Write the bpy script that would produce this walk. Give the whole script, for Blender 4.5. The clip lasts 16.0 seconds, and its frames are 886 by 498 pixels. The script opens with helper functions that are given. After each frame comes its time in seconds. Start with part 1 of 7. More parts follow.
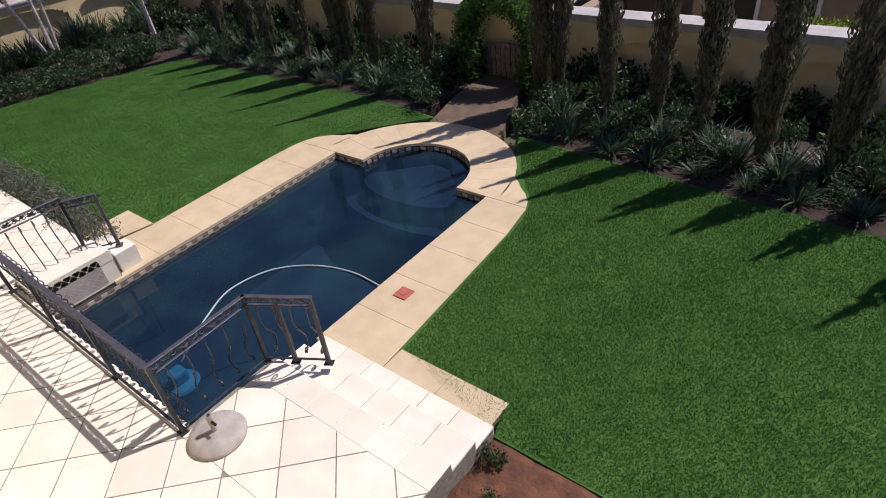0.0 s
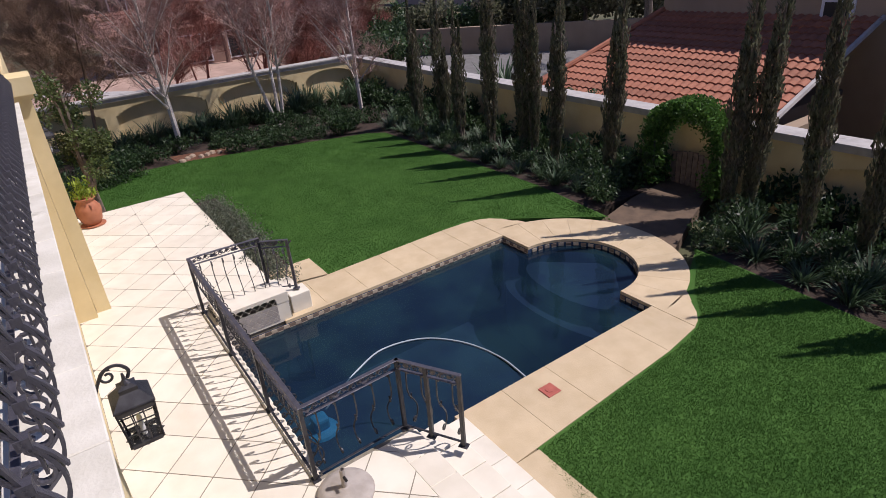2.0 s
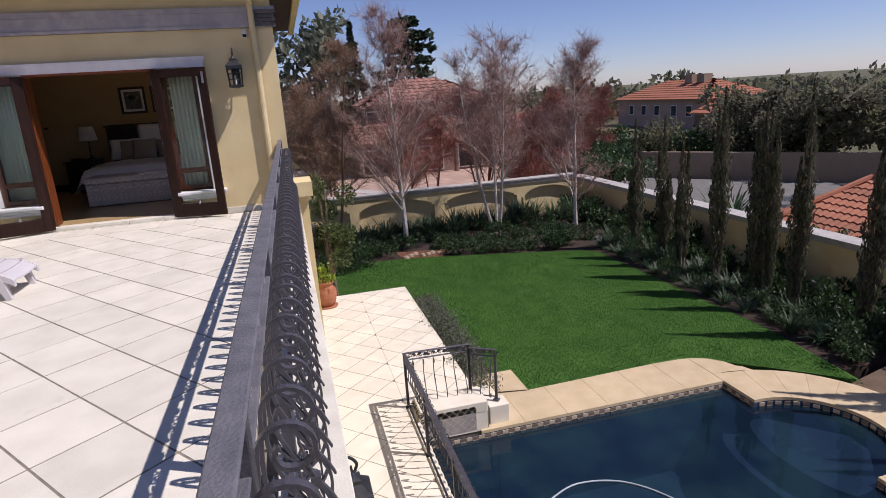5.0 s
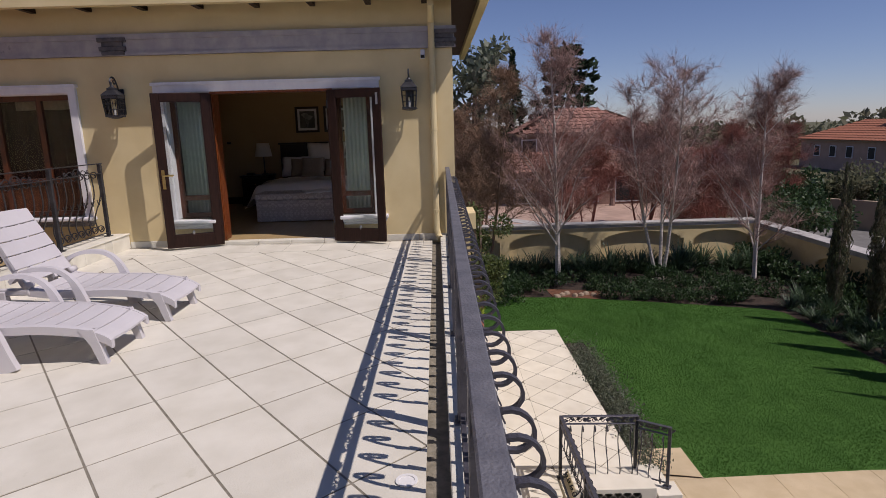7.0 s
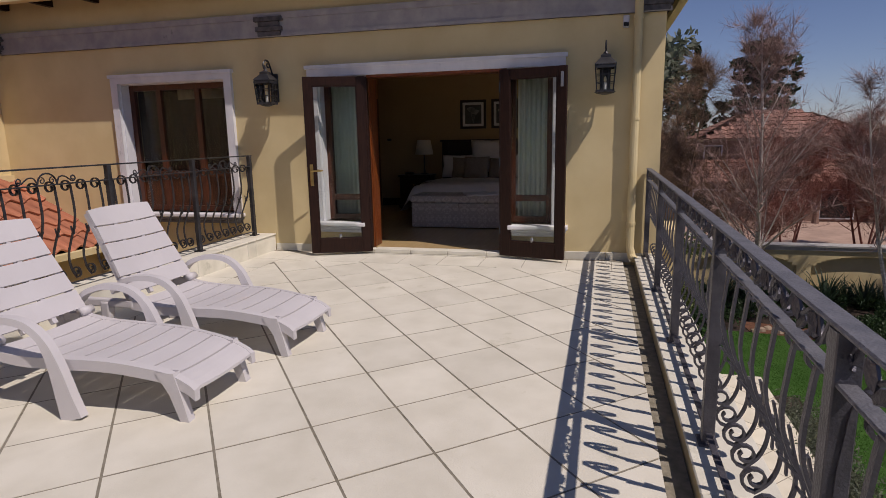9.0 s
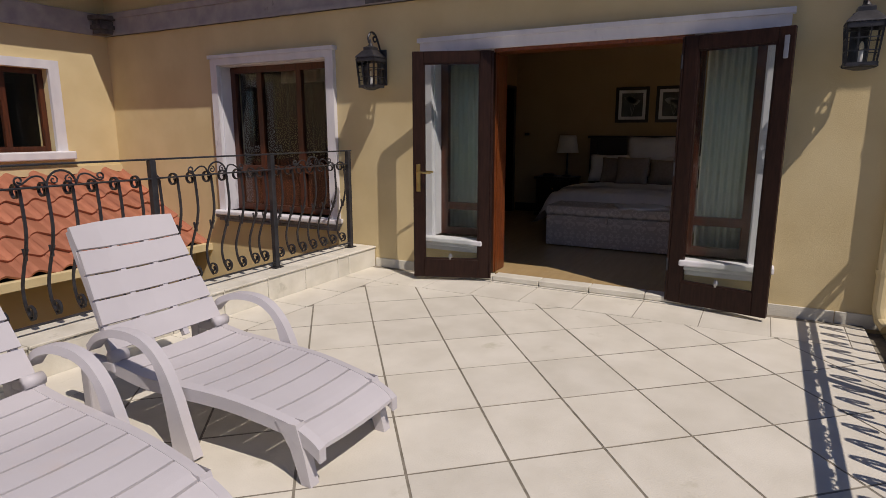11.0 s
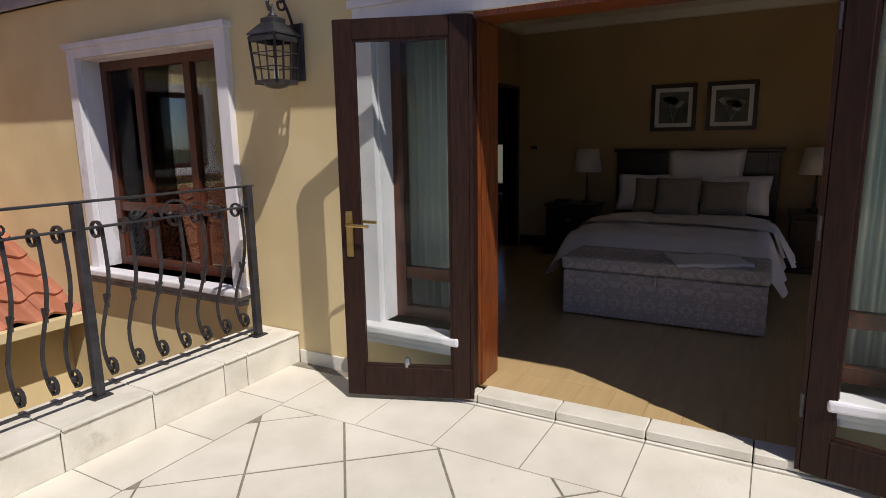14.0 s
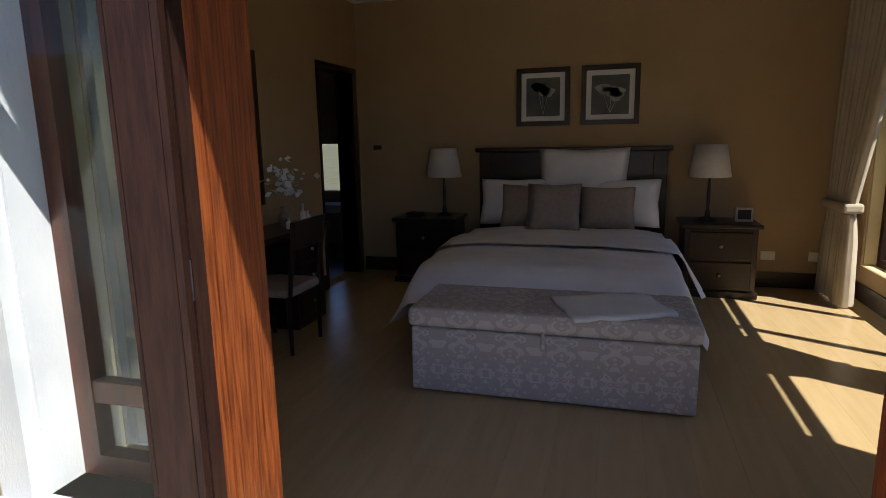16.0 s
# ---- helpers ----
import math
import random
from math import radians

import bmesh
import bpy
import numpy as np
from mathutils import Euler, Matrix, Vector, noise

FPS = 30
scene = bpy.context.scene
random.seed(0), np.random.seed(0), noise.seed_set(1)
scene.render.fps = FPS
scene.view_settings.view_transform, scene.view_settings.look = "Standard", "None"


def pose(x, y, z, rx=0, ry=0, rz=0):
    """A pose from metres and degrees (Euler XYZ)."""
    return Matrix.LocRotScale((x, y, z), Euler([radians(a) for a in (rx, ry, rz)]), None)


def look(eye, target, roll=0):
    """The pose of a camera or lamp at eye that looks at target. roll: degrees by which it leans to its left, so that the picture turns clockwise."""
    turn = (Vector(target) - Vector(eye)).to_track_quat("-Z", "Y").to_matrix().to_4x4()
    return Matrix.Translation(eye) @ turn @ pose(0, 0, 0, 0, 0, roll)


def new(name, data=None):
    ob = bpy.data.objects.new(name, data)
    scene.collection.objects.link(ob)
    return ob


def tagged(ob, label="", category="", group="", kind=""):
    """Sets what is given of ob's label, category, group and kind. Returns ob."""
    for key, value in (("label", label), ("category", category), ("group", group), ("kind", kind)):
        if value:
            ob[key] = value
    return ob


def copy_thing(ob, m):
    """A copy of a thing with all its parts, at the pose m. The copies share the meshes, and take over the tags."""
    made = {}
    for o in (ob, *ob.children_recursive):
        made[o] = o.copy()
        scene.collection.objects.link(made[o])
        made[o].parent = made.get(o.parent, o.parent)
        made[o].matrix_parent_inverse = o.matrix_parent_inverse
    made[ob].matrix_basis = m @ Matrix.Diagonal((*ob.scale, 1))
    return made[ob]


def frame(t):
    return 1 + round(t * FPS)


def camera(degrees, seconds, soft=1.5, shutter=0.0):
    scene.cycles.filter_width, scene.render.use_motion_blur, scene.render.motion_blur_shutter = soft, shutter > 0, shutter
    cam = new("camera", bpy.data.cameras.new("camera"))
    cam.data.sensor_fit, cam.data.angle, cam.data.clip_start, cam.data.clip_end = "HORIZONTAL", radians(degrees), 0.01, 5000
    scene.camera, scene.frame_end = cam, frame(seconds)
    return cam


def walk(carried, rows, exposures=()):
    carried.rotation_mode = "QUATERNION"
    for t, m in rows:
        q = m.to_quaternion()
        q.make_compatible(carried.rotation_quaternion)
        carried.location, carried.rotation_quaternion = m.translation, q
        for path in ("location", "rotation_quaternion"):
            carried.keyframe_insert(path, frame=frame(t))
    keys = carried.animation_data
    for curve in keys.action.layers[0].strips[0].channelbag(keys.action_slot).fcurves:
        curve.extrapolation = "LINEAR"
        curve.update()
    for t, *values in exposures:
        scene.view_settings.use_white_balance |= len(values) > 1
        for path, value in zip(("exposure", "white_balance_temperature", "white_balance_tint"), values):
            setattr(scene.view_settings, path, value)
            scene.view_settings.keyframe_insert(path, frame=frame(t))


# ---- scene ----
cam = camera(73.4, 16.0, soft=0.85)
PATH = [
    (0, (1.309, 0.273, 1.278), (0.234, 1.484, 0.103), -7.3),
    (0.5, (1.283, 0.252, 1.274), (0.101, 1.43, 0.171), -6.6),
    (1, (1.232, 0.231, 1.287), (-0.065, 1.362, 0.268), -6.0),
    (1.5, (1.193, 0.22, 1.3), (-0.207, 1.283, 0.347), -5.6),
    (2, (1.183, 0.191, 1.317), (-0.321, 1.165, 0.428), -5.0),
    (2.5, (1.177, 0.173, 1.341), (-0.399, 1.07, 0.498), -4.8),
    (3, (1.17, 0.126, 1.38), (-0.476, 0.95, 0.598), -4.3),
    (3.5, (1.164, 0.08, 1.403), (-0.547, 0.826, 0.686), -3.9),
    (4, (1.162, 0.055, 1.429), (-0.613, 0.718, 0.79), -3.7),
    (4.2, (1.183, 0.066, 1.448), (-0.619, 0.687, 0.843), -4.1),
    (6.3, (0.495, -0.217, 1.545), (-1.444, 0.008, 1.111), -1.6),
    (6.5, (0.375, -0.214, 1.533), (-1.571, -0.039, 1.105), -1.8),
    (7, (0.101, -0.247, 1.527), (-1.859, -0.234, 1.127), -1.6),
    (7.5, (-0.25, -0.344, 1.489), (-2.208, -0.466, 1.1), -1.4),
    (8, (-0.63, -0.469, 1.427), (-2.579, -0.71, 1.047), -1.2),
    (8.5, (-0.998, -0.528, 1.409), (-2.932, -0.871, 1.032), -1.2),
    (9, (-1.445, -0.623, 1.362), (-3.346, -1.121, 0.992), -1.1),
    (9.5, (-1.83, -0.701, 1.358), (-3.699, -1.314, 0.992), -0.8),
    (10, (-2.268, -0.785, 1.336), (-4.096, -1.511, 0.977), -0.6),
    (10.2, (-2.432, -0.853, 1.325), (-4.244, -1.618, 0.963), -0.3),
    (12.3, (-4.0, -1.346, 1.442), (-5.62, -2.458, 1.07), -0.9),
    (12.5, (-4.117, -1.409, 1.436), (-5.737, -2.525, 1.077), -0.9),
    (13, (-4.505, -1.578, 1.423), (-6.135, -2.681, 1.067), -0.8),
    (13.5, (-4.849, -1.719, 1.421), (-6.506, -2.781, 1.065), -0.8),
    (14, (-5.243, -1.849, 1.448), (-6.961, -2.806, 1.087), -0.9),
    (14.5, (-5.63, -1.943, 1.433), (-7.413, -2.774, 1.069), -1.0),
    (15, (-6.041, -2.054, 1.432), (-7.867, -2.785, 1.065), -1.0),
    (15.5, (-6.449, -2.182, 1.442), (-8.307, -2.824, 1.072), -1.0),
    (16, (-6.869, -2.236, 1.412), (-8.756, -2.787, 1.045), -1.1),
]
EXPOSURE = [(0.0, 0.45, 6400, 21), (2.0, 0.36, 6450, 22), (4.0, 0.44, 6450, 22), (6.5, 0.05, 6600, 20), (10.0, -0.19, 7000, 18), (12.5, -0.2, 7000, 16), (14.0, 0.19, 6700, 14), (15.0, 0.74, 6500, 11), (16.0, 1.2, 6400, 9)]
walk(cam, [(t, look(eye, target, roll)) for t, eye, target, roll in PATH], EXPOSURE)

# ---- world and sun ----
SUN = Vector((0.33, 0.62, 1.0)).normalized()
world = bpy.data.worlds.new("sky")
scene.world = world
world.use_nodes = True
wn = world.node_tree.nodes
wl = world.node_tree.links
sky = wn.new("ShaderNodeTexSky")
sky.sky_type = 'NISHITA'
sky.sun_disc = False
sky.sun_elevation = math.asin(SUN.z)
sky.sun_rotation = math.atan2(SUN.x, SUN.y)
sky.air_density = 0.75
sky.dust_density = 0.15
sky.ozone_density = 3.5
air = wn.new("ShaderNodeMix")
air.data_type = 'RGBA'
air.blend_type = 'MULTIPLY'
air.inputs[0].default_value = 1.0
air.inputs[7].default_value = (0.97, 0.95, 1.08, 1)
wl.new(sky.outputs[0], air.inputs[6])
wl.new(air.outputs[2], wn["Background"].inputs[0])
wn["Background"].inputs[1].default_value = 0.072
sun = new("sun", bpy.data.lights.new("sun", "SUN"))
sun.data.energy = 3.6
sun.data.angle = radians(0.5)
sun.data.color = (1.0, 0.965, 0.91)
sun.matrix_world = look((0, 0, 30), Vector((0, 0, 30)) - SUN)


# ---- materials ----
def mat(name, c1, c2=None, scale=6.0, rough=0.6, metal=0.0, bump=0.0, bscale=60.0, spec=0.5, vary=0.0, big=0.0, bigscale=0.9,
        island=0.0, stretch=None, stain=None, stain_scale=1.5, stain_at=0.6):
    m = bpy.data.materials.new(name)
    m.use_nodes = True
    n, l = m.node_tree.nodes, m.node_tree.links
    b = n["Principled BSDF"]
    b.inputs["Roughness"].default_value = rough
    b.inputs["Metallic"].default_value = metal
    b.inputs["Specular IOR Level"].default_value = spec
    tc = n.new("ShaderNodeTexCoord")
    src = tc.outputs["Object"]
    if stretch:
        mp = n.new("ShaderNodeMapping")
        mp.inputs["Scale"].default_value = stretch
        l.new(src, mp.inputs[0])
        src = mp.outputs[0]
    c2 = c2 or [v * 0.8 for v in c1]
    no = n.new("ShaderNodeTexNoise")
    no.inputs["Scale"].default_value = scale
    no.inputs["Detail"].default_value = 6
    l.new(src, no.inputs["Vector"])
    mx = n.new("ShaderNodeMix")
    mx.data_type = 'RGBA'
    mx.inputs[6].default_value = (*c1, 1)
    mx.inputs[7].default_value = (*c2, 1)
    rp = n.new("ShaderNodeMapRange")
    rp.inputs[1].default_value, rp.inputs[2].default_value = 0.35, 0.65
    l.new(no.outputs[0], rp.inputs[0])
    l.new(rp.outputs[0], mx.inputs[0])
    col = mx.outputs[2]
    if stain:
        sn = n.new("ShaderNodeTexNoise")
        sn.inputs["Scale"].default_value = stain_scale
        sn.inputs["Detail"].default_value = 8
        sn.inputs["Roughness"].default_value = 0.65
        l.new(src, sn.inputs["Vector"])
        sr = n.new("ShaderNodeMapRange")
        sr.inputs[1].default_value, sr.inputs[2].default_value = stain_at, stain_at + 0.12
        l.new(sn.outputs[0], sr.inputs[0])
        sm = n.new("ShaderNodeMix")
        sm.data_type = 'RGBA'
        sm.inputs[7].default_value = (*stain, 1)
        l.new(sr.outputs[0], sm.inputs[0])
        l.new(col, sm.inputs[6])
        col = sm.outputs[2]
    value = None
    for amount, out in ((vary, "object"), (island, "island"), (big, "big")):
        if not amount:
            continue
        if out == "object":
            s = n.new("ShaderNodeObjectInfo").outputs["Random"]
        elif out == "island":
            s = n.new("ShaderNodeNewGeometry").outputs["Random Per Island"]
        else:
            bn = n.new("ShaderNodeTexNoise")
            bn.inputs["Scale"].default_value = bigscale
            bn.inputs["Detail"].default_value = 3
            l.new(src, bn.inputs["Vector"])
            s = bn.outputs[0]
        mr = n.new("ShaderNodeMapRange")
        mr.inputs[3].default_value, mr.inputs[4].default_value = 1 - amount, 1 + amount
        if out == "big":
            mr.inputs[1].default_value, mr.inputs[2].default_value = 0.3, 0.7
        l.new(s, mr.inputs[0])
        hs = n.new("ShaderNodeHueSaturation")
        l.new(mr.outputs[0], hs.inputs["Value"])
        l.new(col, hs.inputs["Color"])
        col = hs.outputs[0]
    l.new(col, b.inputs["Base Color"])
    if bump:
        bn = n.new("ShaderNodeTexNoise")
        bn.inputs["Scale"].default_value = bscale
        bn.inputs["Detail"].default_value = 4
        l.new(src, bn.inputs["Vector"])
        bp = n.new("ShaderNodeBump")
        bp.inputs["Strength"].default_value = bump
        bp.inputs["Distance"].default_value = 0.02
        l.new(bn.outputs[0], bp.inputs["Height"])
        l.new(bp.outputs[0], b.inputs["Normal"])
    return m


def glass_mat(name, tint=(0.9, 0.95, 0.95), rough=0.0):
    m = bpy.data.materials.new(name)
    m.use_nodes = True
    n, l = m.node_tree.nodes, m.node_tree.links
    n.remove(n["Principled BSDF"])
    tr = n.new("ShaderNodeBsdfTransparent")
    tr.inputs[0].default_value = (*tint, 1)
    gl = n.new("ShaderNodeBsdfGlossy")
    gl.inputs["Roughness"].default_value = rough
    fr = n.new("ShaderNodeFresnel")
    fr.inputs[0].default_value = 1.25
    mx = n.new("ShaderNodeMixShader")
    l.new(fr.outputs[0], mx.inputs[0])
    l.new(tr.outputs[0], mx.inputs[1])
    l.new(gl.outputs[0], mx.inputs[2])
    l.new(mx.outputs[0], n["Material Output"].inputs[0])
    return m


M_TILE = mat("cream_paver", (0.70, 0.665, 0.575), (0.62, 0.585, 0.495), 3.5, 0.7, bump=0.12, bscale=120, vary=0.05, stain=(0.50, 0.47, 0.36), stain_scale=2.2, stain_at=0.63)
M_TERR = mat("pale_paver", (0.74, 0.69, 0.58), (0.66, 0.61, 0.50), 3, 0.7, bump=0.1, bscale=100, vary=0.05)
M_GROUT = mat("grout", (0.27, 0.24, 0.19), (0.18, 0.16, 0.12), 20, 0.9, bump=0.2)
M_KERB = mat("kerb_tile", (0.72, 0.69, 0.60), (0.60, 0.57, 0.48), 5, 0.7, bump=0.15, bscale=80, vary=0.05, stain=(0.38, 0.36, 0.28), stain_scale=3, stain_at=0.62)
M_YELLOW = mat("yellow_plaster", (0.68, 0.555, 0.315), (0.62, 0.495, 0.27), 2.5, 0.85, bump=0.12, bscale=160, big=0.07, bigscale=0.7)
M_CREAM = mat("cream_plaster", (0.66, 0.55, 0.32), (0.60, 0.49, 0.27), 3, 0.85, bump=0.12, bscale=150, big=0.06)
M_TRIM = mat("white_trim_paint", (0.73, 0.72, 0.74), (0.62, 0.61, 0.645), 5, 0.65, bump=0.12, bscale=90, stretch=(1, 1, 0.45), stain=(0.30, 0.30, 0.34), stain_scale=3.2, stain_at=0.64)
M_BAND = mat("weathered_band_paint", (0.40, 0.37, 0.37), (0.30, 0.28, 0.30), 7, 0.75, bump=0.15, bscale=60, stain=(0.13, 0.12, 0.13), stain_scale=5, stain_at=0.66)
M_DARKBAND = mat("near_black_plaster", (0.13, 0.12, 0.125), (0.06, 0.055, 0.06), 14, 0.8, bump=0.25, bscale=50)
M_WOOD = mat("dark_stained_wood", (0.030, 0.013, 0.009), (0.018, 0.008, 0.006), 12, 0.45, spec=0.18, bump=0.12, bscale=40, stretch=(6, 6, 0.7))
M_REDWOOD = mat("red_varnished_wood", (0.24, 0.062, 0.014), (0.085, 0.020, 0.007), 11, 0.32, bump=0.15, bscale=40, stretch=(9, 9, 0.45))
# darker copy of the red wood, shade on the windows put into its colour
M_REDSHADE = mat("shaded_red_window_wood", (0.105, 0.030, 0.012), (0.048, 0.014, 0.008), 9, 0.35, bump=0.1, bscale=40, stretch=(7, 7, 0.6))
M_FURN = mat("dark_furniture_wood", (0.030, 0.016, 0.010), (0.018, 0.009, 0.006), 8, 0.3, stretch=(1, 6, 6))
M_IRON = mat("painted_wrought_iron", (0.080, 0.077, 0.092), (0.115, 0.111, 0.13), 18, 0.42, metal=0.4, bump=0.25, bscale=120)
# worn iron with the sky's light on upward faces put into its grey
M_IRONTOP = mat("worn_skylit_iron", (0.13, 0.13, 0.148), (0.19, 0.187, 0.205), 14, 0.55, metal=0.3, bump=0.3, bscale=130, stain=(0.30, 0.29, 0.29), stain_scale=16, stain_at=0.70)
M_COPING = mat("tan_sandstone", (0.56, 0.445, 0.285), (0.50, 0.39, 0.24), 4, 0.75, bump=0.15, bscale=70, vary=0.025, big=0.07, stain=(0.36, 0.25, 0.13), stain_scale=2.5, stain_at=0.66)
M_POOL = mat("dark_pool_plaster", (0.020, 0.048, 0.105), (0.015, 0.036, 0.08), 2.0, 0.8, big=0.25, bigscale=0.8, stain=(0.05, 0.11, 0.14), stain_scale=2.2, stain_at=0.6)
M_MOSL = mat("light_mosaic", (0.52, 0.44, 0.33), (0.42, 0.35, 0.26), 10, 0.5, vary=0.15)
M_MOSD = mat("brown_mosaic", (0.20, 0.15, 0.11), (0.14, 0.10, 0.08), 10, 0.5, vary=0.2)
M_SOIL = mat("red_soil", (0.16, 0.065, 0.032), (0.085, 0.036, 0.02), 7, 0.95, bump=0.8, bscale=25)
M_BEDSOIL = mat("dark_mulch", (0.05, 0.03, 0.02), (0.022, 0.014, 0.010), 9, 0.95, bump=0.8, bscale=30)
M_LAWN = mat("mown_grass_base", (0.060, 0.136, 0.031), (0.047, 0.114, 0.025), 2.2, 0.9, spec=0.05, bump=0.3, bscale=90, big=0.1, bigscale=0.6)
M_BLADE = mat("grass_blade", (0.070, 0.160, 0.035), (0.052, 0.128, 0.027), 2.2, 0.8, spec=0.05, island=0.2, big=0.14, bigscale=0.7)
M_CYP = mat("cypress_foliage", (0.115, 0.130, 0.075), (0.145, 0.125, 0.09), 3, 0.75, island=0.4, spec=0.2)
M_CYPWOOD = mat("cypress_bark", (0.20, 0.155, 0.12), (0.12, 0.09, 0.07), 12, 0.9, bump=0.4)
M_LEAF = mat("dark_shrub_leaf", (0.030, 0.060, 0.022), (0.045, 0.085, 0.030), 3, 0.5, island=0.5, spec=0.4)
M_STRAP = mat("strap_leaf", (0.050, 0.092, 0.046), (0.080, 0.125, 0.068), 3, 0.5, island=0.5, spec=0.5)
M_TOPIARY = mat("creeper_leaf", (0.060, 0.145, 0.028), (0.085, 0.18, 0.036), 4, 0.5, island=0.45, spec=0.4)
M_LIME = mat("lime_leaf", (0.25, 0.32, 0.03), (0.17, 0.26, 0.03), 4, 0.5, island=0.4)
M_OLIVE = mat("olive_leaf", (0.075, 0.115, 0.035), (0.105, 0.125, 0.045), 3, 0.5, island=0.5, spec=0.4)
M_GREYLEAF = mat("grey_green_leaf", (0.12, 0.15, 0.10), (0.17, 0.18, 0.13), 4, 0.6, island=0.4)
# leaf colour lightened to hold the haze of the distance
M_FARLEAF = mat("hazy_far_leaf", (0.155, 0.165, 0.095), (0.18, 0.165, 0.12), 0.6, 0.7, island=0.4, spec=0.2)
M_CONIFER = mat("conifer_needles", (0.022, 0.042, 0.020), (0.035, 0.055, 0.026), 2, 0.7, island=0.4, spec=0.2)
M_BIRCH = mat("white_birch_bark", (0.64, 0.60, 0.55), (0.42, 0.37, 0.34), 9, 0.8, bump=0.3, stretch=(1, 1, 3), stain=(0.08, 0.07, 0.06), stain_scale=7, stain_at=0.68)
M_TWIG = mat("reddish_twig", (0.30, 0.120, 0.092), (0.21, 0.082, 0.064), 3, 0.8, island=0.4, spec=0.2)
M_TWIGB = mat("brown_twig", (0.33, 0.21, 0.14), (0.23, 0.145, 0.095), 3, 0.8, island=0.4, spec=0.2)
M_ROOF = mat("terracotta_tile", (0.39, 0.15, 0.085), (0.31, 0.112, 0.062), 5, 0.8, bump=0.2, bscale=60, vary=0.16, island=0.16, stain=(0.22, 0.10, 0.07), stain_scale=3, stain_at=0.64)
M_FARROOF = mat("weathered_clay_roof", (0.30, 0.155, 0.115), (0.25, 0.12, 0.09), 1.5, 0.85, island=0.2)
M_TAN = mat("tan_neighbour_plaster", (0.34, 0.255, 0.185), (0.30, 0.225, 0.16), 1.5, 0.9, bump=0.1, big=0.06)
M_FARWALL = mat("far_house_plaster", (0.27, 0.165, 0.13), (0.22, 0.135, 0.105), 1.0, 0.9, big=0.1)
M_PINKWALL = mat("pinkish_house_plaster", (0.46, 0.31, 0.25), (0.40, 0.27, 0.215), 1.0, 0.9, big=0.08)
M_PAVE = mat("pink_paving", (0.44, 0.30, 0.235), (0.37, 0.25, 0.195), 2, 0.9, big=0.1)
M_ROAD = mat("asphalt", (0.17, 0.165, 0.16), (0.13, 0.125, 0.12), 3, 0.9, bump=0.2)
M_GROUND = mat("dry_ground", (0.11, 0.10, 0.05), (0.07, 0.075, 0.035), 0.5, 0.95, bump=0.3, bscale=4)
M_CAP = mat("grey_wall_cap", (0.45, 0.43, 0.41), (0.36, 0.345, 0.33), 5, 0.8, bump=0.2, stain=(0.22, 0.2, 0.19), stain_scale=3)
M_PLASTIC = mat("white_plastic", (0.56, 0.535, 0.55), (0.525, 0.50, 0.515), 3, 0.55, bump=0.04, bscale=200, stain=(0.55, 0.5, 0.49), stain_scale=2.5, stain_at=0.62)
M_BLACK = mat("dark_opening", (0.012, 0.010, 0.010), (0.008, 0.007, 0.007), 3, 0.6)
M_TERRACOTTA = mat("terracotta_pot", (0.40, 0.15, 0.075), (0.32, 0.11, 0.055), 8, 0.7, bump=0.1)
M_CONCRETE = mat("grey_concrete", (0.40, 0.36, 0.32), (0.32, 0.285, 0.25), 9, 0.85, bump=0.25, bscale=90)
M_BRASS = mat("aged_brass", (0.55, 0.40, 0.16), (0.42, 0.30, 0.11), 10, 0.32, metal=1.0)
M_STEEL = mat("steel", (0.5, 0.5, 0.5), (0.4, 0.4, 0.4), 10, 0.35, metal=1.0)
M_LANTERN = mat("lantern_black_iron", (0.030, 0.030, 0.036), (0.055, 0.055, 0.062), 14, 0.42, metal=0.4, bump=0.15, bscale=150)
M_CURTAIN = mat("pale_curtain", (0.82, 0.84, 0.79), (0.74, 0.77, 0.71), 3, 0.9, bump=0.1, bscale=200, stretch=(1, 1, 0.3))
M_BEIGECURT = mat("beige_curtain", (0.50, 0.42, 0.31), (0.42, 0.35, 0.25), 4, 0.9, bump=0.15, bscale=250)
M_LINEN = mat("white_linen", (0.76, 0.72, 0.70), (0.70, 0.66, 0.645), 5, 0.95, bump=0.3, bscale=14)
M_TAUPE = mat("taupe_cushion", (0.34, 0.27, 0.215), (0.29, 0.23, 0.18), 30, 0.95, bump=0.2, bscale=250)
M_INWALL = mat("ochre_room_paint", (0.40, 0.275, 0.14), (0.37, 0.25, 0.125), 2, 0.8, bump=0.08, bscale=120)
M_CEIL = mat("white_ceiling", (0.74, 0.69, 0.58), (0.70, 0.65, 0.55), 2, 0.9)
M_FLOOR = mat("laminate_floor", (0.50, 0.36, 0.18), (0.46, 0.325, 0.16), 3, 0.24, stretch=(0.8, 7, 1), bump=0.015, vary=0.03)
M_SHADE = mat("lamp_shade_fabric", (0.62, 0.56, 0.47), (0.56, 0.5, 0.42), 60, 0.9, bump=0.1, bscale=300)
M_WHITE = mat("white_card", (0.74, 0.73, 0.72), (0.69, 0.68, 0.67), 5, 0.8)
M_PHOTO = mat("grey_photo_print", (0.10, 0.105, 0.10), (0.055, 0.06, 0.055), 5, 0.5)
M_FLOWERPRINT = mat("pale_flower_print", (0.42, 0.42, 0.40), (0.24, 0.24, 0.23), 12, 0.6)
M_HOSE = mat("pool_hose", (0.38, 0.43, 0.47), (0.31, 0.36, 0.40), 6, 0.5)
M_BIRCHTWIG = mat("pale_birch_twig", (0.42, 0.29, 0.255), (0.31, 0.19, 0.165), 3, 0.8, island=0.35, spec=0.2)
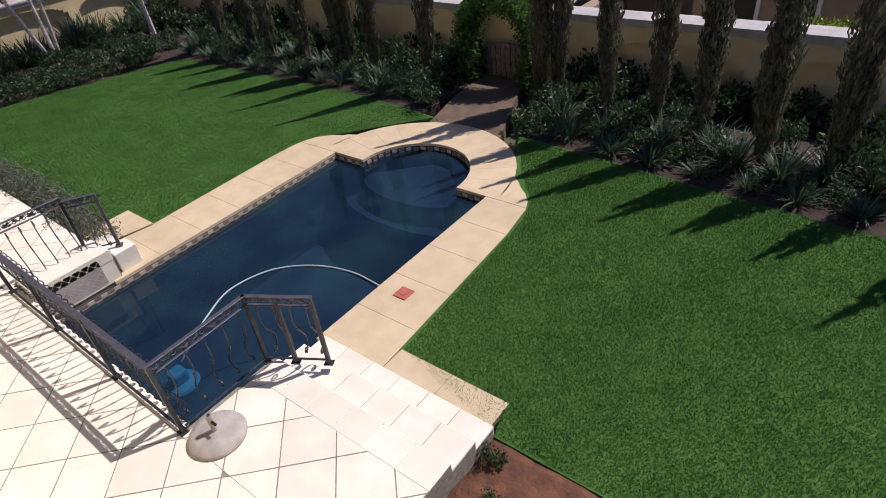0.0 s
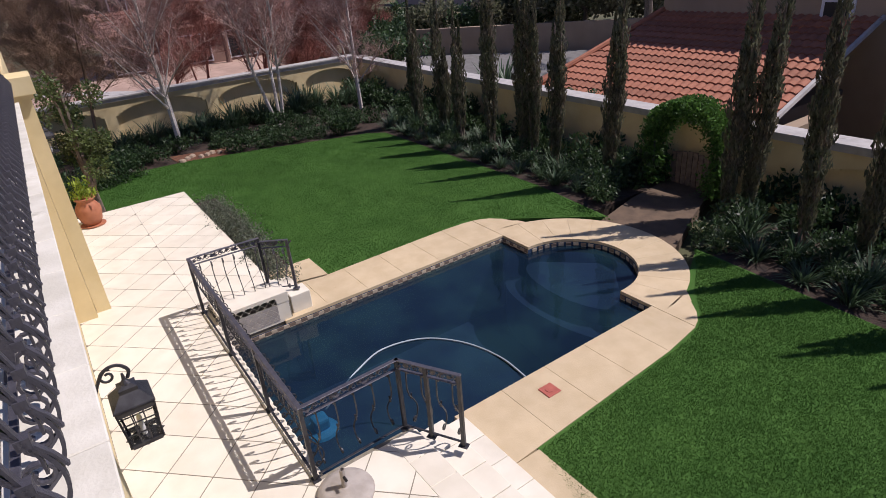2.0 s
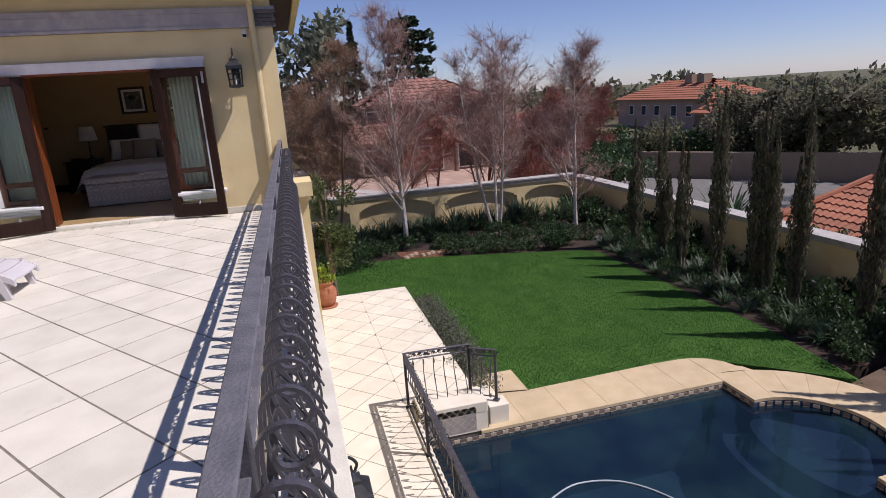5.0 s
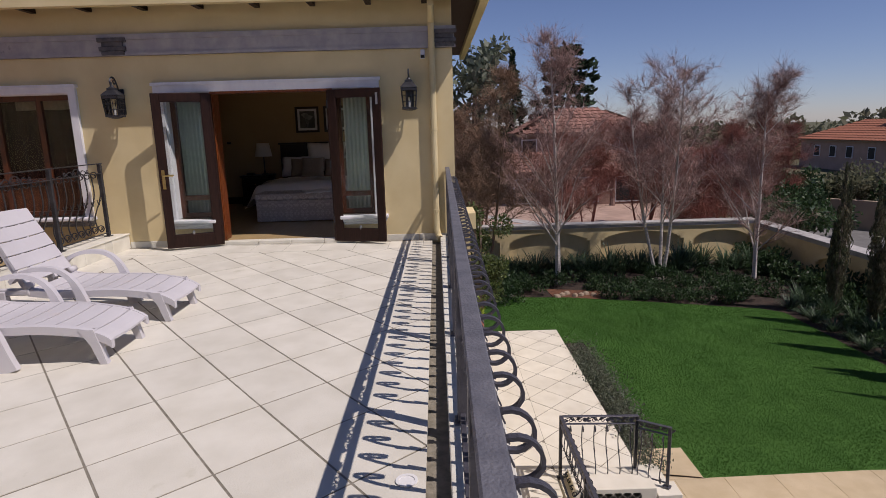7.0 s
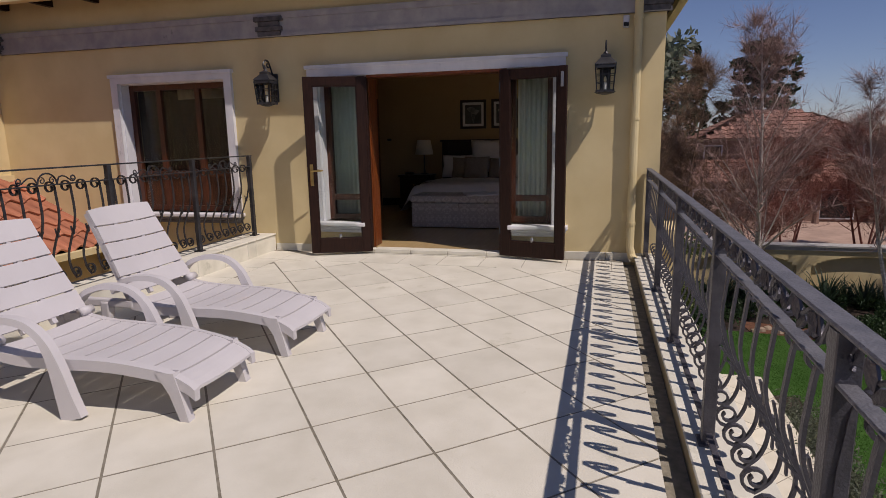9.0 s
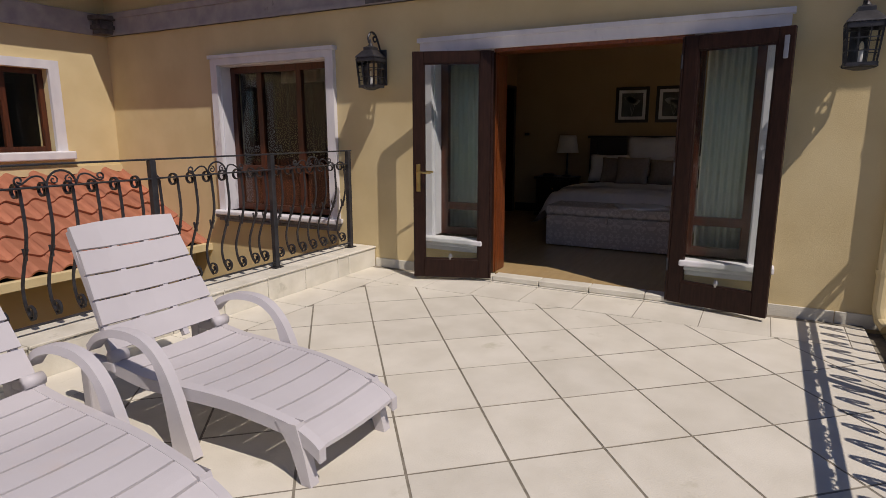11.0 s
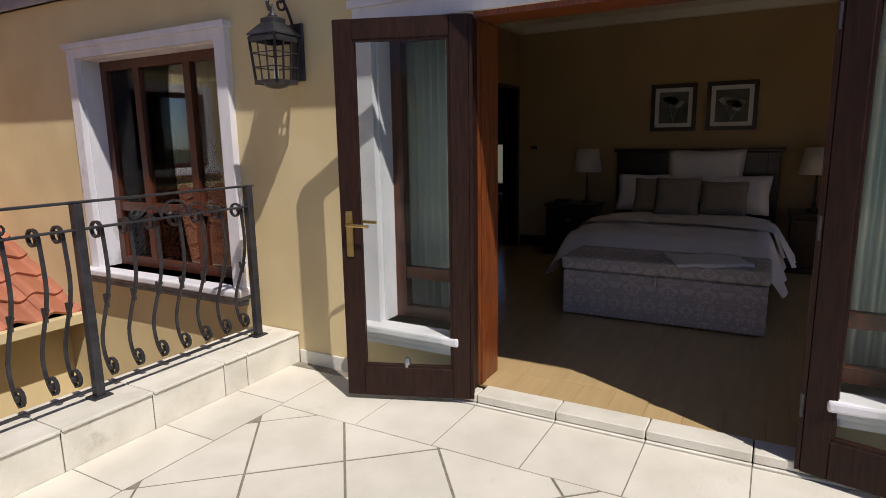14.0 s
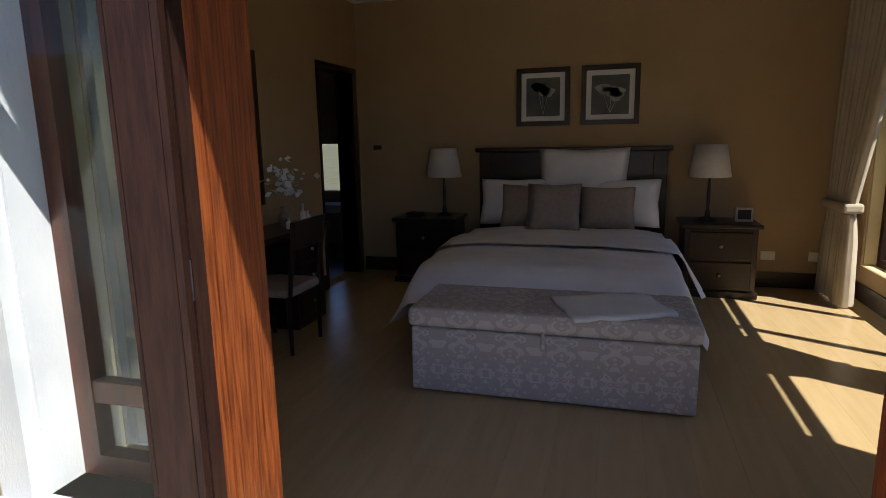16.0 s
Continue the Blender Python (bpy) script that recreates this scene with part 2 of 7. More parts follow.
M_BLUEPL = mat("blue_plastic", (0.08, 0.45, 0.75), (0.06, 0.36, 0.65), 6, 0.35)
M_REDCOVER = mat("red_drain_cover", (0.44, 0.12, 0.085), (0.36, 0.09, 0.065), 9, 0.6)
M_SILLSTAIN = mat("mould_stained_sill", (0.24, 0.235, 0.25), (0.13, 0.125, 0.135), 8, 0.75, bump=0.2, bscale=60)
M_PANEL = mat("grey_panel_tile", (0.40, 0.36, 0.32), (0.33, 0.30, 0.27), 14, 0.6, bump=0.1, vary=0.08)
M_BULB = mat("lamp_bulb", (0.85, 0.75, 0.5), (0.8, 0.7, 0.45), 3, 0.3)
G_PANE = glass_mat("window_glass", (0.95, 0.975, 0.96))
G_LANT = glass_mat("lantern_glass", (0.94, 0.95, 0.93), 0.03)


def thin_leaf(m, amount):
    """Lets part of the light pass through thin leaves."""
    n, l = m.node_tree.nodes, m.node_tree.links
    b = n["Principled BSDF"]
    tl = n.new("ShaderNodeBsdfTranslucent")
    l.new(b.inputs["Base Color"].links[0].from_socket, tl.inputs[0])
    mx = n.new("ShaderNodeMixShader")
    mx.inputs[0].default_value = amount
    l.new(b.outputs[0], mx.inputs[1])
    l.new(tl.outputs[0], mx.inputs[2])
    l.new(mx.outputs[0], n["Material Output"].inputs[0])


for leaf_m, amount in ((M_BLADE, 0.4), (M_FARLEAF, 0.5), (M_GREYLEAF, 0.45), (M_TOPIARY, 0.4), (M_LIME, 0.45), (M_CYP, 0.35), (M_STRAP, 0.3), (M_LEAF, 0.3), (M_OLIVE, 0.35)):
    thin_leaf(leaf_m, amount)


def damask_mat():
    m = mat("damask_fabric", (0.60, 0.545, 0.50), (0.56, 0.505, 0.465), 30, 0.8, bump=0.1, bscale=300)
    n, l = m.node_tree.nodes, m.node_tree.links
    tc = n.new("ShaderNodeTexCoord")
    sp = n.new("ShaderNodeSeparateXYZ")
    l.new(tc.outputs["Object"], sp.inputs[0])

    def op(kind, a, b=None):
        q = n.new("ShaderNodeMath")
        q.operation = kind
        for i, v in enumerate((a, b)):
            if v is None:
                continue
            if isinstance(v, (int, float)):
                q.inputs[i].default_value = v
            else:
                l.new(v, q.inputs[i])
        return q.outputs[0]
    u = op('PINGPONG', sp.outputs["Y"], 0.13)
    w = op('PINGPONG', op('ADD', sp.outputs["Z"], op('MULTIPLY', sp.outputs["X"], -0.8)), 0.2)
    cb = n.new("ShaderNodeCombineXYZ")
    l.new(u, cb.inputs[0])
    l.new(w, cb.inputs[1])
    wob = n.new("ShaderNodeTexNoise")
    wob.inputs["Scale"].default_value = 15
    wob.inputs["Detail"].default_value = 1.5
    wob.inputs["Distortion"].default_value = 1.6
    l.new(cb.outputs[0], wob.inputs["Vector"])
    ring = op('SINE', op('MULTIPLY', wob.outputs[0], 19.0))
    f = op('GREATER_THAN', ring, 0.1)
    mx = n.new("ShaderNodeMix")
    mx.data_type = 'RGBA'
    bs = n["Principled BSDF"]
    old = bs.inputs["Base Color"].links[0].from_socket
    l.new(op('MULTIPLY', f, 0.6), mx.inputs[0])
    l.new(old, mx.inputs[6])
    mx.inputs[7].default_value = (0.36, 0.305, 0.27, 1)
    l.new(mx.outputs[2], bs.inputs["Base Color"])
    return m


M_DAMASK = damask_mat()


def water_mat():
    m = bpy.data.materials.new("pool_water")
    m.use_nodes = True
    n, l = m.node_tree.nodes, m.node_tree.links
    n.remove(n["Principled BSDF"])
    tr = n.new("ShaderNodeBsdfTransparent")
    tr.inputs[0].default_value = (0.46, 0.62, 0.74, 1)
    gl = n.new("ShaderNodeBsdfGlossy")
    gl.inputs["Roughness"].default_value = 0.03
    fr = n.new("ShaderNodeFresnel")
    fr.inputs[0].default_value = 1.33
    mx = n.new("ShaderNodeMixShader")
    no = n.new("ShaderNodeTexNoise")
    no.inputs["Scale"].default_value = 3.0
    no.inputs["Detail"].default_value = 2
    tc = n.new("ShaderNodeTexCoord")
    l.new(tc.outputs["Object"], no.inputs["Vector"])
    bp = n.new("ShaderNodeBump")
    bp.inputs["Strength"].default_value = 0.10
    bp.inputs["Distance"].default_value = 0.03
    l.new(no.outputs[0], bp.inputs["Height"])
    l.new(bp.outputs[0], gl.inputs["Normal"])
    l.new(bp.outputs[0], fr.inputs["Normal"])
    l.new(fr.outputs[0], mx.inputs[0])
    # fine suspended dirt scatters the light inside the water
    murk = n.new("ShaderNodeBsdfDiffuse")
    cloud = n.new("ShaderNodeTexNoise")
    cloud.inputs["Scale"].default_value = 1.1
    cloud.inputs["Detail"].default_value = 5
    l.new(tc.outputs["Object"], cloud.inputs["Vector"])
    tint = n.new("ShaderNodeMix")
    tint.data_type = 'RGBA'
    tint.inputs[6].default_value = (0.006, 0.016, 0.031, 1)
    tint.inputs[7].default_value = (0.011, 0.033, 0.044, 1)
    rg = n.new("ShaderNodeMapRange")
    rg.inputs[1].default_value, rg.inputs[2].default_value = 0.42, 0.62
    l.new(cloud.outputs[0], rg.inputs[0])
    l.new(rg.outputs[0], tint.inputs[0])
    l.new(tint.outputs[2], murk.inputs[0])
    body = n.new("ShaderNodeMixShader")
    body.inputs[0].default_value = 0.72
    l.new(tr.outputs[0], body.inputs[1])
    l.new(murk.outputs[0], body.inputs[2])
    l.new(body.outputs[0], mx.inputs[1])
    l.new(gl.outputs[0], mx.inputs[2])
    l.new(mx.outputs[0], n["Material Output"].inputs[0])
    return m


M_WATER = water_mat()
# the shade of arch and trees is put into this dark path colour
M_PATH = mat("shaded_sandy_path", (0.14, 0.095, 0.062), (0.095, 0.065, 0.044), 4, 0.95, bump=0.3, bscale=60)
# near-black brown that paints the darkness of the unlit side room
M_ROOMDARK = mat("room_darkness", (0.045, 0.02, 0.015), (0.03, 0.014, 0.011), 6, 0.9)
M_MIRROR = mat("mirror_glass", (0.85, 0.85, 0.85), (0.84, 0.84, 0.84), 2, 0.03, metal=1.0)


# ---- mesh helpers ----
def mesh_of(name, bm, material, smooth=False):
    me = bpy.data.meshes.new(name)
    bm.to_mesh(me)
    bm.free()
    me.materials.append(material)
    if smooth:
        me.shade_smooth()
    return me


def part(name, bm, material, parent=None, label="", smooth=False):
    ob = new(name, mesh_of(name, bm, material, smooth))
    ob.parent = parent
    if label:
        tagged(ob, label)
    return ob


def thing(name, label, category, group="", kind=""):
    return tagged(new(name), label, category, group, kind)


def share(name, me, parent, m, label=""):
    ob = new(name, me)
    ob.parent = parent
    ob.matrix_basis = m
    if label:
        tagged(ob, label)
    return ob


def setting(name, bm, material, label, category="", smooth=False):
    return tagged(part(name, bm, material, None, "", smooth), label, category or name.split("_")[0], "", "structure")


def BM():
    return bmesh.new()


def box(bm, a, b):
    x0, y0, z0 = a
    x1, y1, z1 = b
    v = [bm.verts.new(p) for p in ((x0, y0, z0), (x1, y0, z0), (x1, y1, z0), (x0, y1, z0), (x0, y0, z1), (x1, y0, z1), (x1, y1, z1), (x0, y1, z1))]
    for f in ((3, 2, 1, 0), (4, 5, 6, 7), (0, 1, 5, 4), (1, 2, 6, 5), (2, 3, 7, 6), (3, 0, 4, 7)):
        bm.faces.new([v[i] for i in f])
    return bm


def rbox(a, b, r=0.01, seg=2):
    bm = box(BM(), a, b)
    bmesh.ops.bevel(bm, geom=bm.edges[:], offset=r, segments=seg, affect='EDGES', profile=0.5)
    bmesh.ops.recalc_face_normals(bm, faces=bm.faces[:])
    return bm


def join(*bms):
    out = BM()
    for b in bms:
        me = bpy.data.meshes.new("tmp")
        b.to_mesh(me)
        b.free()
        out.from_mesh(me)
        bpy.data.meshes.remove(me)
    return out


def moved(bm, m):
    bm.transform(m)
    return bm


def tube(bm, pts, r, n=6, cap=True):
    """A tube through points; r is one radius or one for each point."""
    pts = [Vector(p) for p in pts]
    rings = []
    ref = None
    for i, p in enumerate(pts):
        d = (pts[min(i + 1, len(pts) - 1)] - pts[max(i - 1, 0)]).normalized()
        if ref is None:
            ref = d.orthogonal().normalized()
        ref = (ref - d * ref.dot(d))
        ref = ref.normalized() if ref.length > 1e-6 else d.orthogonal().normalized()
        s = d.cross(ref)
        rr = r[i] if isinstance(r, (list, tuple)) else r
        rings.append([bm.verts.new(p + (ref * math.cos(2 * math.pi * k / n) + s * math.sin(2 * math.pi * k / n)) * rr) for k in range(n)])
    for a, b in zip(rings, rings[1:]):
        for k in range(n):
            bm.faces.new((a[k], a[(k + 1) % n], b[(k + 1) % n], b[k]))
    if cap and n > 2:
        bm.faces.new(rings[0][::-1])
        bm.faces.new(rings[-1])
    return bm


def lathe(bm, prof, n=20, c=(0, 0, 0)):
    rings = [[bm.verts.new((c[0] + r * math.cos(2 * math.pi * k / n), c[1] + r * math.sin(2 * math.pi * k / n), c[2] + z)) for k in range(n)] for r, z in prof]
    for a, b in zip(rings, rings[1:]):
        for k in range(n):
            bm.faces.new((a[k], a[(k + 1) % n], b[(k + 1) % n], b[k]))
    bm.faces.new(rings[0][::-1])
    bm.faces.new(rings[-1])
    return bm


def prism(bm, poly, z0, z1):
    lo = [bm.verts.new((x, y, z0)) for x, y in poly]
    hi = [bm.verts.new((x, y, z1)) for x, y in poly]
    bm.faces.new(lo[::-1])
    bm.faces.new(hi)
    for i in range(len(poly)):
        j = (i + 1) % len(poly)
        bm.faces.new((lo[i], lo[j], hi[j], hi[i]))
    return bm


def cells(bm, axis, c0, c1, us, zs, holes):
    """A wall slab between c0 and c1 on axis x or y, over a span us and heights zs, with holes (u0, u1, z0, z1) through it."""
    u = sorted({*us, *[v for h in holes for v in h[:2]]})
    z = sorted({*zs, *[v for h in holes for v in h[2:]]})
    for a, b in zip(u, u[1:]):
        for e, f in zip(z, z[1:]):
            m = ((a + b) / 2, (e + f) / 2)
            if any(h[0] < m[0] < h[1] and h[2] < m[1] < h[3] for h in holes):
                continue
            if axis == "x":
                box(bm, (c0, a, e), (c1, b, f))
            else:
                box(bm, (a, c0, e), (b, c1, f))
    bmesh.ops.remove_doubles(bm, verts=bm.verts[:], dist=1e-5)
    return bm


def clip(poly, rect):
    x0, y0, x1, y1 = rect
    for ax, s, lim in ((0, 1, x0), (0, -1, x1), (1, 1, y0), (1, -1, y1)):
        out = []
        for i, p in enumerate(poly):
            q = poly[(i + 1) % len(poly)]
            dp, dq = s * (p[ax] - lim), s * (q[ax] - lim)
            if dp >= 0:
                out.append(p)
            if dp * dq < 0:
                k = dp / (dp - dq)
                out.append((p[0] + (q[0] - p[0]) * k, p[1] + (q[1] - p[1]) * k))
        poly = out
        if len(poly) < 3:
            return []
    return poly


def area(poly):
    return abs(sum(p[0] * q[1] - q[0] * p[1] for p, q in zip(poly, poly[1:] + poly[:1]))) / 2


def paving(parent, name, rect, size, angle, origin, z0, z1, material, gap=0.004, skew=0.0):
    """Pavers laid on a turned grid and cut to a rectangle; each is its own piece. skew: how far the second joint line strays from square, in degrees."""
    ca, sa = math.cos(radians(angle)), math.sin(radians(angle))
    cb, sb = math.cos(radians(angle + skew)), math.sin(radians(angle + skew))
    su, sv = size if isinstance(size, tuple) else (size, size)
    span = int(max(rect[2] - rect[0], rect[3] - rect[1]) / min(su, sv)) + 4
    made = 0
    cx, cy = (rect[0] + rect[2]) / 2 - origin[0], (rect[1] + rect[3]) / 2 - origin[1]
    ci, cj = round((cx * ca + cy * sa) / su), round((-cx * sa + cy * ca) / sv)
    for i in range(ci - span, ci + span):
        for j in range(cj - span, cj + span):
            poly = []
            for a, b in ((i, j), (i + 1, j), (i + 1, j + 1), (i, j + 1)):
                u = a * su + (gap if a == i else -gap)
                v = b * sv + (gap if b == j else -gap)
                poly.append((origin[0] + u * ca - v * sb, origin[1] + u * sa + v * cb))
            poly = clip(poly, rect)
            if len(poly) < 3 or area(poly) < 0.006:
                continue
            dz = random.uniform(-0.0012, 0.0012)
            part(name, prism(BM(), poly, z0, z1 + dz), material, parent)
            made += 1
    return made


def spline(pts, n=6):
    """Points along a smooth curve through pts."""
    P = [Vector(p) for p in pts]
    P = [2 * P[0] - P[1]] + P + [2 * P[-1] - P[-2]]
    out = []
    for i in range(1, len(P) - 2):
        a, b, c, d = P[i - 1:i + 3]
        for k in range(n):
            t = k / n
            out.append(0.5 * (2 * b + (c - a) * t + (2 * a - 5 * b + 4 * c - d) * t * t + (3 * b - a - 3 * c + d) * t ** 3))
    return out + [P[-2]]


def ribbon(bm, prof, w, t):
    """A flat bar of width w along x and thickness t that follows a profile in the (y, z) plane."""
    rings = []
    for i, (o, z) in enumerate(prof):
        a, b = prof[max(i - 1, 0)], prof[min(i + 1, len(prof) - 1)]
        d = Vector((b[0] - a[0], b[1] - a[1])).normalized()
        nx, nz = -d.y * t / 2, d.x * t / 2
        rings.append([bm.verts.new(p) for p in ((-w / 2, o + nx, z + nz), (w / 2, o + nx, z + nz), (w / 2, o - nx, z - nz), (-w / 2, o - nx, z - nz))])
    for a, b in zip(rings, rings[1:]):
        for k in range(4):
            bm.faces.new((a[k], a[(k + 1) % 4], b[(k + 1) % 4], b[k]))
    bm.faces.new(rings[0][::-1])
    bm.faces.new(rings[-1])
    return bm


def spiral(c, r0, r1, a0, a1, n):
    return [(c[0] + (r0 + (r1 - r0) * k / n) * math.cos(radians(a0 + (a1 - a0) * k / n)), c[1] + (r0 + (r1 - r0) * k / n) * math.sin(radians(a0 + (a1 - a0) * k / n))) for k in range(n + 1)]


def leaves(n, place, size, aspect=0.5, up=0.0, rng=None):
    """n leaf blades of two triangles each; place(rng) gives a centre and an outward way."""
    rng = rng or np.random.RandomState(3)
    V, F = [], []
    for k in range(n):
        c, out = place(rng)
        d = np.array(out) + rng.normal(0, 0.7, 3)
        d[2] += up
        d /= np.linalg.norm(d) + 1e-6
        s = np.cross(d, rng.normal(0, 1, 3))
        s /= np.linalg.norm(s) + 1e-6
        L = size * rng.uniform(0.6, 1.35)
        w = L * aspect / 2
        c = np.array(c)
        i = len(V)
        V += [c - d * L / 2, c + s * w, c + d * L / 2, c - s * w]
        F += [(i, i + 1, i + 2, i + 3)]
    me = bpy.data.meshes.new("leaves")
    me.from_pydata([tuple(v) for v in V], [], F)
    return me

# ---- levels and lines of the plan ----
T = -3.13      # lower terrace
G = -3.45      # lawn and pool coping
FX = -8.10     # face of the bedroom wall on the balcony
CORNER = 0.0   # garden face of the bedroom block
WING = -8.65   # face of the side wing
KERB = -4.55   # inner face of the courtyard kerb
CAP = 0.06     # top of the balcony upstand
END = 3.4      # wall that closes the balcony behind


# ---- ground, lawn, beds ----
bm = BM()
xs, ys = (-700, -6.9, -2.9, 500), (-500, 1.3, 7.9, 700)
gv = [[bm.verts.new((x, y, -3.75)) for y in ys] for x in xs]
for i in range(3):
    for j in range(3):
        if (i, j) != (1, 1):
            bm.faces.new((gv[i][j], gv[i + 1][j], gv[i + 1][j + 1], gv[i][j + 1]))
setting("ground", bm, M_GROUND, "dry earth reaching out to the far trees", "ground")
bm = BM()
prism(bm, [(-17.0, 0.6), (-13.0, 0.6), (-13.0, 3.06), (-8.31, 3.06), (-8.31, 3.42), (-7.5, 3.42), (-7.3, 6.9), (-6.5, 7.8), (-5.8, 8.55), (-8.0, 8.8), (-14.7, 8.75), (-15.1, 8.3), (-16.1, 5.4), (-16.7, 3.4)], -3.7, G - 0.012)
prism(bm, [(-0.8, 3.02), (6.0, 3.02), (6.0, 8.0), (1.1, 8.05), (-3.9, 8.55), (-3.0, 6.8), (-2.5, 3.42), (-0.9, 3.42)], -3.7, G - 0.012)
lawn = setting("lawn", bm, M_LAWN, "green mown garden lawn around the pool", "lawn")
bm = BM()
prism(bm, [(-21.0, -3.0), (-17.0, -3.0), (-17.0, 0.6), (-16.7, 3.4), (-16.1, 5.4), (-15.1, 8.3), (-14.7, 8.75), (-8.0, 8.8), (-6.2, 8.62), (-6.2, 11.2), (-21.0, 11.2)], -3.7, G - 0.03)
prism(bm, [(-3.6, 8.55), (1.1, 8.05), (9.0, 7.9), (9.0, 11.2), (-3.6, 11.2)], -3.7, G - 0.03)
setting("planting_bed", bm, M_BEDSOIL, "dark mulched planting bed along the garden wall", "bed")
bm = BM()
prism(bm, [(-0.8, 1.9), (2.6, 1.9), (2.6, 3.02), (-0.8, 3.02)], -3.7, G - 0.02)
bmesh.ops.subdivide_edges(bm, edges=bm.edges[:], cuts=14, use_grid_fill=True)
for v in bm.verts:
    if v.co.z > -3.5:
        v.co.z += noise.noise(v.co * 5) * 0.05
setting("soil_bed", bm, M_SOIL, "bare red soil bed beside the terrace steps", "bed", True)
prism_path = prism(BM(), [(-5.75, 8.2), (-4.1, 8.2), (-4.7, 9.6), (-5.3, 11.2), (-6.3, 11.2), (-6.1, 9.6)], -3.7, G - 0.02)
setting("garden_path", prism_path, M_PATH, "sandy garden path to the gate, coloured darker for shade", "path")


def inside(poly, x, y):
    c = False
    for (x0, y0), (x1, y1) in zip(poly, poly[1:] + poly[:1]):
        if (y0 > y) != (y1 > y) and x < (x1 - x0) * (y - y0) / (y1 - y0) + x0:
            c = not c
    return c


def grass(name, polys, n, h):
    rng = np.random.RandomState(5)
    V, F = [], []
    for poly, share_n in polys:
        xs, ys = [p[0] for p in poly], [p[1] for p in poly]
        k = 0
        while k < share_n:
            x, y = rng.uniform(min(xs), max(xs)), rng.uniform(min(ys), max(ys))
            if not inside(poly, x, y):
                continue
            k += 1
            a = rng.uniform(0, 6.283)
            w, hh = rng.uniform(0.003, 0.006), h * rng.uniform(0.5, 1.3)
            lx, ly = rng.normal(0, 0.018, 2)
            i = len(V)
            V += [(x - w * math.cos(a), y - w * math.sin(a), G - 0.012), (x + w * math.cos(a), y + w * math.sin(a), G - 0.012), (x + lx, y + ly, G - 0.012 + hh)]
            F.append((i, i + 1, i + 2))
    me = bpy.data.meshes.new(name)
    me.from_pydata(V, [], F)
    me.materials.append(M_BLADE)
    return tagged(new(name, me), "short green lawn grass blades", "grass", "", "stuff")


grass("lawn_grass", [([(-17.0, 0.8), (-13.0, 0.8), (-13.0, 3.08), (-8.33, 3.08), (-8.33, 3.44), (-7.50, 3.44), (-7.60, 6.38), (-7.4, 6.9), (-7.15, 7.1), (-6.9, 7.2), (-6.75, 7.5), (-6.2, 8.15), (-5.6, 8.47), (-8.0, 8.8), (-14.7, 8.75), (-15.1, 8.3), (-16.1, 5.4), (-16.7, 3.4)], 190000),
                     ([(-0.78, 3.04), (4.0, 3.04), (4.0, 8.0), (1.1, 8.05), (-3.9, 8.5), (-3.45, 7.88), (-3.08, 7.3), (-2.72, 6.92), (-2.54, 6.6), (-2.44, 6.2), (-2.26, 3.43)], 220000)], 0, 0.024)

# ---- lower terrace, steps, pool ----
bm = BM()
box(bm, (-13.0, -0.6, -3.7), (2.6, 1.31, T - 0.0025))
box(bm, (-13.0, 1.31, -3.7), (-6.62, 2.42, T - 0.0025))
box(bm, (-3.13, 1.31, -3.7), (-0.8, 2.40, T - 0.0025))
box(bm, (-0.8, 1.31, -3.7), (2.6, 1.9, T - 0.0025))
terrace = setting("terrace_floor", bm, M_GROUT, "lower terrace slab under pale pavers", "floor")
bm = BM()
box(bm, (-3.1, 2.40, -3.7), (-0.8, 2.74, T - 0.115))
box(bm, (-3.1, 2.74, -3.7), (-0.8, 3.02, T - 0.225))
steps_ = setting("terrace_steps", bm, M_GROUT, "pale paved steps down to the pool coping", "steps")
for k in range(6):
    x = -3.1 + 2.3 * k / 6
    for y0, y1, z in ((2.40, 2.75, T - 0.095), (2.75, 3.03, T - 0.205)):
        part("tile", rbox((x + 0.003, y0 + 0.003, z - 0.12), (x + 2.3 / 6 - 0.003, y1 + 0.012, z), 0.006, 1), M_TERR, steps_)
    part("tile", rbox((x + 0.003, 2.10, T - 0.1), (x + 2.3 / 6 - 0.003, 2.412, T + 0.004), 0.006, 1), M_TERR, steps_)
bm = BM()
box(bm, (-7.62, 2.42, -3.7), (-6.95, 2.78, T - 0.16))
setting("terrace_step", bm, M_TERR, "pale step beside the pool wall", "steps")

PX0, PX1, PY0, PY1 = -6.56, -3.26, 1.36, 6.55
NC, NR = (-4.85, 6.62), 1.02
bm = BM()
arc = [(NC[0] + NR * math.cos(a), NC[1] + NR * math.sin(a)) for a in [math.pi * k / 24 for k in range(25)]]
shape = [(PX0, PY0), (PX1, PY0), (PX1, PY1)] + [(NC[0] + NR, PY1)] + arc + [(NC[0] - NR, PY1), (PX0, PY1)]
lo = [bm.verts.new((x, y, G - 1.5)) for x, y in shape]
hi = [bm.verts.new((x, y, G - 0.05)) for x, y in shape]
bm.faces.new(lo)
for i in range(len(shape)):
    j = (i + 1) % len(shape)
    bm.faces.new((lo[j], lo[i], hi[i], hi[j]))
pool = setting("pool_basin", bm, M_POOL, "dark blue plastered swimming pool basin", "pool")
bm = BM()
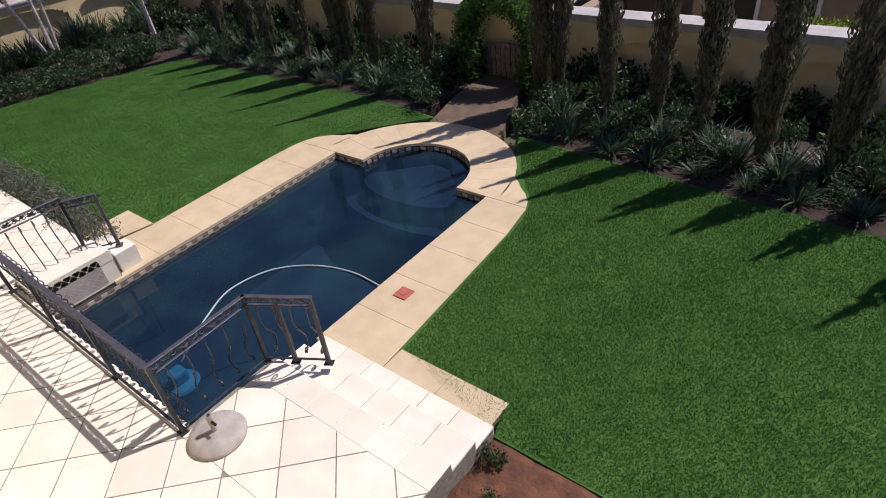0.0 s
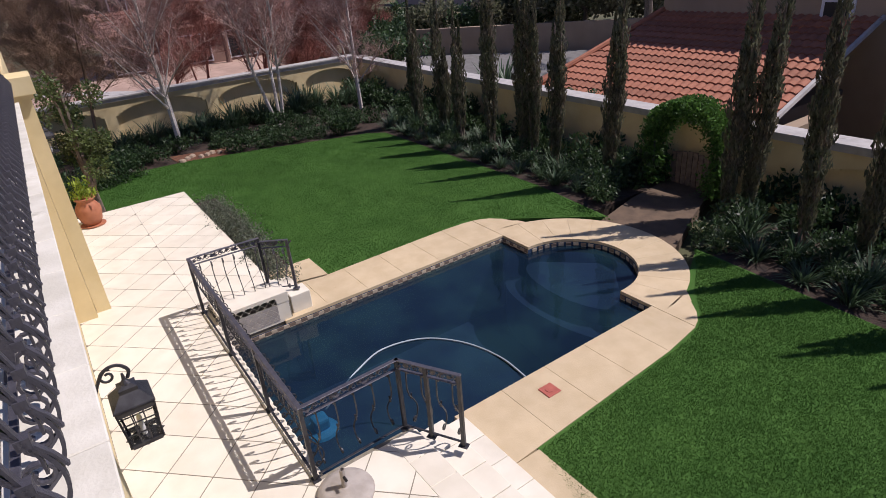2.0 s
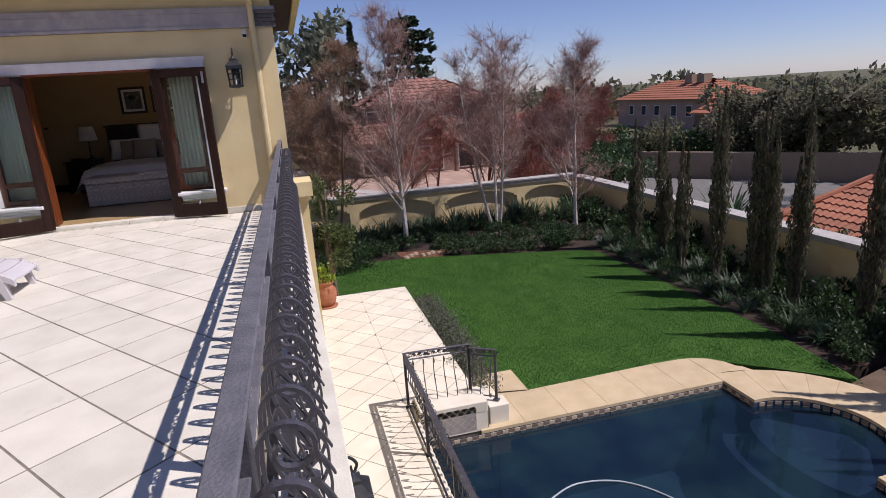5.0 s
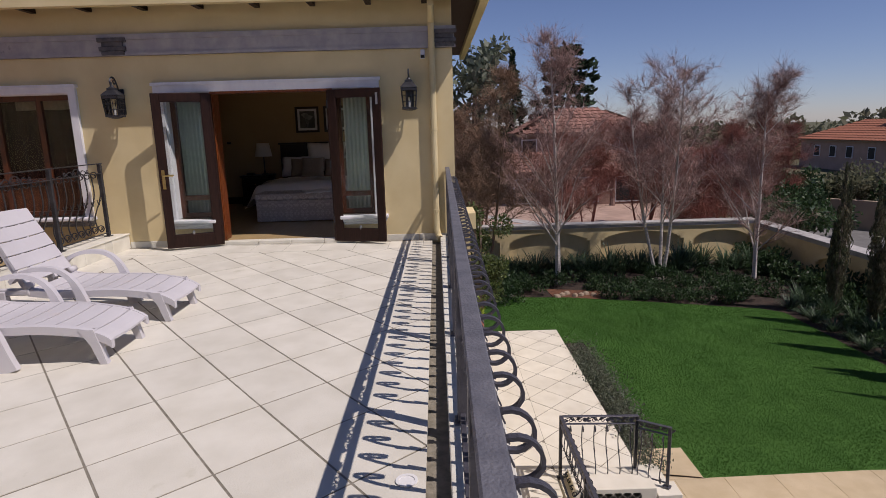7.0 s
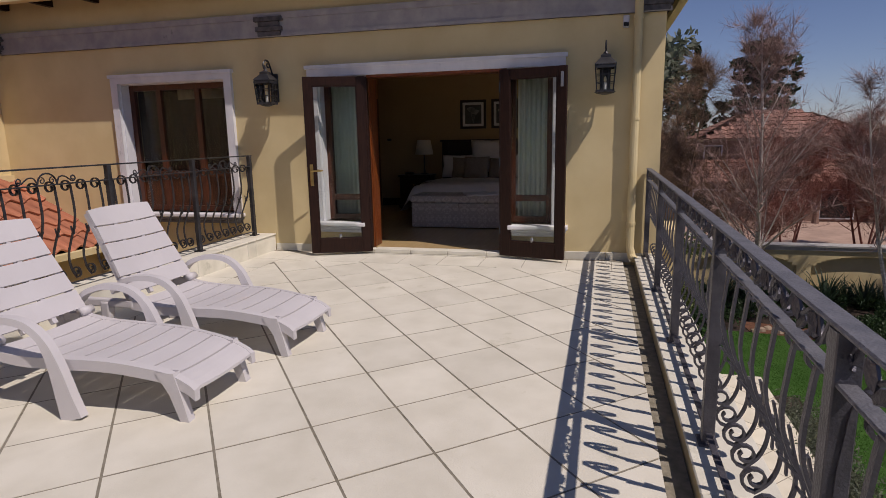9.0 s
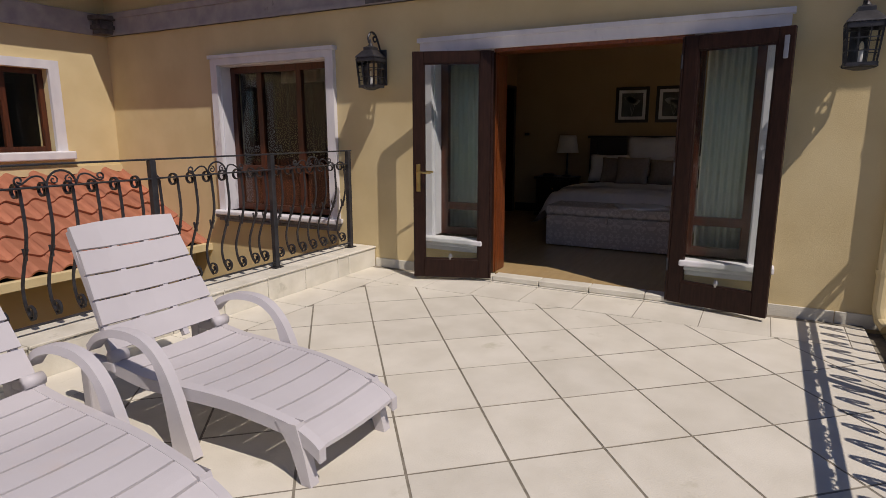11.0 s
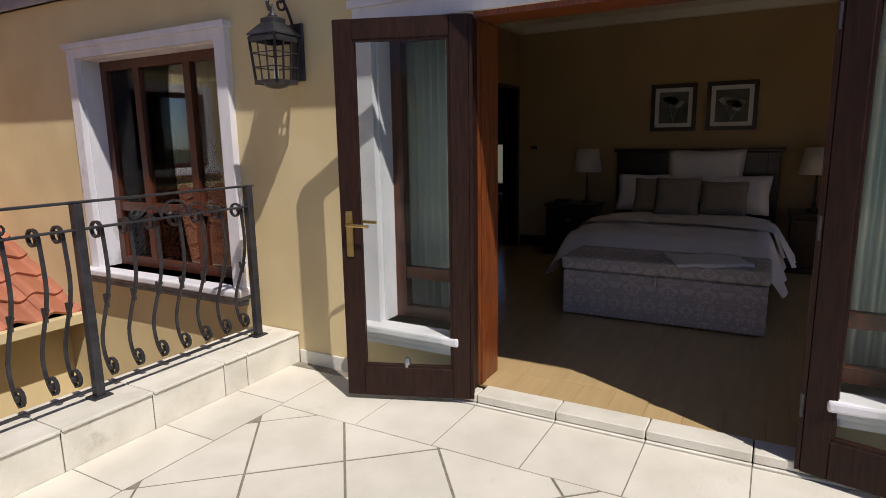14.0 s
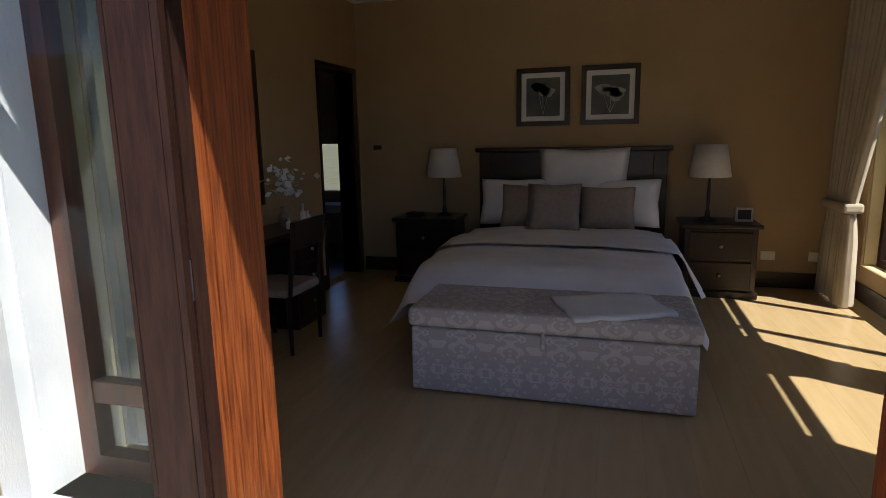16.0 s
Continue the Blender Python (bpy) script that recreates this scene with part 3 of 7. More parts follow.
for k, (r, d) in enumerate(((1.0, 0.32), (1.25, 0.62))):
    pl = [(NC[0] + min(r, 1.0 + 0.35 * k) * math.cos(math.pi + math.pi * q / 16) * (1.0 if k == 0 else 1.0), NC[1] - (0.05 + 0.3 * k) + 0.42 * math.sin(math.pi + math.pi * q / 16)) for q in range(17)]
    pl = [p for p in pl if PX0 < p[0] < PX1] + [(NC[0] + 0.95, NC[1] + 0.1), (NC[0], NC[1] + 0.98), (NC[0] - 0.95, NC[1] + 0.1)]
    prism(bm, pl, G - 1.49, G - d)
setting("pool_steps", bm, M_POOL, "underwater curved entry steps of the pool", "steps")
bm = BM()
bm.faces.new([bm.verts.new((x, y, G - 0.13)) for x, y in shape])
water = setting("pool_water", bm, M_WATER, "still clear water filling the dark pool", "water")
water.visible_shadow = False
setting("pool_wall", cells(BM(), "y", 1.30, 1.355, (PX0, PX1), (-4.0, T - 0.03), []), M_MOSL, "tiled wall between the terrace and the pool", "wall")

coping = thing("pool_coping", "tan sandstone coping slabs around the pool", "coping", "", "structure")


def slab(poly, z0=G - 0.06, z1=G):
    c = (sum(p[0] for p in poly) / len(poly), sum(p[1] for p in poly) / len(poly))
    pl = []
    for p in poly:
        d = Vector((p[0] - c[0], p[1] - c[1]))
        k = 1 - 0.0018 / max(d.length, 0.05)
        pl.append((c[0] + d.x * k, c[1] + d.y * k))
    bm = prism(BM(), pl, z0, z1)
    bmesh.ops.bevel(bm, geom=[e for e in bm.edges if all(v.co.z > z1 - 1e-4 for v in e.verts)], offset=0.0025, segments=1, affect='EDGES')
    part("slab", bm, M_COPING, coping)


ys = [2.28 + (PY1 - 2.28) * k / 6 for k in range(7)]
for k in range(6):
    slab([(-7.45 - 0.02 * k, ys[k]), (PX0, ys[k]), (PX0, ys[k + 1]), (-7.47 - 0.02 * k, ys[k + 1])] if k < 5 else [(-7.55, ys[5]), (PX0, ys[5]), (PX0, PY1), (-7.5, PY1), (-7.53, 6.36)])
slab([(-8.3, 2.44), (-7.64, 2.44), (-7.46, 3.42), (-8.3, 3.42)])
slab([(-7.63, 2.8), (-7.47, 2.8), (-7.47, 3.40), (-7.5, 3.41)])
ys = [3.02 + (PY1 - 3.02) * k / 5 for k in range(6)]
for k in range(5):
    slab([(PX1, ys[k]), (-2.28 - 0.042 * k, ys[k]), (-2.322 - 0.042 * k - (0.06 if k == 4 else 0), ys[k + 1]), (PX1, ys[k + 1])])
for k in range(2):
    slab([(-2.28 + 0.7 * k, 3.02), (-1.58 + 0.7 * k, 3.02), (-1.58 + 0.7 * k, 3.42), (-2.28 + 0.7 * k, 3.42)])
OC, RR = (-4.95, 6.60), 1.88
for k in range(12):
    a0, a1 = math.pi * (1 - k / 12), math.pi * (1 - (k + 1) / 12)
    pin = lambda a: (NC[0] + NR * math.cos(a), NC[1] + NR * math.sin(a))
    pout = lambda a: (OC[0] + RR * math.cos(a), OC[1] + RR * math.sin(a))
    slab([pin(a0), pout(a0), pout((a0 + a1) / 2), pout(a1), pin(a1), pin((a0 + a1) / 2)])
slab([(-7.5, PY1 + 0.005), (NC[0] - NR, PY1 + 0.005), (NC[0] - NR, NC[1]), (OC[0] - RR, OC[1]), (-6.95, 7.12), (-7.14, 7.05), (-7.36, 6.86), (-7.46, 6.68)])
slab([(NC[0] + NR, PY1 + 0.005), (-2.56, PY1 + 0.005), (-2.62, 6.70), (-2.76, 6.88), (-2.98, 7.06), (OC[0] + RR, OC[1]), (NC[0] + NR, NC[1])])
slab([(OC[0] - RR + 0.002, OC[1] + 0.01), (OC[0] + RR * math.cos(2.78), OC[1] + RR * math.sin(2.78)), (-6.88, 7.2), (-6.96, 7.11)])
slab([(OC[0] + RR - 0.002, OC[1] + 0.01), (-2.97, 7.07), (-3.1, 7.19), (OC[0] + RR * math.cos(0.36), OC[1] + RR * math.sin(0.36))])
waterline = thing("waterline_tiles", "two-tone mosaic tile band at the waterline", "tiles", "", "structure")
mt = {}
for key, m_ in (("l", M_MOSL), ("d", M_MOSD)):
    mt[key] = mesh_of("tile", box(BM(), (-0.045, -0.006, -0.027), (0.045, 0.006, 0.027)), m_)


def mosaic(p0, p1, z, rows=2):
    d = Vector((p1[0] - p0[0], p1[1] - p0[1]))
    n = int(d.length / 0.096)
    ang = math.degrees(math.atan2(d.y, d.x))
    for r in range(rows):
        for k in range(n):
            q = (k + 0.5) / n
            share("tile", mt["l" if (k + r) % 2 else "d"], waterline, pose(p0[0] + d.x * q, p0[1] + d.y * q, z - 0.03 - 0.058 * r, 0, 0, ang))


mosaic((PX0 + 0.004, 1.36), (PX0 + 0.004, PY1), G - 0.06)
mosaic((PX0, PY1 - 0.004), (NC[0] - NR, PY1 - 0.004), G - 0.06)
mosaic((NC[0] + NR, PY1 - 0.004), (PX1, PY1 - 0.004), G - 0.06)
for k in range(12):
    a0, a1 = math.pi * k / 12, math.pi * (k + 1) / 12
    mosaic((NC[0] + (NR - 0.006) * math.cos(a0), NC[1] + (NR - 0.006) * math.sin(a0)), (NC[0] + (NR - 0.006) * math.cos(a1), NC[1] + (NR - 0.006) * math.sin(a1)), G - 0.06)
# tiled side wall of the terrace over the pool
side = setting("tiled_pool_wall", box(BM(), (-6.66, 1.36, G - 0.02), (-6.605, 2.40, -3.02)), M_TERR, "pale tiled terrace wall over the pool coping", "wall")
for i in range(-4, 18):
    for j in range(-14, 12):
        cy, cz = 1.44 + 0.06 * (i - j), G - 0.02 + 0.06 * (i + j) - 0.2
        pl = clip([(cy - 0.056, cz), (cy, cz - 0.056), (cy + 0.056, cz), (cy, cz + 0.056)], (1.44, G + 0.02, 2.22, -3.05))
        if len(pl) > 2 and area(pl) > 0.0008:
            part("tile", moved(prism(BM(), pl, 0, 0.006), Matrix(((0, 0, 1, -6.606), (1, 0, 0, 0), (0, 1, 0, 0), (0, 0, 0, 1)))), M_PANEL, side)

# ---- house ----
bm = BM()
cells(bm, "x", FX - 0.30, FX, (-8.9, CORNER), (-3.6, 3.21), [(-3.28, -1.60, 0.0, 2.09), (-3.85, -3.28, 0.38, 2.09), (-1.60, -1.10, 0.38, 2.09), (-6.65, -5.09, 0.46, 2.11)])
setting("wall_bedroom", bm, M_YELLOW, "yellow plastered house wall with french doors", "wall")
bm = BM()
cells(bm, "y", CORNER - 0.28, CORNER, (-14.3, FX - 0.3), (-3.6, 3.21), [(-12.35, -9.0, 0.33, 2.25)])
setting("wall_garden_side", bm, M_YELLOW, "yellow plastered house wall facing the garden", "wall")
bm = BM()
cells(bm, "y", WING - 0.3, WING, (FX, END), (-3.6, 3.21), [(-7.30, -5.7, 1.14, 2.10)])
setting("wall_wing", bm, M_YELLOW, "yellow plastered wall of the side wing", "wall")
setting("wall_end", box(BM(), (END, -8.9, -3.6), (END + 0.3, 0.0, 3.0)), M_YELLOW, "yellow plastered wall closing the balcony", "wall")
setting("wall_lower", box(BM(), (FX, -0.50, -3.6), (END, -0.25, -0.19)), M_CREAM, "cream plastered wall below the balcony", "wall")
setting("wall_court", box(BM(), (FX, -4.95, -3.6), (END, -4.75, -0.19)), M_YELLOW, "yellow courtyard wall below the balcony kerb", "wall")
setting("courtyard_floor", box(BM(), (FX, WING, -3.7), (END, -4.9, -3.55)), M_TERR, "pale paved courtyard floor", "floor")
bm = BM()
box(bm, (FX + 0.001, -4.95, -0.19), (END, -0.34, -0.0022))
box(bm, (FX + 0.001, -0.34, -0.19), (END, -0.22, -0.05))
slabob = setting("balcony_slab", bm, M_GROUT, "balcony floor slab with grey grout", "floor")
bm = BM()
box(bm, (-8.75, 0.004, -3.6), (-8.25, 0.20, 0.06))
box(bm, (-8.80, 0.004, 0.06), (-8.20, 0.24, 0.12))
box(bm, (-8.85, 0.004, 0.12), (-8.15, 0.28, 0.34))
setting("pilaster", bm, M_CREAM, "cream plastered pilaster with a stepped cap", "pilaster")
setting("pilaster", box(BM(), (-2.64, -0.248, -3.6), (-2.20, -0.10, -0.192)), M_CREAM, "cream plastered pilaster under the balcony", "pilaster")
# stained moulding band, corner capitals, soffit and roof edge
bm = BM()
box(bm, (FX, WING, 2.56), (FX + 0.03, CORNER + 0.03, 2.80))
box(bm, (FX, WING, 2.76), (FX + 0.05, CORNER + 0.05, 2.83))
box(bm, (FX, WING, 2.56), (FX + 0.045, CORNER + 0.045, 2.60))
setting("moulding_band", bm, M_BAND, "weathered grey moulding band under the eaves", "moulding")
bm = BM()
box(bm, (FX + 0.052, WING, 2.56), (END, WING + 0.035, 2.82))
setting("moulding_band", bm, M_BAND, "weathered grey moulding band under the wing eaves", "moulding")
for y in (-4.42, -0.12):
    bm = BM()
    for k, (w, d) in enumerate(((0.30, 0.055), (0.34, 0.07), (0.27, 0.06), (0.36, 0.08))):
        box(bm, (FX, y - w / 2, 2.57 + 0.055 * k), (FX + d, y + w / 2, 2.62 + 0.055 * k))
    tagged(part("stained_capital", bm, M_DARKBAND), "near-black stepped plaster capital on the band", "capital", "band capitals")
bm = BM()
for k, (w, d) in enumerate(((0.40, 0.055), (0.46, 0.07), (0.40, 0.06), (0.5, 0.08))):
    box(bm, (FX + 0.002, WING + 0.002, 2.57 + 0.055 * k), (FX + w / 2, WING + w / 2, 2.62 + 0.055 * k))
tagged(part("stained_capital", bm, M_DARKBAND), "near-black stepped plaster capital in the corner", "capital", "band capitals")
OH = 0.39
bm = BM()
box(bm, (FX - 6.6, WING - 0.5, 3.21), (FX + OH, CORNER + OH, 3.25))
box(bm, (FX + OH, WING - 0.5, 3.21), (END + 0.4, WING + OH, 3.25))
setting("soffit", bm, M_WOOD, "dark timber soffit under the roof edge", "ceiling")
roof = thing("house_roof", "terracotta tiled roof edge with cream gutter", "roof", "", "structure")
bm = BM()
box(bm, (FX + OH - 0.02, WING + OH, 3.10), (FX + OH + 0.09, CORNER + OH + 0.06, 3.23))
box(bm, (FX - 6.6, CORNER + OH - 0.02, 3.10), (FX + OH - 0.02, CORNER + OH + 0.09, 3.23))
box(bm, (FX + OH + 0.09, WING + OH - 0.02, 3.10), (END + 0.4, WING + OH + 0.09, 3.23))
part("gutter", bm, M_CREAM, roof, "cream painted gutter")
rafter = mesh_of("rafter_end", box(BM(), (-0.2, -0.035, -0.05), (0.2, 0.035, 0.05)), M_WOOD)
for k in range(12):
    share("rafter_end", rafter, roof, pose(FX + 0.22, CORNER - 0.35 - 0.72 * k, 3.16))
for k in range(12):
    share("rafter_end", rafter, roof, pose(FX + 1.0 + 0.72 * k, WING + 0.22, 3.16, 0, 0, 90))


def tile_roof(bm, a, along, up, left, right, L, w=0.26, course=0.34, wave=0.045, step=0.03, per=6):
    """Wavy roof tiles in courses: a is the eave's origin, left and right bound each height q from 0 to 1."""
    along, up = Vector(along).normalized(), Vector(up).normalized()
    nrm = along.cross(up).normalized()
    if nrm.z < 0:
        nrm = -nrm
    n = max(1, int(L / course))
    for c in range(n):
        q0, q1 = c / n, (c + 1) / n
        rows = []
        for q, lift in ((q0, step), (q1 + 0.15 / n, 0.0)):
            l, r = left(q), right(q)
            k0, k1 = math.floor(l / w * per), math.ceil(r / w * per)
            row = []
            for k in range(k0, k1 + 1):
                s = min(max(k * w / per, l), r)
                h = wave * (0.5 + 0.5 * math.cos(2 * math.pi * k / per)) ** 0.7
                row.append((k, bm.verts.new(Vector(a) + along * s + up * (q * L) + nrm * (h + lift))))
            rows.append(row)
        lo, hi = dict(rows[0]), dict(rows[1])
        ks = sorted(set(lo) & set(hi))
        for i, j in zip(ks, ks[1:]):
            bm.faces.new((lo[i], lo[j], hi[j], hi[i]))
        low = [(k, v) for k, v in rows[0]]
        drop = [bm.verts.new(v.co - nrm * (step + 0.02)) for k, v in low]
        for i in range(len(low) - 1):
            bm.faces.new((drop[i], drop[i + 1], low[i + 1][1], low[i][1]))
    return bm


bm = tile_roof(BM(), (FX + OH + 0.07, WING + 0.4, 3.26), (0, 1, 0), (-0.88, 0, 0.47), lambda q: 0, lambda q: CORNER + OH - WING - 0.35 - 1.2 * q, 1.6)
part("roof_tiles", bm, M_ROOF, roof, "terracotta roof tiles")
bm = tile_roof(BM(), (FX + OH, WING + OH + 0.07, 3.26), (1, 0, 0), (0, -0.88, 0.47), lambda q: 0, lambda q: 11.4, 1.6)
part("roof_tiles", bm, M_ROOF, roof, "terracotta roof tiles")
setting("roof_cover", box(BM(), (FX - 6.8, WING - 0.8, 3.26), (FX + 0.2, CORNER + 0.1, 3.32)), M_ROOF, "roof deck over the bedroom", "roof")
# lean-to roof in the courtyard, against the wing
lean = thing("lean_to_roof", "terracotta tiled lean-to roof in the courtyard", "roof", "", "structure")
sl = Vector((0, -1.55, 0.87))
tm = BM()
pr = [(x / 10 * 0.30 - 0.15, 0.034 * (math.sin(x / 10 * 2 * math.pi) + 0.25 * math.sin(x / 5 * 2 * math.pi))) for x in range(11)]
lo = [tm.verts.new((x, 0, z + 0.035)) for x, z in pr]
hi = [tm.verts.new((x, 0.36, z)) for x, z in pr]
dr = [tm.verts.new((x, 0, z + 0.012)) for x, z in pr]
for i in range(10):
    tm.faces.new((lo[i], lo[i + 1], hi[i + 1], hi[i]))
    tm.faces.new((dr[i], dr[i + 1], lo[i + 1], lo[i]))
tm = mesh_of("roof_tile", tm, M_ROOF)
slope = math.degrees(math.atan2(0.87, 1.55))
for c in range(6):
    for k in range(26):
        share("roof_tile", tm, lean, Matrix.Translation((FX + 0.15 + 0.29 * k, -7.08 - 1.55 * c / 6, 0.02 + 0.87 * c / 6)) @ pose(0, 0, 0, 0, 0, 180) @ pose(0, 0, 0, slope, 0, 0) @ pose(0, 0, 0, random.uniform(-1, 1), random.uniform(-1.5, 1.5), random.uniform(-1, 1)))
bm = BM()
vv = [bm.verts.new(p) for p in ((FX, -7.1, -0.03), (END, -7.1, -0.03), (END, WING, 0.84), (FX, WING, 0.84))]
bm.faces.new(vv)
part("roof_deck", bm, M_WOOD, lean)
part("gutter", box(BM(), (FX, -7.10, -0.06), (END, -6.99, 0.02)), M_CREAM, lean, "cream painted gutter")
part("flashing", box(BM(), (FX, WING + 0.002, 0.86), (END, WING + 0.05, 0.95)), M_CREAM, lean, "cream plaster flashing")
setting("wall_lean_to", box(BM(), (FX, -7.5, -3.55), (END, -7.3, -0.1)), M_YELLOW, "yellow wall below the lean-to roof", "wall")

# trims around door and windows
def trim(bm, y0, y1, z0, z1, w=0.12, d=0.05, sill=True):
    box(bm, (FX, y0, z0), (FX + d, y0 + w, z1 - w))
    box(bm, (FX, y1 - w, z0), (FX + d, y1, z1 - w))
    box(bm, (FX, y0, z1 - w), (FX + d, y1, z1 - 0.03))
    box(bm, (FX, y0 - 0.02, z1 - 0.03), (FX + d + 0.02, y1 + 0.02, z1 + 0.01))
    box(bm, (FX - 0.17, y0 + w, z0 + 0.0), (FX, y0 + w + 0.012, z1 - w))
    box(bm, (FX - 0.17, y1 - w - 0.012, z0), (FX, y1 - w, z1 - w))
    box(bm, (FX - 0.17, y0 + w + 0.012, z1 - w - 0.012), (FX, y1 - w - 0.012, z1 - w))
    return bm


setting("trim", trim(BM(), -3.97, -0.985, 0.38, 2.20), M_TRIM, "white plaster surround of the french doors", "trim")
setting("trim", trim(BM(), -6.75, -4.99, 0.46, 2.21, 0.10), M_TRIM, "white plaster surround of the window", "trim")
for name, y0, y1, z in (("sill", -3.99, -3.29, 0.38), ("sill", -1.59, -0.93, 0.38), ("sill", -6.80, -4.96, 0.46)):
    sill = setting("window_sill", rbox((FX - 0.18, y0, z - 0.05), (FX + 0.13, y1, z), 0.012), M_TRIM, "white painted plaster window sill", "sill")
    low = join(rbox((FX - 0.1, y0 + 0.02, z - 0.085), (FX + 0.10, y1 - 0.02, z - 0.052), 0.012), rbox((FX - 0.1, y0 + 0.04, z - 0.13), (FX + 0.07, y1 - 0.04, z - 0.087), 0.015))
    part("moulding", low, M_SILLSTAIN if y1 < -4.5 else M_TRIM, sill, "dark mould-stained moulding" if y1 < -4.5 else "")
# wing window
bm = BM()
for a, b in (((-7.42, 1.10), (-7.30, 2.20)), ((-5.7, 1.10), (-5.57, 2.20)), ((-7.30, 2.10), (-5.7, 2.20))):
    box(bm, (a[0], WING, a[1]), (b[0], WING + 0.05, b[1]))
setting("trim", bm, M_TRIM, "white plaster surround of the wing window", "trim")
setting("window_sill", rbox((-7.48, WING - 0.1, 1.04), (-5.47, WING + 0.12, 1.14), 0.015), M_TRIM, "white painted plaster window sill", "sill")


def pane_window(name, label, axis, c, u0, u1, z0, z1, bars, rails=(), fw=0.07, depth=0.06, m=M_WOOD):
    """A framed window with glass; bars are mullions along u, rails are heights."""
    w = thing(name, label, "window", "", "structure")

    def bx(a0, a1, e0, e1, d=depth):
        return box(BM(), (c - d / 2, a0, e0), (c + d / 2, a1, e1)) if axis == "x" else box(BM(), (a0, c - d / 2, e0), (a1, c + d / 2, e1))
    part("window_frame", join(bx(u0, u0 + fw, z0, z1), bx(u1 - fw, u1, z0, z1), bx(u0 + fw, u1 - fw, z1 - fw, z1), bx(u0 + fw, u1 - fw, z0, z0 + fw)), m, w)
    for b in bars:
        part("mullion", bx(b - fw / 2, b + fw / 2, z0 + fw, z1 - fw, depth - 0.006), m, w)
    for r in rails:
        part("transom", bx(u0 + fw, u1 - fw, r - fw / 2, r + fw / 2, depth - 0.012), m, w)
    us_ = [u0] + list(bars) + [u1]
    for a, b in zip(us_, us_[1:]):
        g = part("pane", bx(a + fw / 2, b - fw / 2, z0 + fw / 2, z1 - fw / 2, 0.006), G_PANE, w)
        g.visible_shadow = False
    return w


pane_window("window_1", "dark wooden window with three lights and curtains", "x", FX - 0.17, -6.638, -5.102, 0.46, 2.098, (-6.2, -5.62), (0.95,), m=M_REDSHADE)
for y0, y1 in ((-6.57, -6.235), (-6.165, -5.655), (-5.585, -5.17)):
    setting("window_panel", rbox((FX - 0.185, y0, 0.53), (FX - 0.176, y1, 0.915), 0.003, 1), M_REDSHADE, "dark red wooden panel under the window transom", "panel")
pane_window("window_2", "dark wooden sidelight with a low transom", "x", FX - 0.15, -3.838, -3.265, 0.38, 2.07, (), (0.66,), 0.07, m=M_REDSHADE)
pane_window("window_3", "dark wooden sidelight with a low transom", "x", FX - 0.15, -1.60, -1.112, 0.38, 2.07, (), (0.66,), 0.07, m=M_REDSHADE)
pane_window("window_4", "red wooden casement window of the wing", "y", WING - 0.12, -7.30, -5.7, 1.14, 2.10, (-6.85, -6.3), (), 0.06, m=M_REDSHADE)
pane_window("window_5", "large dark framed bedroom window to the garden", "y", CORNER - 0.16, -12.35, -9.0, 0.33, 2.25, (-11.55, -10.7, -9.95), (1.9,), 0.06)
# black sheet in place of the wing room's unlit depth
setting("wing_room", box(BM(), (-8.0, WING - 1.2, 0.9), (-5.5, WING - 1.1, 2.4)), M_BLACK, "black sheet standing in for the unlit wing room", "backdrop")
# doors
bm = BM()
box(bm, (FX - 0.302, -3.262, 0.062), (FX - 0.032, -3.24, 2.05))
box(bm, (FX - 0.12, -3.24, 0.062), (FX - 0.07, -3.232, 2.05))
box(bm, (FX - 0.2, -3.235, 2.052), (FX + 0.018, -1.61, 2.088))
setting("door_frame", bm, M_REDWOOD, "red varnished timber door frame", "frame")
setting("door_frame", box(BM(), (FX - 0.03, -3.262, 0.062), (FX + 0.02, -3.238, 2.05)), M_WOOD, "dark timber stop of the door opening", "frame")
bm = box(BM(), (FX - 0.21, -1.655, 0.062), (FX + 0.03, -1.60, 2.05))
box(bm, (FX - 0.16, -1.672, 0.062), (FX - 0.05, -1.655, 2.05))
setting("door_frame", bm, M_REDWOOD, "red varnished timber upright of the door frame", "frame")


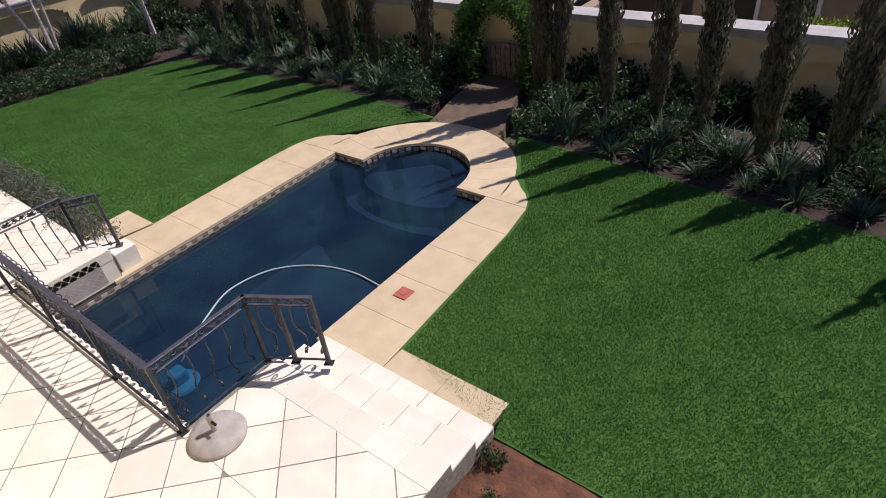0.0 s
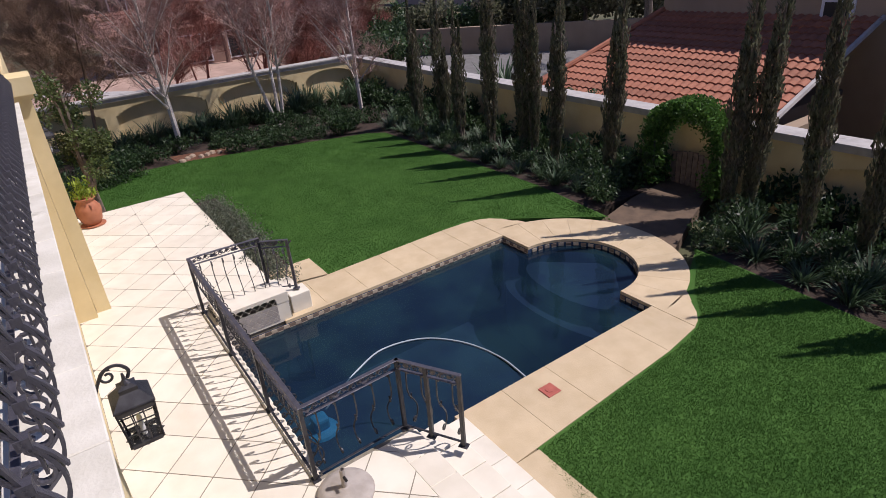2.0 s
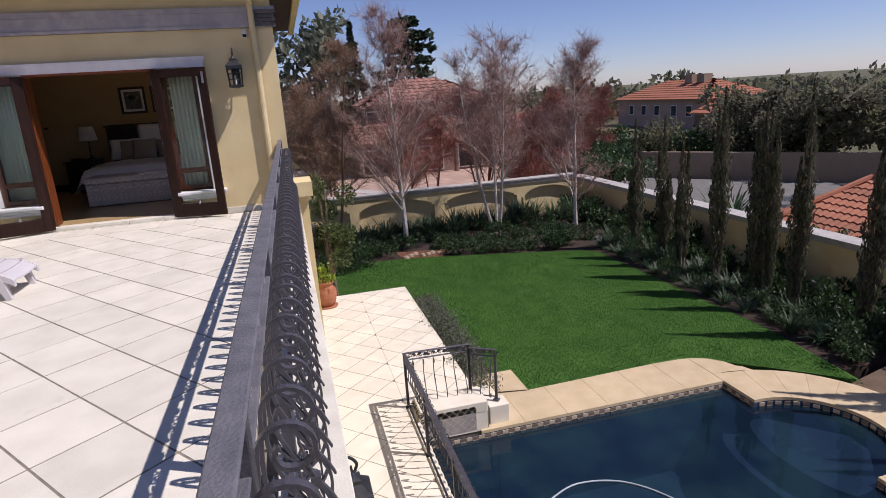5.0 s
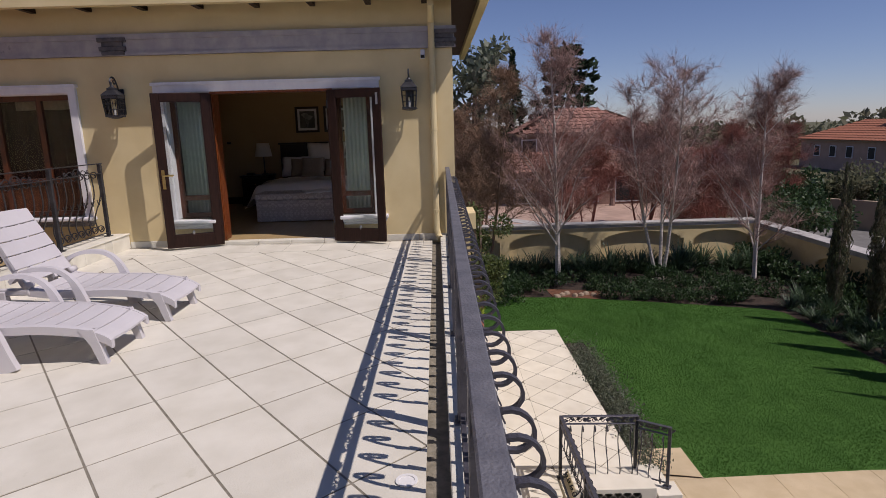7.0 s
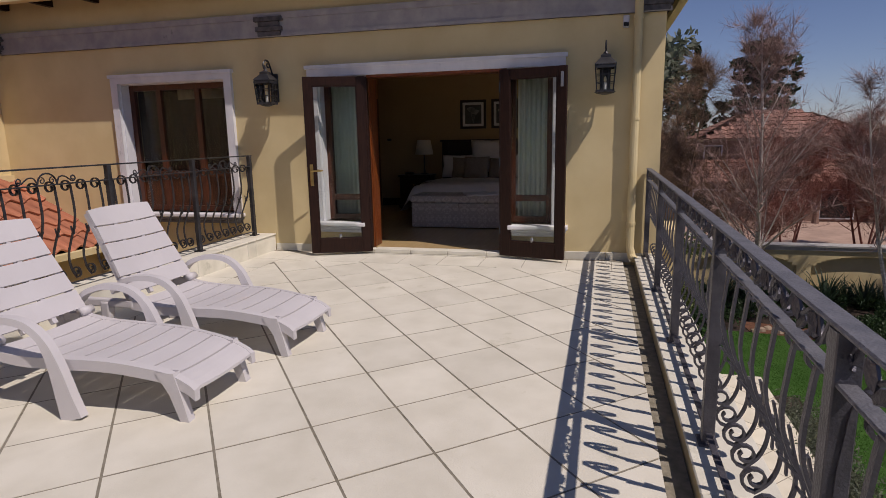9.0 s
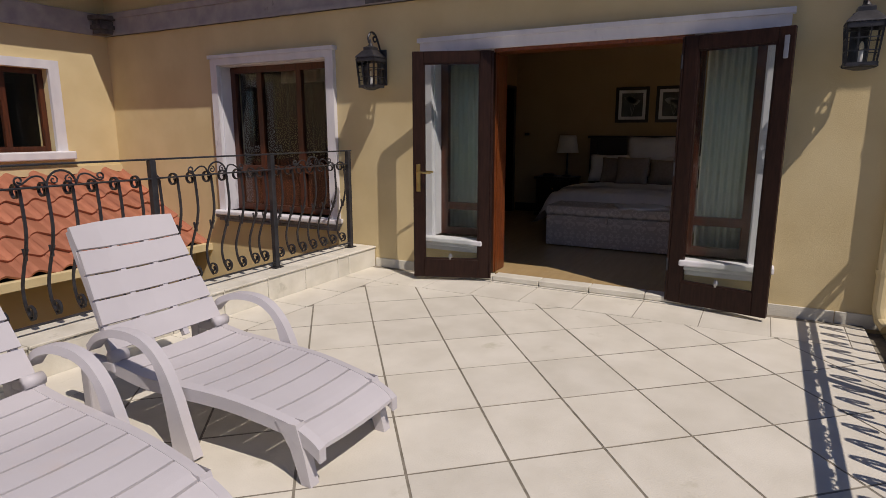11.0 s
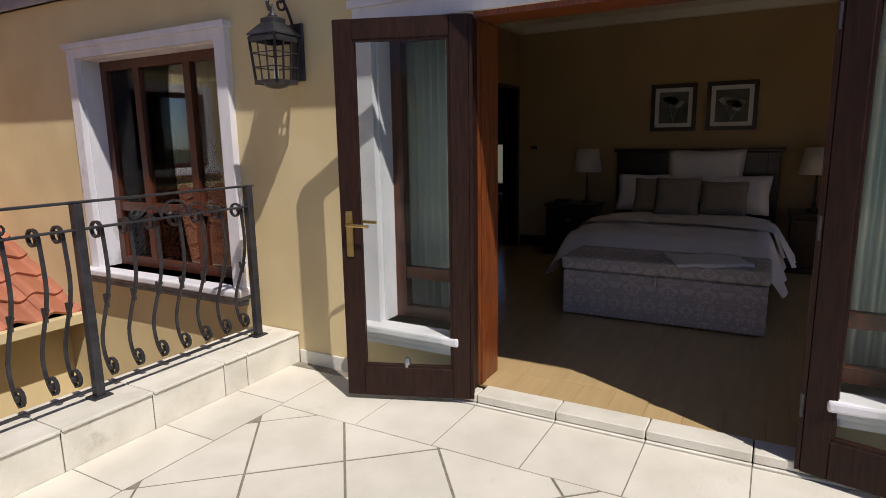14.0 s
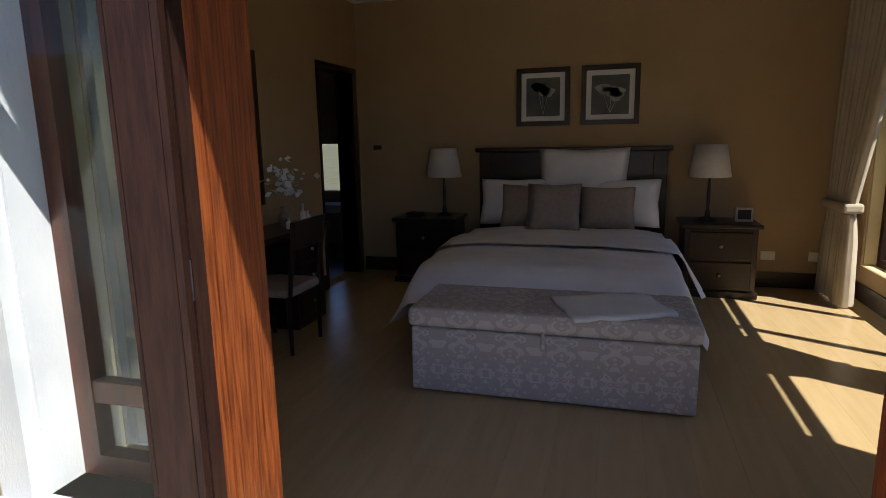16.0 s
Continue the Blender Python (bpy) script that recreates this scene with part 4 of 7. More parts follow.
def leaf(name, hinge, outer, handle):
    d = thing(name, "open dark-stained french door leaf with a full glass pane", "door", "french doors", "structure")
    v = Vector((outer[0] - hinge[0], outer[1] - hinge[1]))
    L = v.length
    m = pose(hinge[0], hinge[1], 0.03, 0, 0, math.degrees(math.atan2(v.y, v.x)))
    d.matrix_basis = m
    t, s, H = 0.022, 0.10, 2.03
    for nm, a, b in (("stile", (0, -t, 0), (s, t, H)), ("stile", (L - s, -t, 0), (L, t, H)), ("rail", (s, -t, 0), (L - s, t, 0.17)), ("rail", (s, -t, H - 0.10), (L - s, t, H))):
        part(nm, rbox(a, b, 0.004, 1), M_WOOD, d)
    bm = BM()
    for a, b in (((s, 0.17), (s + 0.012, H - 0.10)), ((L - s - 0.012, 0.17), (L - s, H - 0.10)), ((s, 0.17), (L - s, 0.182)), ((s, H - 0.112), (L - s, H - 0.10))):
        box(bm, (a[0], -0.016, a[1]), (b[0], 0.016, b[1]))
    part("bead", bm, M_WOOD, d)
    g = part("pane", box(BM(), (s + 0.002, -0.003, 0.172), (L - s - 0.002, 0.003, H - 0.102)), G_PANE, d)
    g.visible_shadow = False
    part("hinge_edge", box(BM(), (-0.018, -t, 0.005), (-0.001, t, H - 0.005)), M_WOOD, d)
    for z in (0.25, 1.0, 1.8):
        part("hinge", tube(BM(), [(-0.012, -t - 0.004, z), (-0.012, -t - 0.004, z + 0.1)], 0.008, 8), M_LANTERN, d)
    if handle:
        for sd in (-1, 1):
            h = part("handle_plate", rbox((L - 0.07, sd * (t + 0.001), 0.80), (L - 0.03, sd * (t + 0.011), 1.05), 0.004, 1), M_BRASS, d, "aged brass handle plate")
            part("lever", tube(BM(), [(L - 0.05, sd * (t + 0.01), 0.98), (L - 0.05, sd * (t + 0.055), 0.98), (L - 0.065, sd * (t + 0.062), 0.98), (L - 0.17, sd * (t + 0.062), 0.972)], 0.009, 8), M_BRASS, h)
    else:
        part("bolt", rbox((L - 0.06, -t - 0.012, 1.82), (L - 0.03, -t, 1.97), 0.003, 1), M_STEEL, d)
    part("door_stop", lathe(BM(), [(0.018, 0), (0.02, 0.03), (0.012, 0.05)], 10, (0.36, 0.0, 0.17)), M_STEEL, d)
    return d


leaf("door_1", (-8.03, -3.235), (-7.785, -3.893), True)
leaf("door_2", (-8.03, -1.66), (-7.86, -0.955), False)
# threshold tiles
step = thing("threshold", "cream tiled threshold step of the french doors", "step", "", "structure")
for y, y1 in zip((-3.80, -3.66, -3.20, -2.75, -2.30, -1.84, -1.38), (-3.66, -3.20, -2.75, -2.30, -1.84, -1.38, -0.98)):
    part("tile", rbox((FX - 0.07 if -3.3 < y < -1.7 else FX - 0.02, y + 0.003, 0.012), (FX + 0.075, y1 - 0.003, 0.06), 0.005, 1), M_KERB, step)
    part("riser", rbox((FX + 0.0, y + 0.002, -0.02), (FX + 0.088, y1 - 0.002, 0.009), 0.003, 1), M_KERB, step)
skirt = thing("skirting", "cream tiled skirting along the balcony wall", "skirting", "", "structure")
for a, b in ((-4.54, -3.81), (-0.97, -0.52), (-0.515, -0.03)):
    part("tile", rbox((FX + 0.001, a, -0.02), (FX + 0.015, b, 0.085), 0.003, 1), M_KERB, skirt)
# kerb of balcony, made of tiles
kerb = thing("kerb", "cream tiled kerb under the courtyard railing", "kerb", "", "structure")
x = FX + 0.005
for k in range(26):
    w = 0.455 if k != 1 else 0.17
    part("tile", rbox((x + 0.003, KERB - 0.012, -0.02), (x + w - 0.003, KERB, 0.188), 0.004, 1), M_KERB, kerb)
    part("tile", rbox((x + 0.003, KERB - 0.36, 0.19), (x + w - 0.003, KERB + 0.012, 0.207), 0.004, 1), M_KERB, kerb)
    x += w
part("kerb_core", box(BM(), (FX + 0.004, KERB - 0.35, -0.03), (END, KERB - 0.014, 0.188)), M_GROUT, kerb)
# upstand by the garden rail with cap tiles and drain
upstand = thing("upstand", "cream tiled balcony upstand below the garden railing", "upstand", "", "structure")
part("upstand_core", box(BM(), (FX + 0.004, -0.215, -0.19), (END, -0.0, CAP - 0.02)), M_CREAM, upstand)
x = FX + 0.005
while x < END - 0.4:
    part("tile", rbox((x + 0.002, -0.225, CAP - 0.018), (x + 0.498, 0.06, CAP), 0.005, 1), M_KERB, upstand)
    x += 0.5
drain = thing("floor_drain", "round white floor drain in the balcony", "drain")
part("ring", lathe(BM(), [(0.05, 0), (0.05, 0.006), (0.035, 0.006), (0.034, 0.002)], 18, (-2.27, -0.42, 0.002)), M_WHITE, drain)


# ---- railings ----
def baluster_mesh(top, low, sc=1.0, leafy="barbs", bar=0.012, iron=M_IRON, foot=0.045, belly=1.0):
    """A belly baluster: scroll on top, bulging outwards, scroll at the foot; y is outwards, z from low to top."""
    H = top - low
    r = 0.052 * sc
    c = (0.012 + r, top - r - 0.005)
    prof = []
    for k in range(22):
        a = 400 * (1 - k / 21)
        rr = r * (1 if a < 190 else 1 - 0.72 * (a - 190) / 210)
        prof.append((c[0] + rr * math.cos(radians(180 - a)), c[1] + rr * math.sin(radians(180 - a))))
    way = [(0.012, c[1]), (0.0, low + 0.70 * H), (0.03 * belly, low + 0.55 * H), (0.095 * belly, low + 0.40 * H), (0.145 * belly, low + 0.27 * H), (0.15 * belly, low + 0.17 * H), (0.125 * belly, low + 0.08 * H), (0.08 * belly, low + 0.02 * H)]
    main = [(p.x, p.y) for p in spline([(a, b, 0) for a, b in way], 3)]
    curl = spiral((0.08 * belly, low + 0.02 * H + foot), foot, 0.3 * foot, -90, -90 - 500, 16)
    bm = ribbon(BM(), prof + main[1:] + curl[1:], bar, 0.010)
    if leafy == "barbs":
        for s in (-1, 1):
            ribbon(bm, [(0.05 * belly + 0.004 * s, low + 0.46 * H), (0.055 * belly + 0.010 * s, low + 0.50 * H), (0.045 * belly + 0.024 * s, low + 0.545 * H)], 0.014, 0.005)
    if leafy == "sprigs":
        for s in (-1, 1):
            ribbon(bm, [(0.10 + 0.003 * s, low + 0.385 * H), (0.075 + 0.012 * s, low + 0.46 * H), (0.035 + 0.035 * s, low + 0.555 * H)], 0.022, 0.007)
            ribbon(bm, [(0.11 + 0.003 * s, low + 0.37 * H), (0.135 + 0.012 * s, low + 0.30 * H), (0.145 + 0.022 * s, low + 0.24 * H)], 0.018, 0.007)
        box(bm, (-0.016, 0.09, low + 0.355 * H), (0.016, 0.122, low + 0.395 * H))
    return mesh_of("baluster", bm, iron)


def motif_mesh():
    """A pair of C scrolls with a leaf between the two upper rails."""
    bm = BM()
    for s in (-1, 1):
        pts = spiral((0.0, 0.0), 0.03, 0.012, 90, 90 + s * 400, 12)
        tube(bm, [(s * 0.06 + p[0], 0, p[1]) for p in pts], 0.006, 5)
        tube(bm, [(0, 0, -0.02), (s * 0.03, 0, 0.035), (s * 0.09, 0, 0.03), (s * 0.16, 0, -0.005)], 0.006, 5)
        for x, z, turn in ((0.045, 0.012, 35), (0.12, -0.012, -20), (0.165, 0.012, 50)):
            blade = [(-0.032, 0), (-0.012, 0.015), (0.014, 0.014), (0.034, 0.0), (0.014, -0.013), (-0.012, -0.014)]
            f = prism(BM(), blade, -0.004, 0.004)
            f.transform(Matrix.Translation((s * x, 0.006 * s, z)) @ pose(0, 0, 0, 0, -turn * s, 0) @ pose(0, 0, 0, 70, 0, 0))
            bm = join(bm, f)
    return mesh_of("scroll", bm, M_IRON)


MOTIF = motif_mesh()


def railing(name, label, a, b, base, top, posts, spacing, out, gap=0.12, wide=0.05, motif_step=0.0, ornaments=(), sc=1.0, cap=M_IRON, bar=0.012, iron=M_IRON, leafy="barbs", foot=0.036, belly=1.0, post=0.02):
    """A straight railing from a to b on a base height; out is the side of the belly (+1 or -1, to the left of a to b)."""
    r = thing(name, label, "railing", "", "")
    A, B = Vector((*a, 0)), Vector((*b, 0))
    L = (B - A).length
    d = (B - A).normalized()
    m = pose(A.x, A.y, base, 0, 0, math.degrees(math.atan2(d.y, d.x)))
    r.matrix_basis = m
    H = top - base
    part("top_rail", rbox((-0.02, -wide / 2, H - 0.012), (L + 0.02, wide / 2, H), 0.004, 1), cap, r, "worn flat iron top rail coloured lighter for skylight" if cap is M_IRONTOP else "")
    part("mid_rail", rbox((0, -0.02, H - gap - 0.010), (L, 0.02, H - gap), 0.003, 1), cap, r)
    part("foot_rail", rbox((0, -0.014, 0.045), (L, 0.014, 0.055), 0.003, 1), iron, r)
    pm = mesh_of("post", join(rbox((-post, -post, 0), (post, post, H - 0.012), 0.003, 1), rbox((-0.05, -0.04, 0), (0.05, 0.04, 0.01), 0.003, 1)), iron)
    for p in posts:
        share("post", pm, r, pose(p, 0, 0))
    bmesh_ = baluster_mesh(H - gap + (0.02 if belly < 1 else -0.005), 0.05, sc, leafy, bar, iron, foot, belly)
    n = round(L / spacing)
    for k in range(n):
        x = (k + 0.5) * L / n
        if any(abs(x - p) < 0.03 for p in posts):
            x += 0.04
        share("baluster", bmesh_, r, pose(x, 0, 0) @ Matrix.Diagonal((1, out, 1, 1)))
    if motif_step:
        x = motif_step / 2
        while x < L:
            share("scroll", MOTIF, r, pose(x, 0, H - gap / 2 - 0.005))
            x += motif_step
    for x in ornaments:
        bm = BM()
        z = H - gap
        tube(bm, [(x + 0.085 * math.cos(a), 0, z + 0.085 * math.sin(a)) for a in [math.pi * q / 10 for q in range(11)]], 0.007, 5)
        for s in (-1, 1):
            pts = [(x + s * 0.085, z), (x + s * 0.11, z + 0.05), (x + s * 0.16, z + 0.055), (x + s * 0.215, z + 0.02)]
            end = spiral((x + s * 0.235, z + 0.038), 0.026, 0.010, -90, -90 + s * 420, 12)
            tube(bm, [(p.x, 0, p.y) for p in spline([(a, b, 0) for a, b in pts], 4)] + [(a, 0, b) for a, b in end], 0.006, 5)
            tube(bm, [(x + s * 0.045 + a, 0, z + 0.03 + b) for a, b in spiral((0, 0), 0.026, 0.008, 90, 90 + s * 380, 10)], 0.005, 5)
        part("ornament", bm, iron, r)
    return r


railing("garden_railing", "black wrought iron balcony railing with belly balusters and scrolls", (-8.06, -0.105), (3.3, -0.205), CAP, 1.0,
        [0.02, 1.47, 2.77, 4.07, 5.37, 6.86, 8.14, 9.44, 10.74], 0.165, 1, 0.115, 0.055, 0.42, sc=1.15, cap=M_IRONTOP, bar=0.02, leafy="sprigs", foot=0.05, post=0.025)
railing("courtyard_railing", "black wrought iron kerb railing with belly balusters and scrolls", (-7.93, -4.73), (3.3, -4.73), 0.207, 1.19,
        [0.02, 1.08, 2.2, 3.4, 4.6, 5.8, 7.0, 8.2, 9.4], 0.148, -1, 0.13, 0.04, 0, [0.55, 1.65, 2.8, 4.0, 5.2], sc=0.85, cap=M_LANTERN, iron=M_LANTERN, bar=0.017, foot=0.05, belly=0.8, post=0.022)
PR = dict(base=T, top=-2.23, gap=0.11, wide=0.05, motif_step=0.3, sc=0.8, iron=M_LANTERN)
railing("pool_railing", "black wrought iron pool railing with belly balusters", (-7.10, 1.29), (-3.12, 1.29), posts=[0.0, 1.33, 2.72, 3.98], spacing=0.15, out=1, **PR)
railing("pool_railing", "black wrought iron railing beside the steps", (-3.12, 1.33), (-3.15, 2.33), posts=[1.0], spacing=0.2, out=1, **PR)
railing("pool_railing", "short black wrought iron railing at the steps", (-3.15, 2.33), (-2.55, 2.66), posts=[0.32, 0.68], spacing=0.17, out=1, **PR)
railing("pool_railing", "black wrought iron railing beside the pool wall", (-7.10, 1.33), (-7.06, 2.28), posts=[0.95], spacing=0.16, out=-1, **PR)
railing("pool_railing", "short black wrought iron railing at the pool steps", (-7.06, 2.28), (-6.83, 2.63), posts=[0.42], spacing=0.14, out=-1, base=T, top=-2.29, gap=0.11, wide=0.05, motif_step=0.2, sc=0.8)
setting("step_block", rbox((-6.98, 2.46, G - 0.02), (-6.68, 2.78, T - 0.02), 0.01, 1), M_TERR, "pale block carrying the railing's end post", "block")


# ---- lanterns ----
def lantern(name, m, scale=1.0):
    l = tagged(new(name), "black iron wall lantern with glass panes and scroll bracket", "lantern", "wall lanterns")
    l.matrix_basis = m @ Matrix.Scale(scale, 4)
    part("back_plate", rbox((0.0, -0.055, 0.02), (0.02, 0.055, 0.36), 0.006, 1), M_LANTERN, l)
    sc = [(0.02, 0.30), (0.06, 0.40), (0.12, 0.49), (0.19, 0.50), (0.235, 0.45), (0.22, 0.40)]
    br = tube(BM(), [(p.x, 0, p.y) for p in spline([(a, b, 0) for a, b in sc], 4)], 0.010, 6)
    tube(br, [(0.13 + p[0], 0, 0.45 + p[1]) for p in spiral((0, 0), 0.045, 0.015, 60, 60 + 420, 16)], 0.008, 5)
    part("bracket", br, M_LANTERN, l)
    part("finial", lathe(BM(), [(0.012, 0.34), (0.02, 0.36), (0.03, 0.375), (0.012, 0.40), (0.006, 0.44)], 10, (0.2, 0, 0)), M_LANTERN, l)
    top = BM()
    n = 4
    prof = [(0.155, 0.265), (0.15, 0.275), (0.085, 0.325), (0.07, 0.335), (0.07, 0.36), (0.03, 0.375)]
    rings = [[top.verts.new((0.2 + r * math.cos(math.pi / 4 + math.pi / 2 * k), r * math.sin(math.pi / 4 + math.pi / 2 * k), z)) for k in range(n)] for r, z in prof]
    for a, b in zip(rings, rings[1:]):
        for k in range(n):
            top.faces.new((a[k], a[(k + 1) % n], b[(k + 1) % n], b[k]))
    top.faces.new(rings[-1])
    top.faces.new(rings[0][::-1])
    part("roof", top, M_LANTERN, l)
    for k in range(4):
        ang = 90 * k
        fr = BM()
        w0, w1 = 0.10, 0.082
        for j in range(6):
            box(fr, (0.096, -0.09 + 0.031 * j, 0.235), (0.102, -0.068 + 0.031 * j, 0.27))
        for s in (-1, 1):
            tube(fr, [(w1, s * w1, 0.0), (w0, s * w0, 0.255)], 0.008, 4)
        for s in (-0.33, 0.33):
            tube(fr, [(w1 + 0.004, s * w1, 0.01), (w0 + 0.004, s * w0, 0.24)], 0.0045, 4)
        for z in (0.085, 0.165):
            q = w1 + (w0 - w1) * z / 0.255
            tube(fr, [(q + 0.004, -q, z), (q + 0.004, q, z)], 0.0045, 4)
        box(fr, (w1 - 0.012, -w1, -0.012), (w1 + 0.012, w1, 0.012))
        box(fr, (w0 - 0.012, -w0, 0.228), (w0 + 0.004, w0, 0.258))
        fr.transform(pose(0.2, 0, 0, 0, 0, ang))
        part("frame", fr, M_LANTERN, l)
        gp = BM()
        gp.faces.new([gp.verts.new(p) for p in ((w1, -w1, 0.0), (w1, w1, 0.0), (w0, w0, 0.25), (w0, -w0, 0.25))])
        gp.transform(pose(0.2, 0, 0, 0, 0, ang))
        part("pane", gp, G_LANT, l).visible_shadow = False
    part("base", lathe(BM(), [(0.03, -0.035), (0.09, -0.02), (0.11, -0.005), (0.02, 0.0)], 4, (0.2, 0, 0)), M_LANTERN, l)
    cd = part("candle", lathe(BM(), [(0.014, 0.0), (0.014, 0.09), (0.012, 0.092)], 10, (0.2, 0, 0)), M_WHITE, l, "white candle sleeve")
    part("bulb", lathe(BM(), [(0.008, 0.092), (0.015, 0.11), (0.012, 0.135), (0.003, 0.15)], 10, (0.2, 0, 0)), M_BULB, cd)
    return l


lantern("wall_lantern", pose(FX + 0.0, -4.42, 1.79), 0.98)
lantern("wall_lantern", pose(FX + 0.0, -0.58, 1.79), 0.98)
lantern("wall_lantern", pose(-2.42, -0.10, -1.3, 0, 0, 90), 1.1)
lantern("wall_lantern", pose(-11.6, 0.0, -1.35, 0, 0, 90), 1.1)

# ---- downpipe, sensor ----
dp = thing("downpipe", "cream painted downpipe on the house corner", "pipe")
part("pipe", tube(BM(), [(FX + 0.38, -0.27, 3.05), (FX + 0.20, -0.27, 2.95), (FX + 0.065, -0.27, 2.86), (FX + 0.06, -0.27, 0.16), (FX + 0.07, -0.25, 0.07), (FX + 0.15, -0.22, 0.03)], 0.042, 12), M_CREAM, dp)
for z in (0.4, 1.5, 2.5):
    part("bracket", lathe(BM(), [(0.05, 0), (0.05, 0.03)], 12, (FX + 0.06, -0.27, z)), M_CREAM, dp)
se = thing("motion_detector", "small grey wall sensor under the eaves", "sensor")
part("body", rbox((FX, -0.42, 2.42), (FX + 0.06, -0.36, 2.54), 0.012), M_TRIM, se)
part("lens", rbox((FX + 0.061, -0.415, 2.43), (FX + 0.07, -0.365, 2.47), 0.004, 1), M_BLACK, se)


# ---- loungers ----
def lounger():
    l = tagged(new("sun_lounger"), "white plastic sun lounger with raised slatted back", "lounger", "sun loungers on the balcony")
    W = 0.315
    # local: +y towards the foot, origin on the floor below the hinge
    seat = spline([(0.0, 0.325, 0), (0.18, 0.302, 0), (0.42, 0.298, 0), (0.7, 0.295, 0), (0.95, 0.265, 0), (1.05, 0.24, 0), (1.13, 0.205, 0), (1.17, 0.175, 0)], 6)
    cum = [0]
    for a, b in zip(seat, seat[1:]):
        cum.append(cum[-1] + (b - a).length)

    def strip(prof, x0, x1, t=0.016, bow=0.012):
        bm = BM()
        xs = [x0 + (x1 - x0) * k / 4 for k in range(5)]
        up, lo = [], []
        for p in prof:
            up.append([bm.verts.new((x, p.x, p.y - bow * (1 - (x / W) ** 2))) for x in xs])
            lo.append([bm.verts.new((x, p.x, p.y - t - bow * (1 - (x / W) ** 2))) for x in xs])
        for i in range(len(prof) - 1):
            for k in range(4):
                bm.faces.new((up[i][k], up[i][k + 1], up[i + 1][k + 1], up[i + 1][k]))
                bm.faces.new((lo[i][k + 1], lo[i][k], lo[i + 1][k], lo[i + 1][k + 1]))
            bm.faces.new((up[i + 1][0], lo[i + 1][0], lo[i][0], up[i][0]))
            bm.faces.new((up[i][4], lo[i][4], lo[i + 1][4], up[i + 1][4]))
        for row in (0, -1):
            for k in range(4):
                bm.faces.new((up[row][k], lo[row][k], lo[row][k + 1], up[row][k + 1]) if row == 0 else (up[row][k + 1], lo[row][k + 1], lo[row][k], up[row][k]))
        return bm

    def at(s):
        for i in range(len(cum) - 1):
            if cum[i + 1] >= s:
                return seat[i].lerp(seat[i + 1], (s - cum[i]) / max(1e-6, cum[i + 1] - cum[i]))
        return seat[-1]
    n, tot = 9, cum[-1]
    for k in range(n):
        s0, s1 = tot * k / n + 0.006, tot * (k + 1) / n - 0.006
        part("slat", strip([at(s0 + (s1 - s0) * q / 3) for q in range(4)], -W + 0.035, W - 0.035), M_PLASTIC, l)
    for s in (-1, 1):
        fr = BM()
        rings = []
        for p in seat:
            x0, x1 = s * (W - 0.035), s * (W + 0.012)
            rings.append([fr.verts.new(q) for q in ((x0, p.x, p.y), (x1, p.x, p.y - 0.004), (x1, p.x, p.y - 0.062), (x0, p.x, p.y - 0.062))])
        for a, b in zip(rings, rings[1:]):
            for k in range(4):
                fr.faces.new((a[k], a[(k + 1) % 4], b[(k + 1) % 4], b[k]))
        fr.faces.new(rings[0])
        fr.faces.new(rings[-1][::-1])
        bmesh.ops.recalc_face_normals(fr, faces=fr.faces[:])
        part("side_frame", fr, M_PLASTIC, l)
        # front leg, flared
        lg = BM()
        prof = [(1.01, 0.25, 0.10), (1.06, 0.14, 0.065), (1.10, 0.0, 0.05)]
        rr = [[lg.verts.new(q) for q in ((s * (W - 0.04), y - w / 2, z), (s * (W + 0.018), y - w / 2, z), (s * (W + 0.018), y + w / 2, z), (s * (W - 0.04), y + w / 2, z))] for y, z, w in prof]
        for a, b in zip(rr, rr[1:]):
            for k in range(4):
                lg.faces.new((a[k], a[(k + 1) % 4], b[(k + 1) % 4], b[k]))
        lg.faces.new(rr[-1])
        bmesh.ops.recalc_face_normals(lg, faces=lg.faces[:])
        part("front_leg", lg, M_PLASTIC, l)
        # arm that arches forward and turns into the rear leg
        pts = spline([(-0.10, 0.39, 0), (-0.02, 0.455, 0), (0.12, 0.495, 0), (0.28, 0.485, 0), (0.39, 0.41, 0), (0.45, 0.28, 0), (0.49, 0.12, 0), (0.52, 0.0, 0)], 5)
        ar = BM()
        rg = []
        for i, p in enumerate(pts):
            d = (pts[min(i + 1, len(pts) - 1)] - pts[max(i - 1, 0)]).normalized()
            nn = Vector((-d.y, d.x, 0))
            t = 0.017 if i < 20 else 0.017 + 0.0028 * (i - 20)
            w = 0.033
            xx = s * (W + 0.035)
            rg.append([ar.verts.new((xx + sx * w, p.x + nn.x * sn * t, p.y + nn.y * sn * t)) for sx, sn in ((-1, -1), (-0.7, 1), (0.7, 1), (1, -1))])
        for a, b in zip(rg, rg[1:]):
            for k in range(4):
                ar.faces.new((a[k], a[(k + 1) % 4], b[(k + 1) % 4], b[k]))
        ar.faces.new(rg[0])
        ar.faces.new(rg[-1][::-1])
        bmesh.ops.recalc_face_normals(ar, faces=ar.faces[:])
        part("armrest", ar, M_PLASTIC, l)
        part("rear_leg", rbox((s * W - 0.03, -0.24, 0.0), (s * W + 0.03, -0.17, 0.31), 0.012), M_PLASTIC, l)
        part("rear_beam", rbox((s * W - 0.022, -0.42, 0.27), (s * W + 0.022, 0.02, 0.33), 0.012), M_PLASTIC, l)
        part("pivot", tube(BM(), [(s * (W - 0.06), 0.0, 0.348), (s * (W + 0.02), 0.0, 0.348)], 0.028, 12), M_PLASTIC, l, "", True)
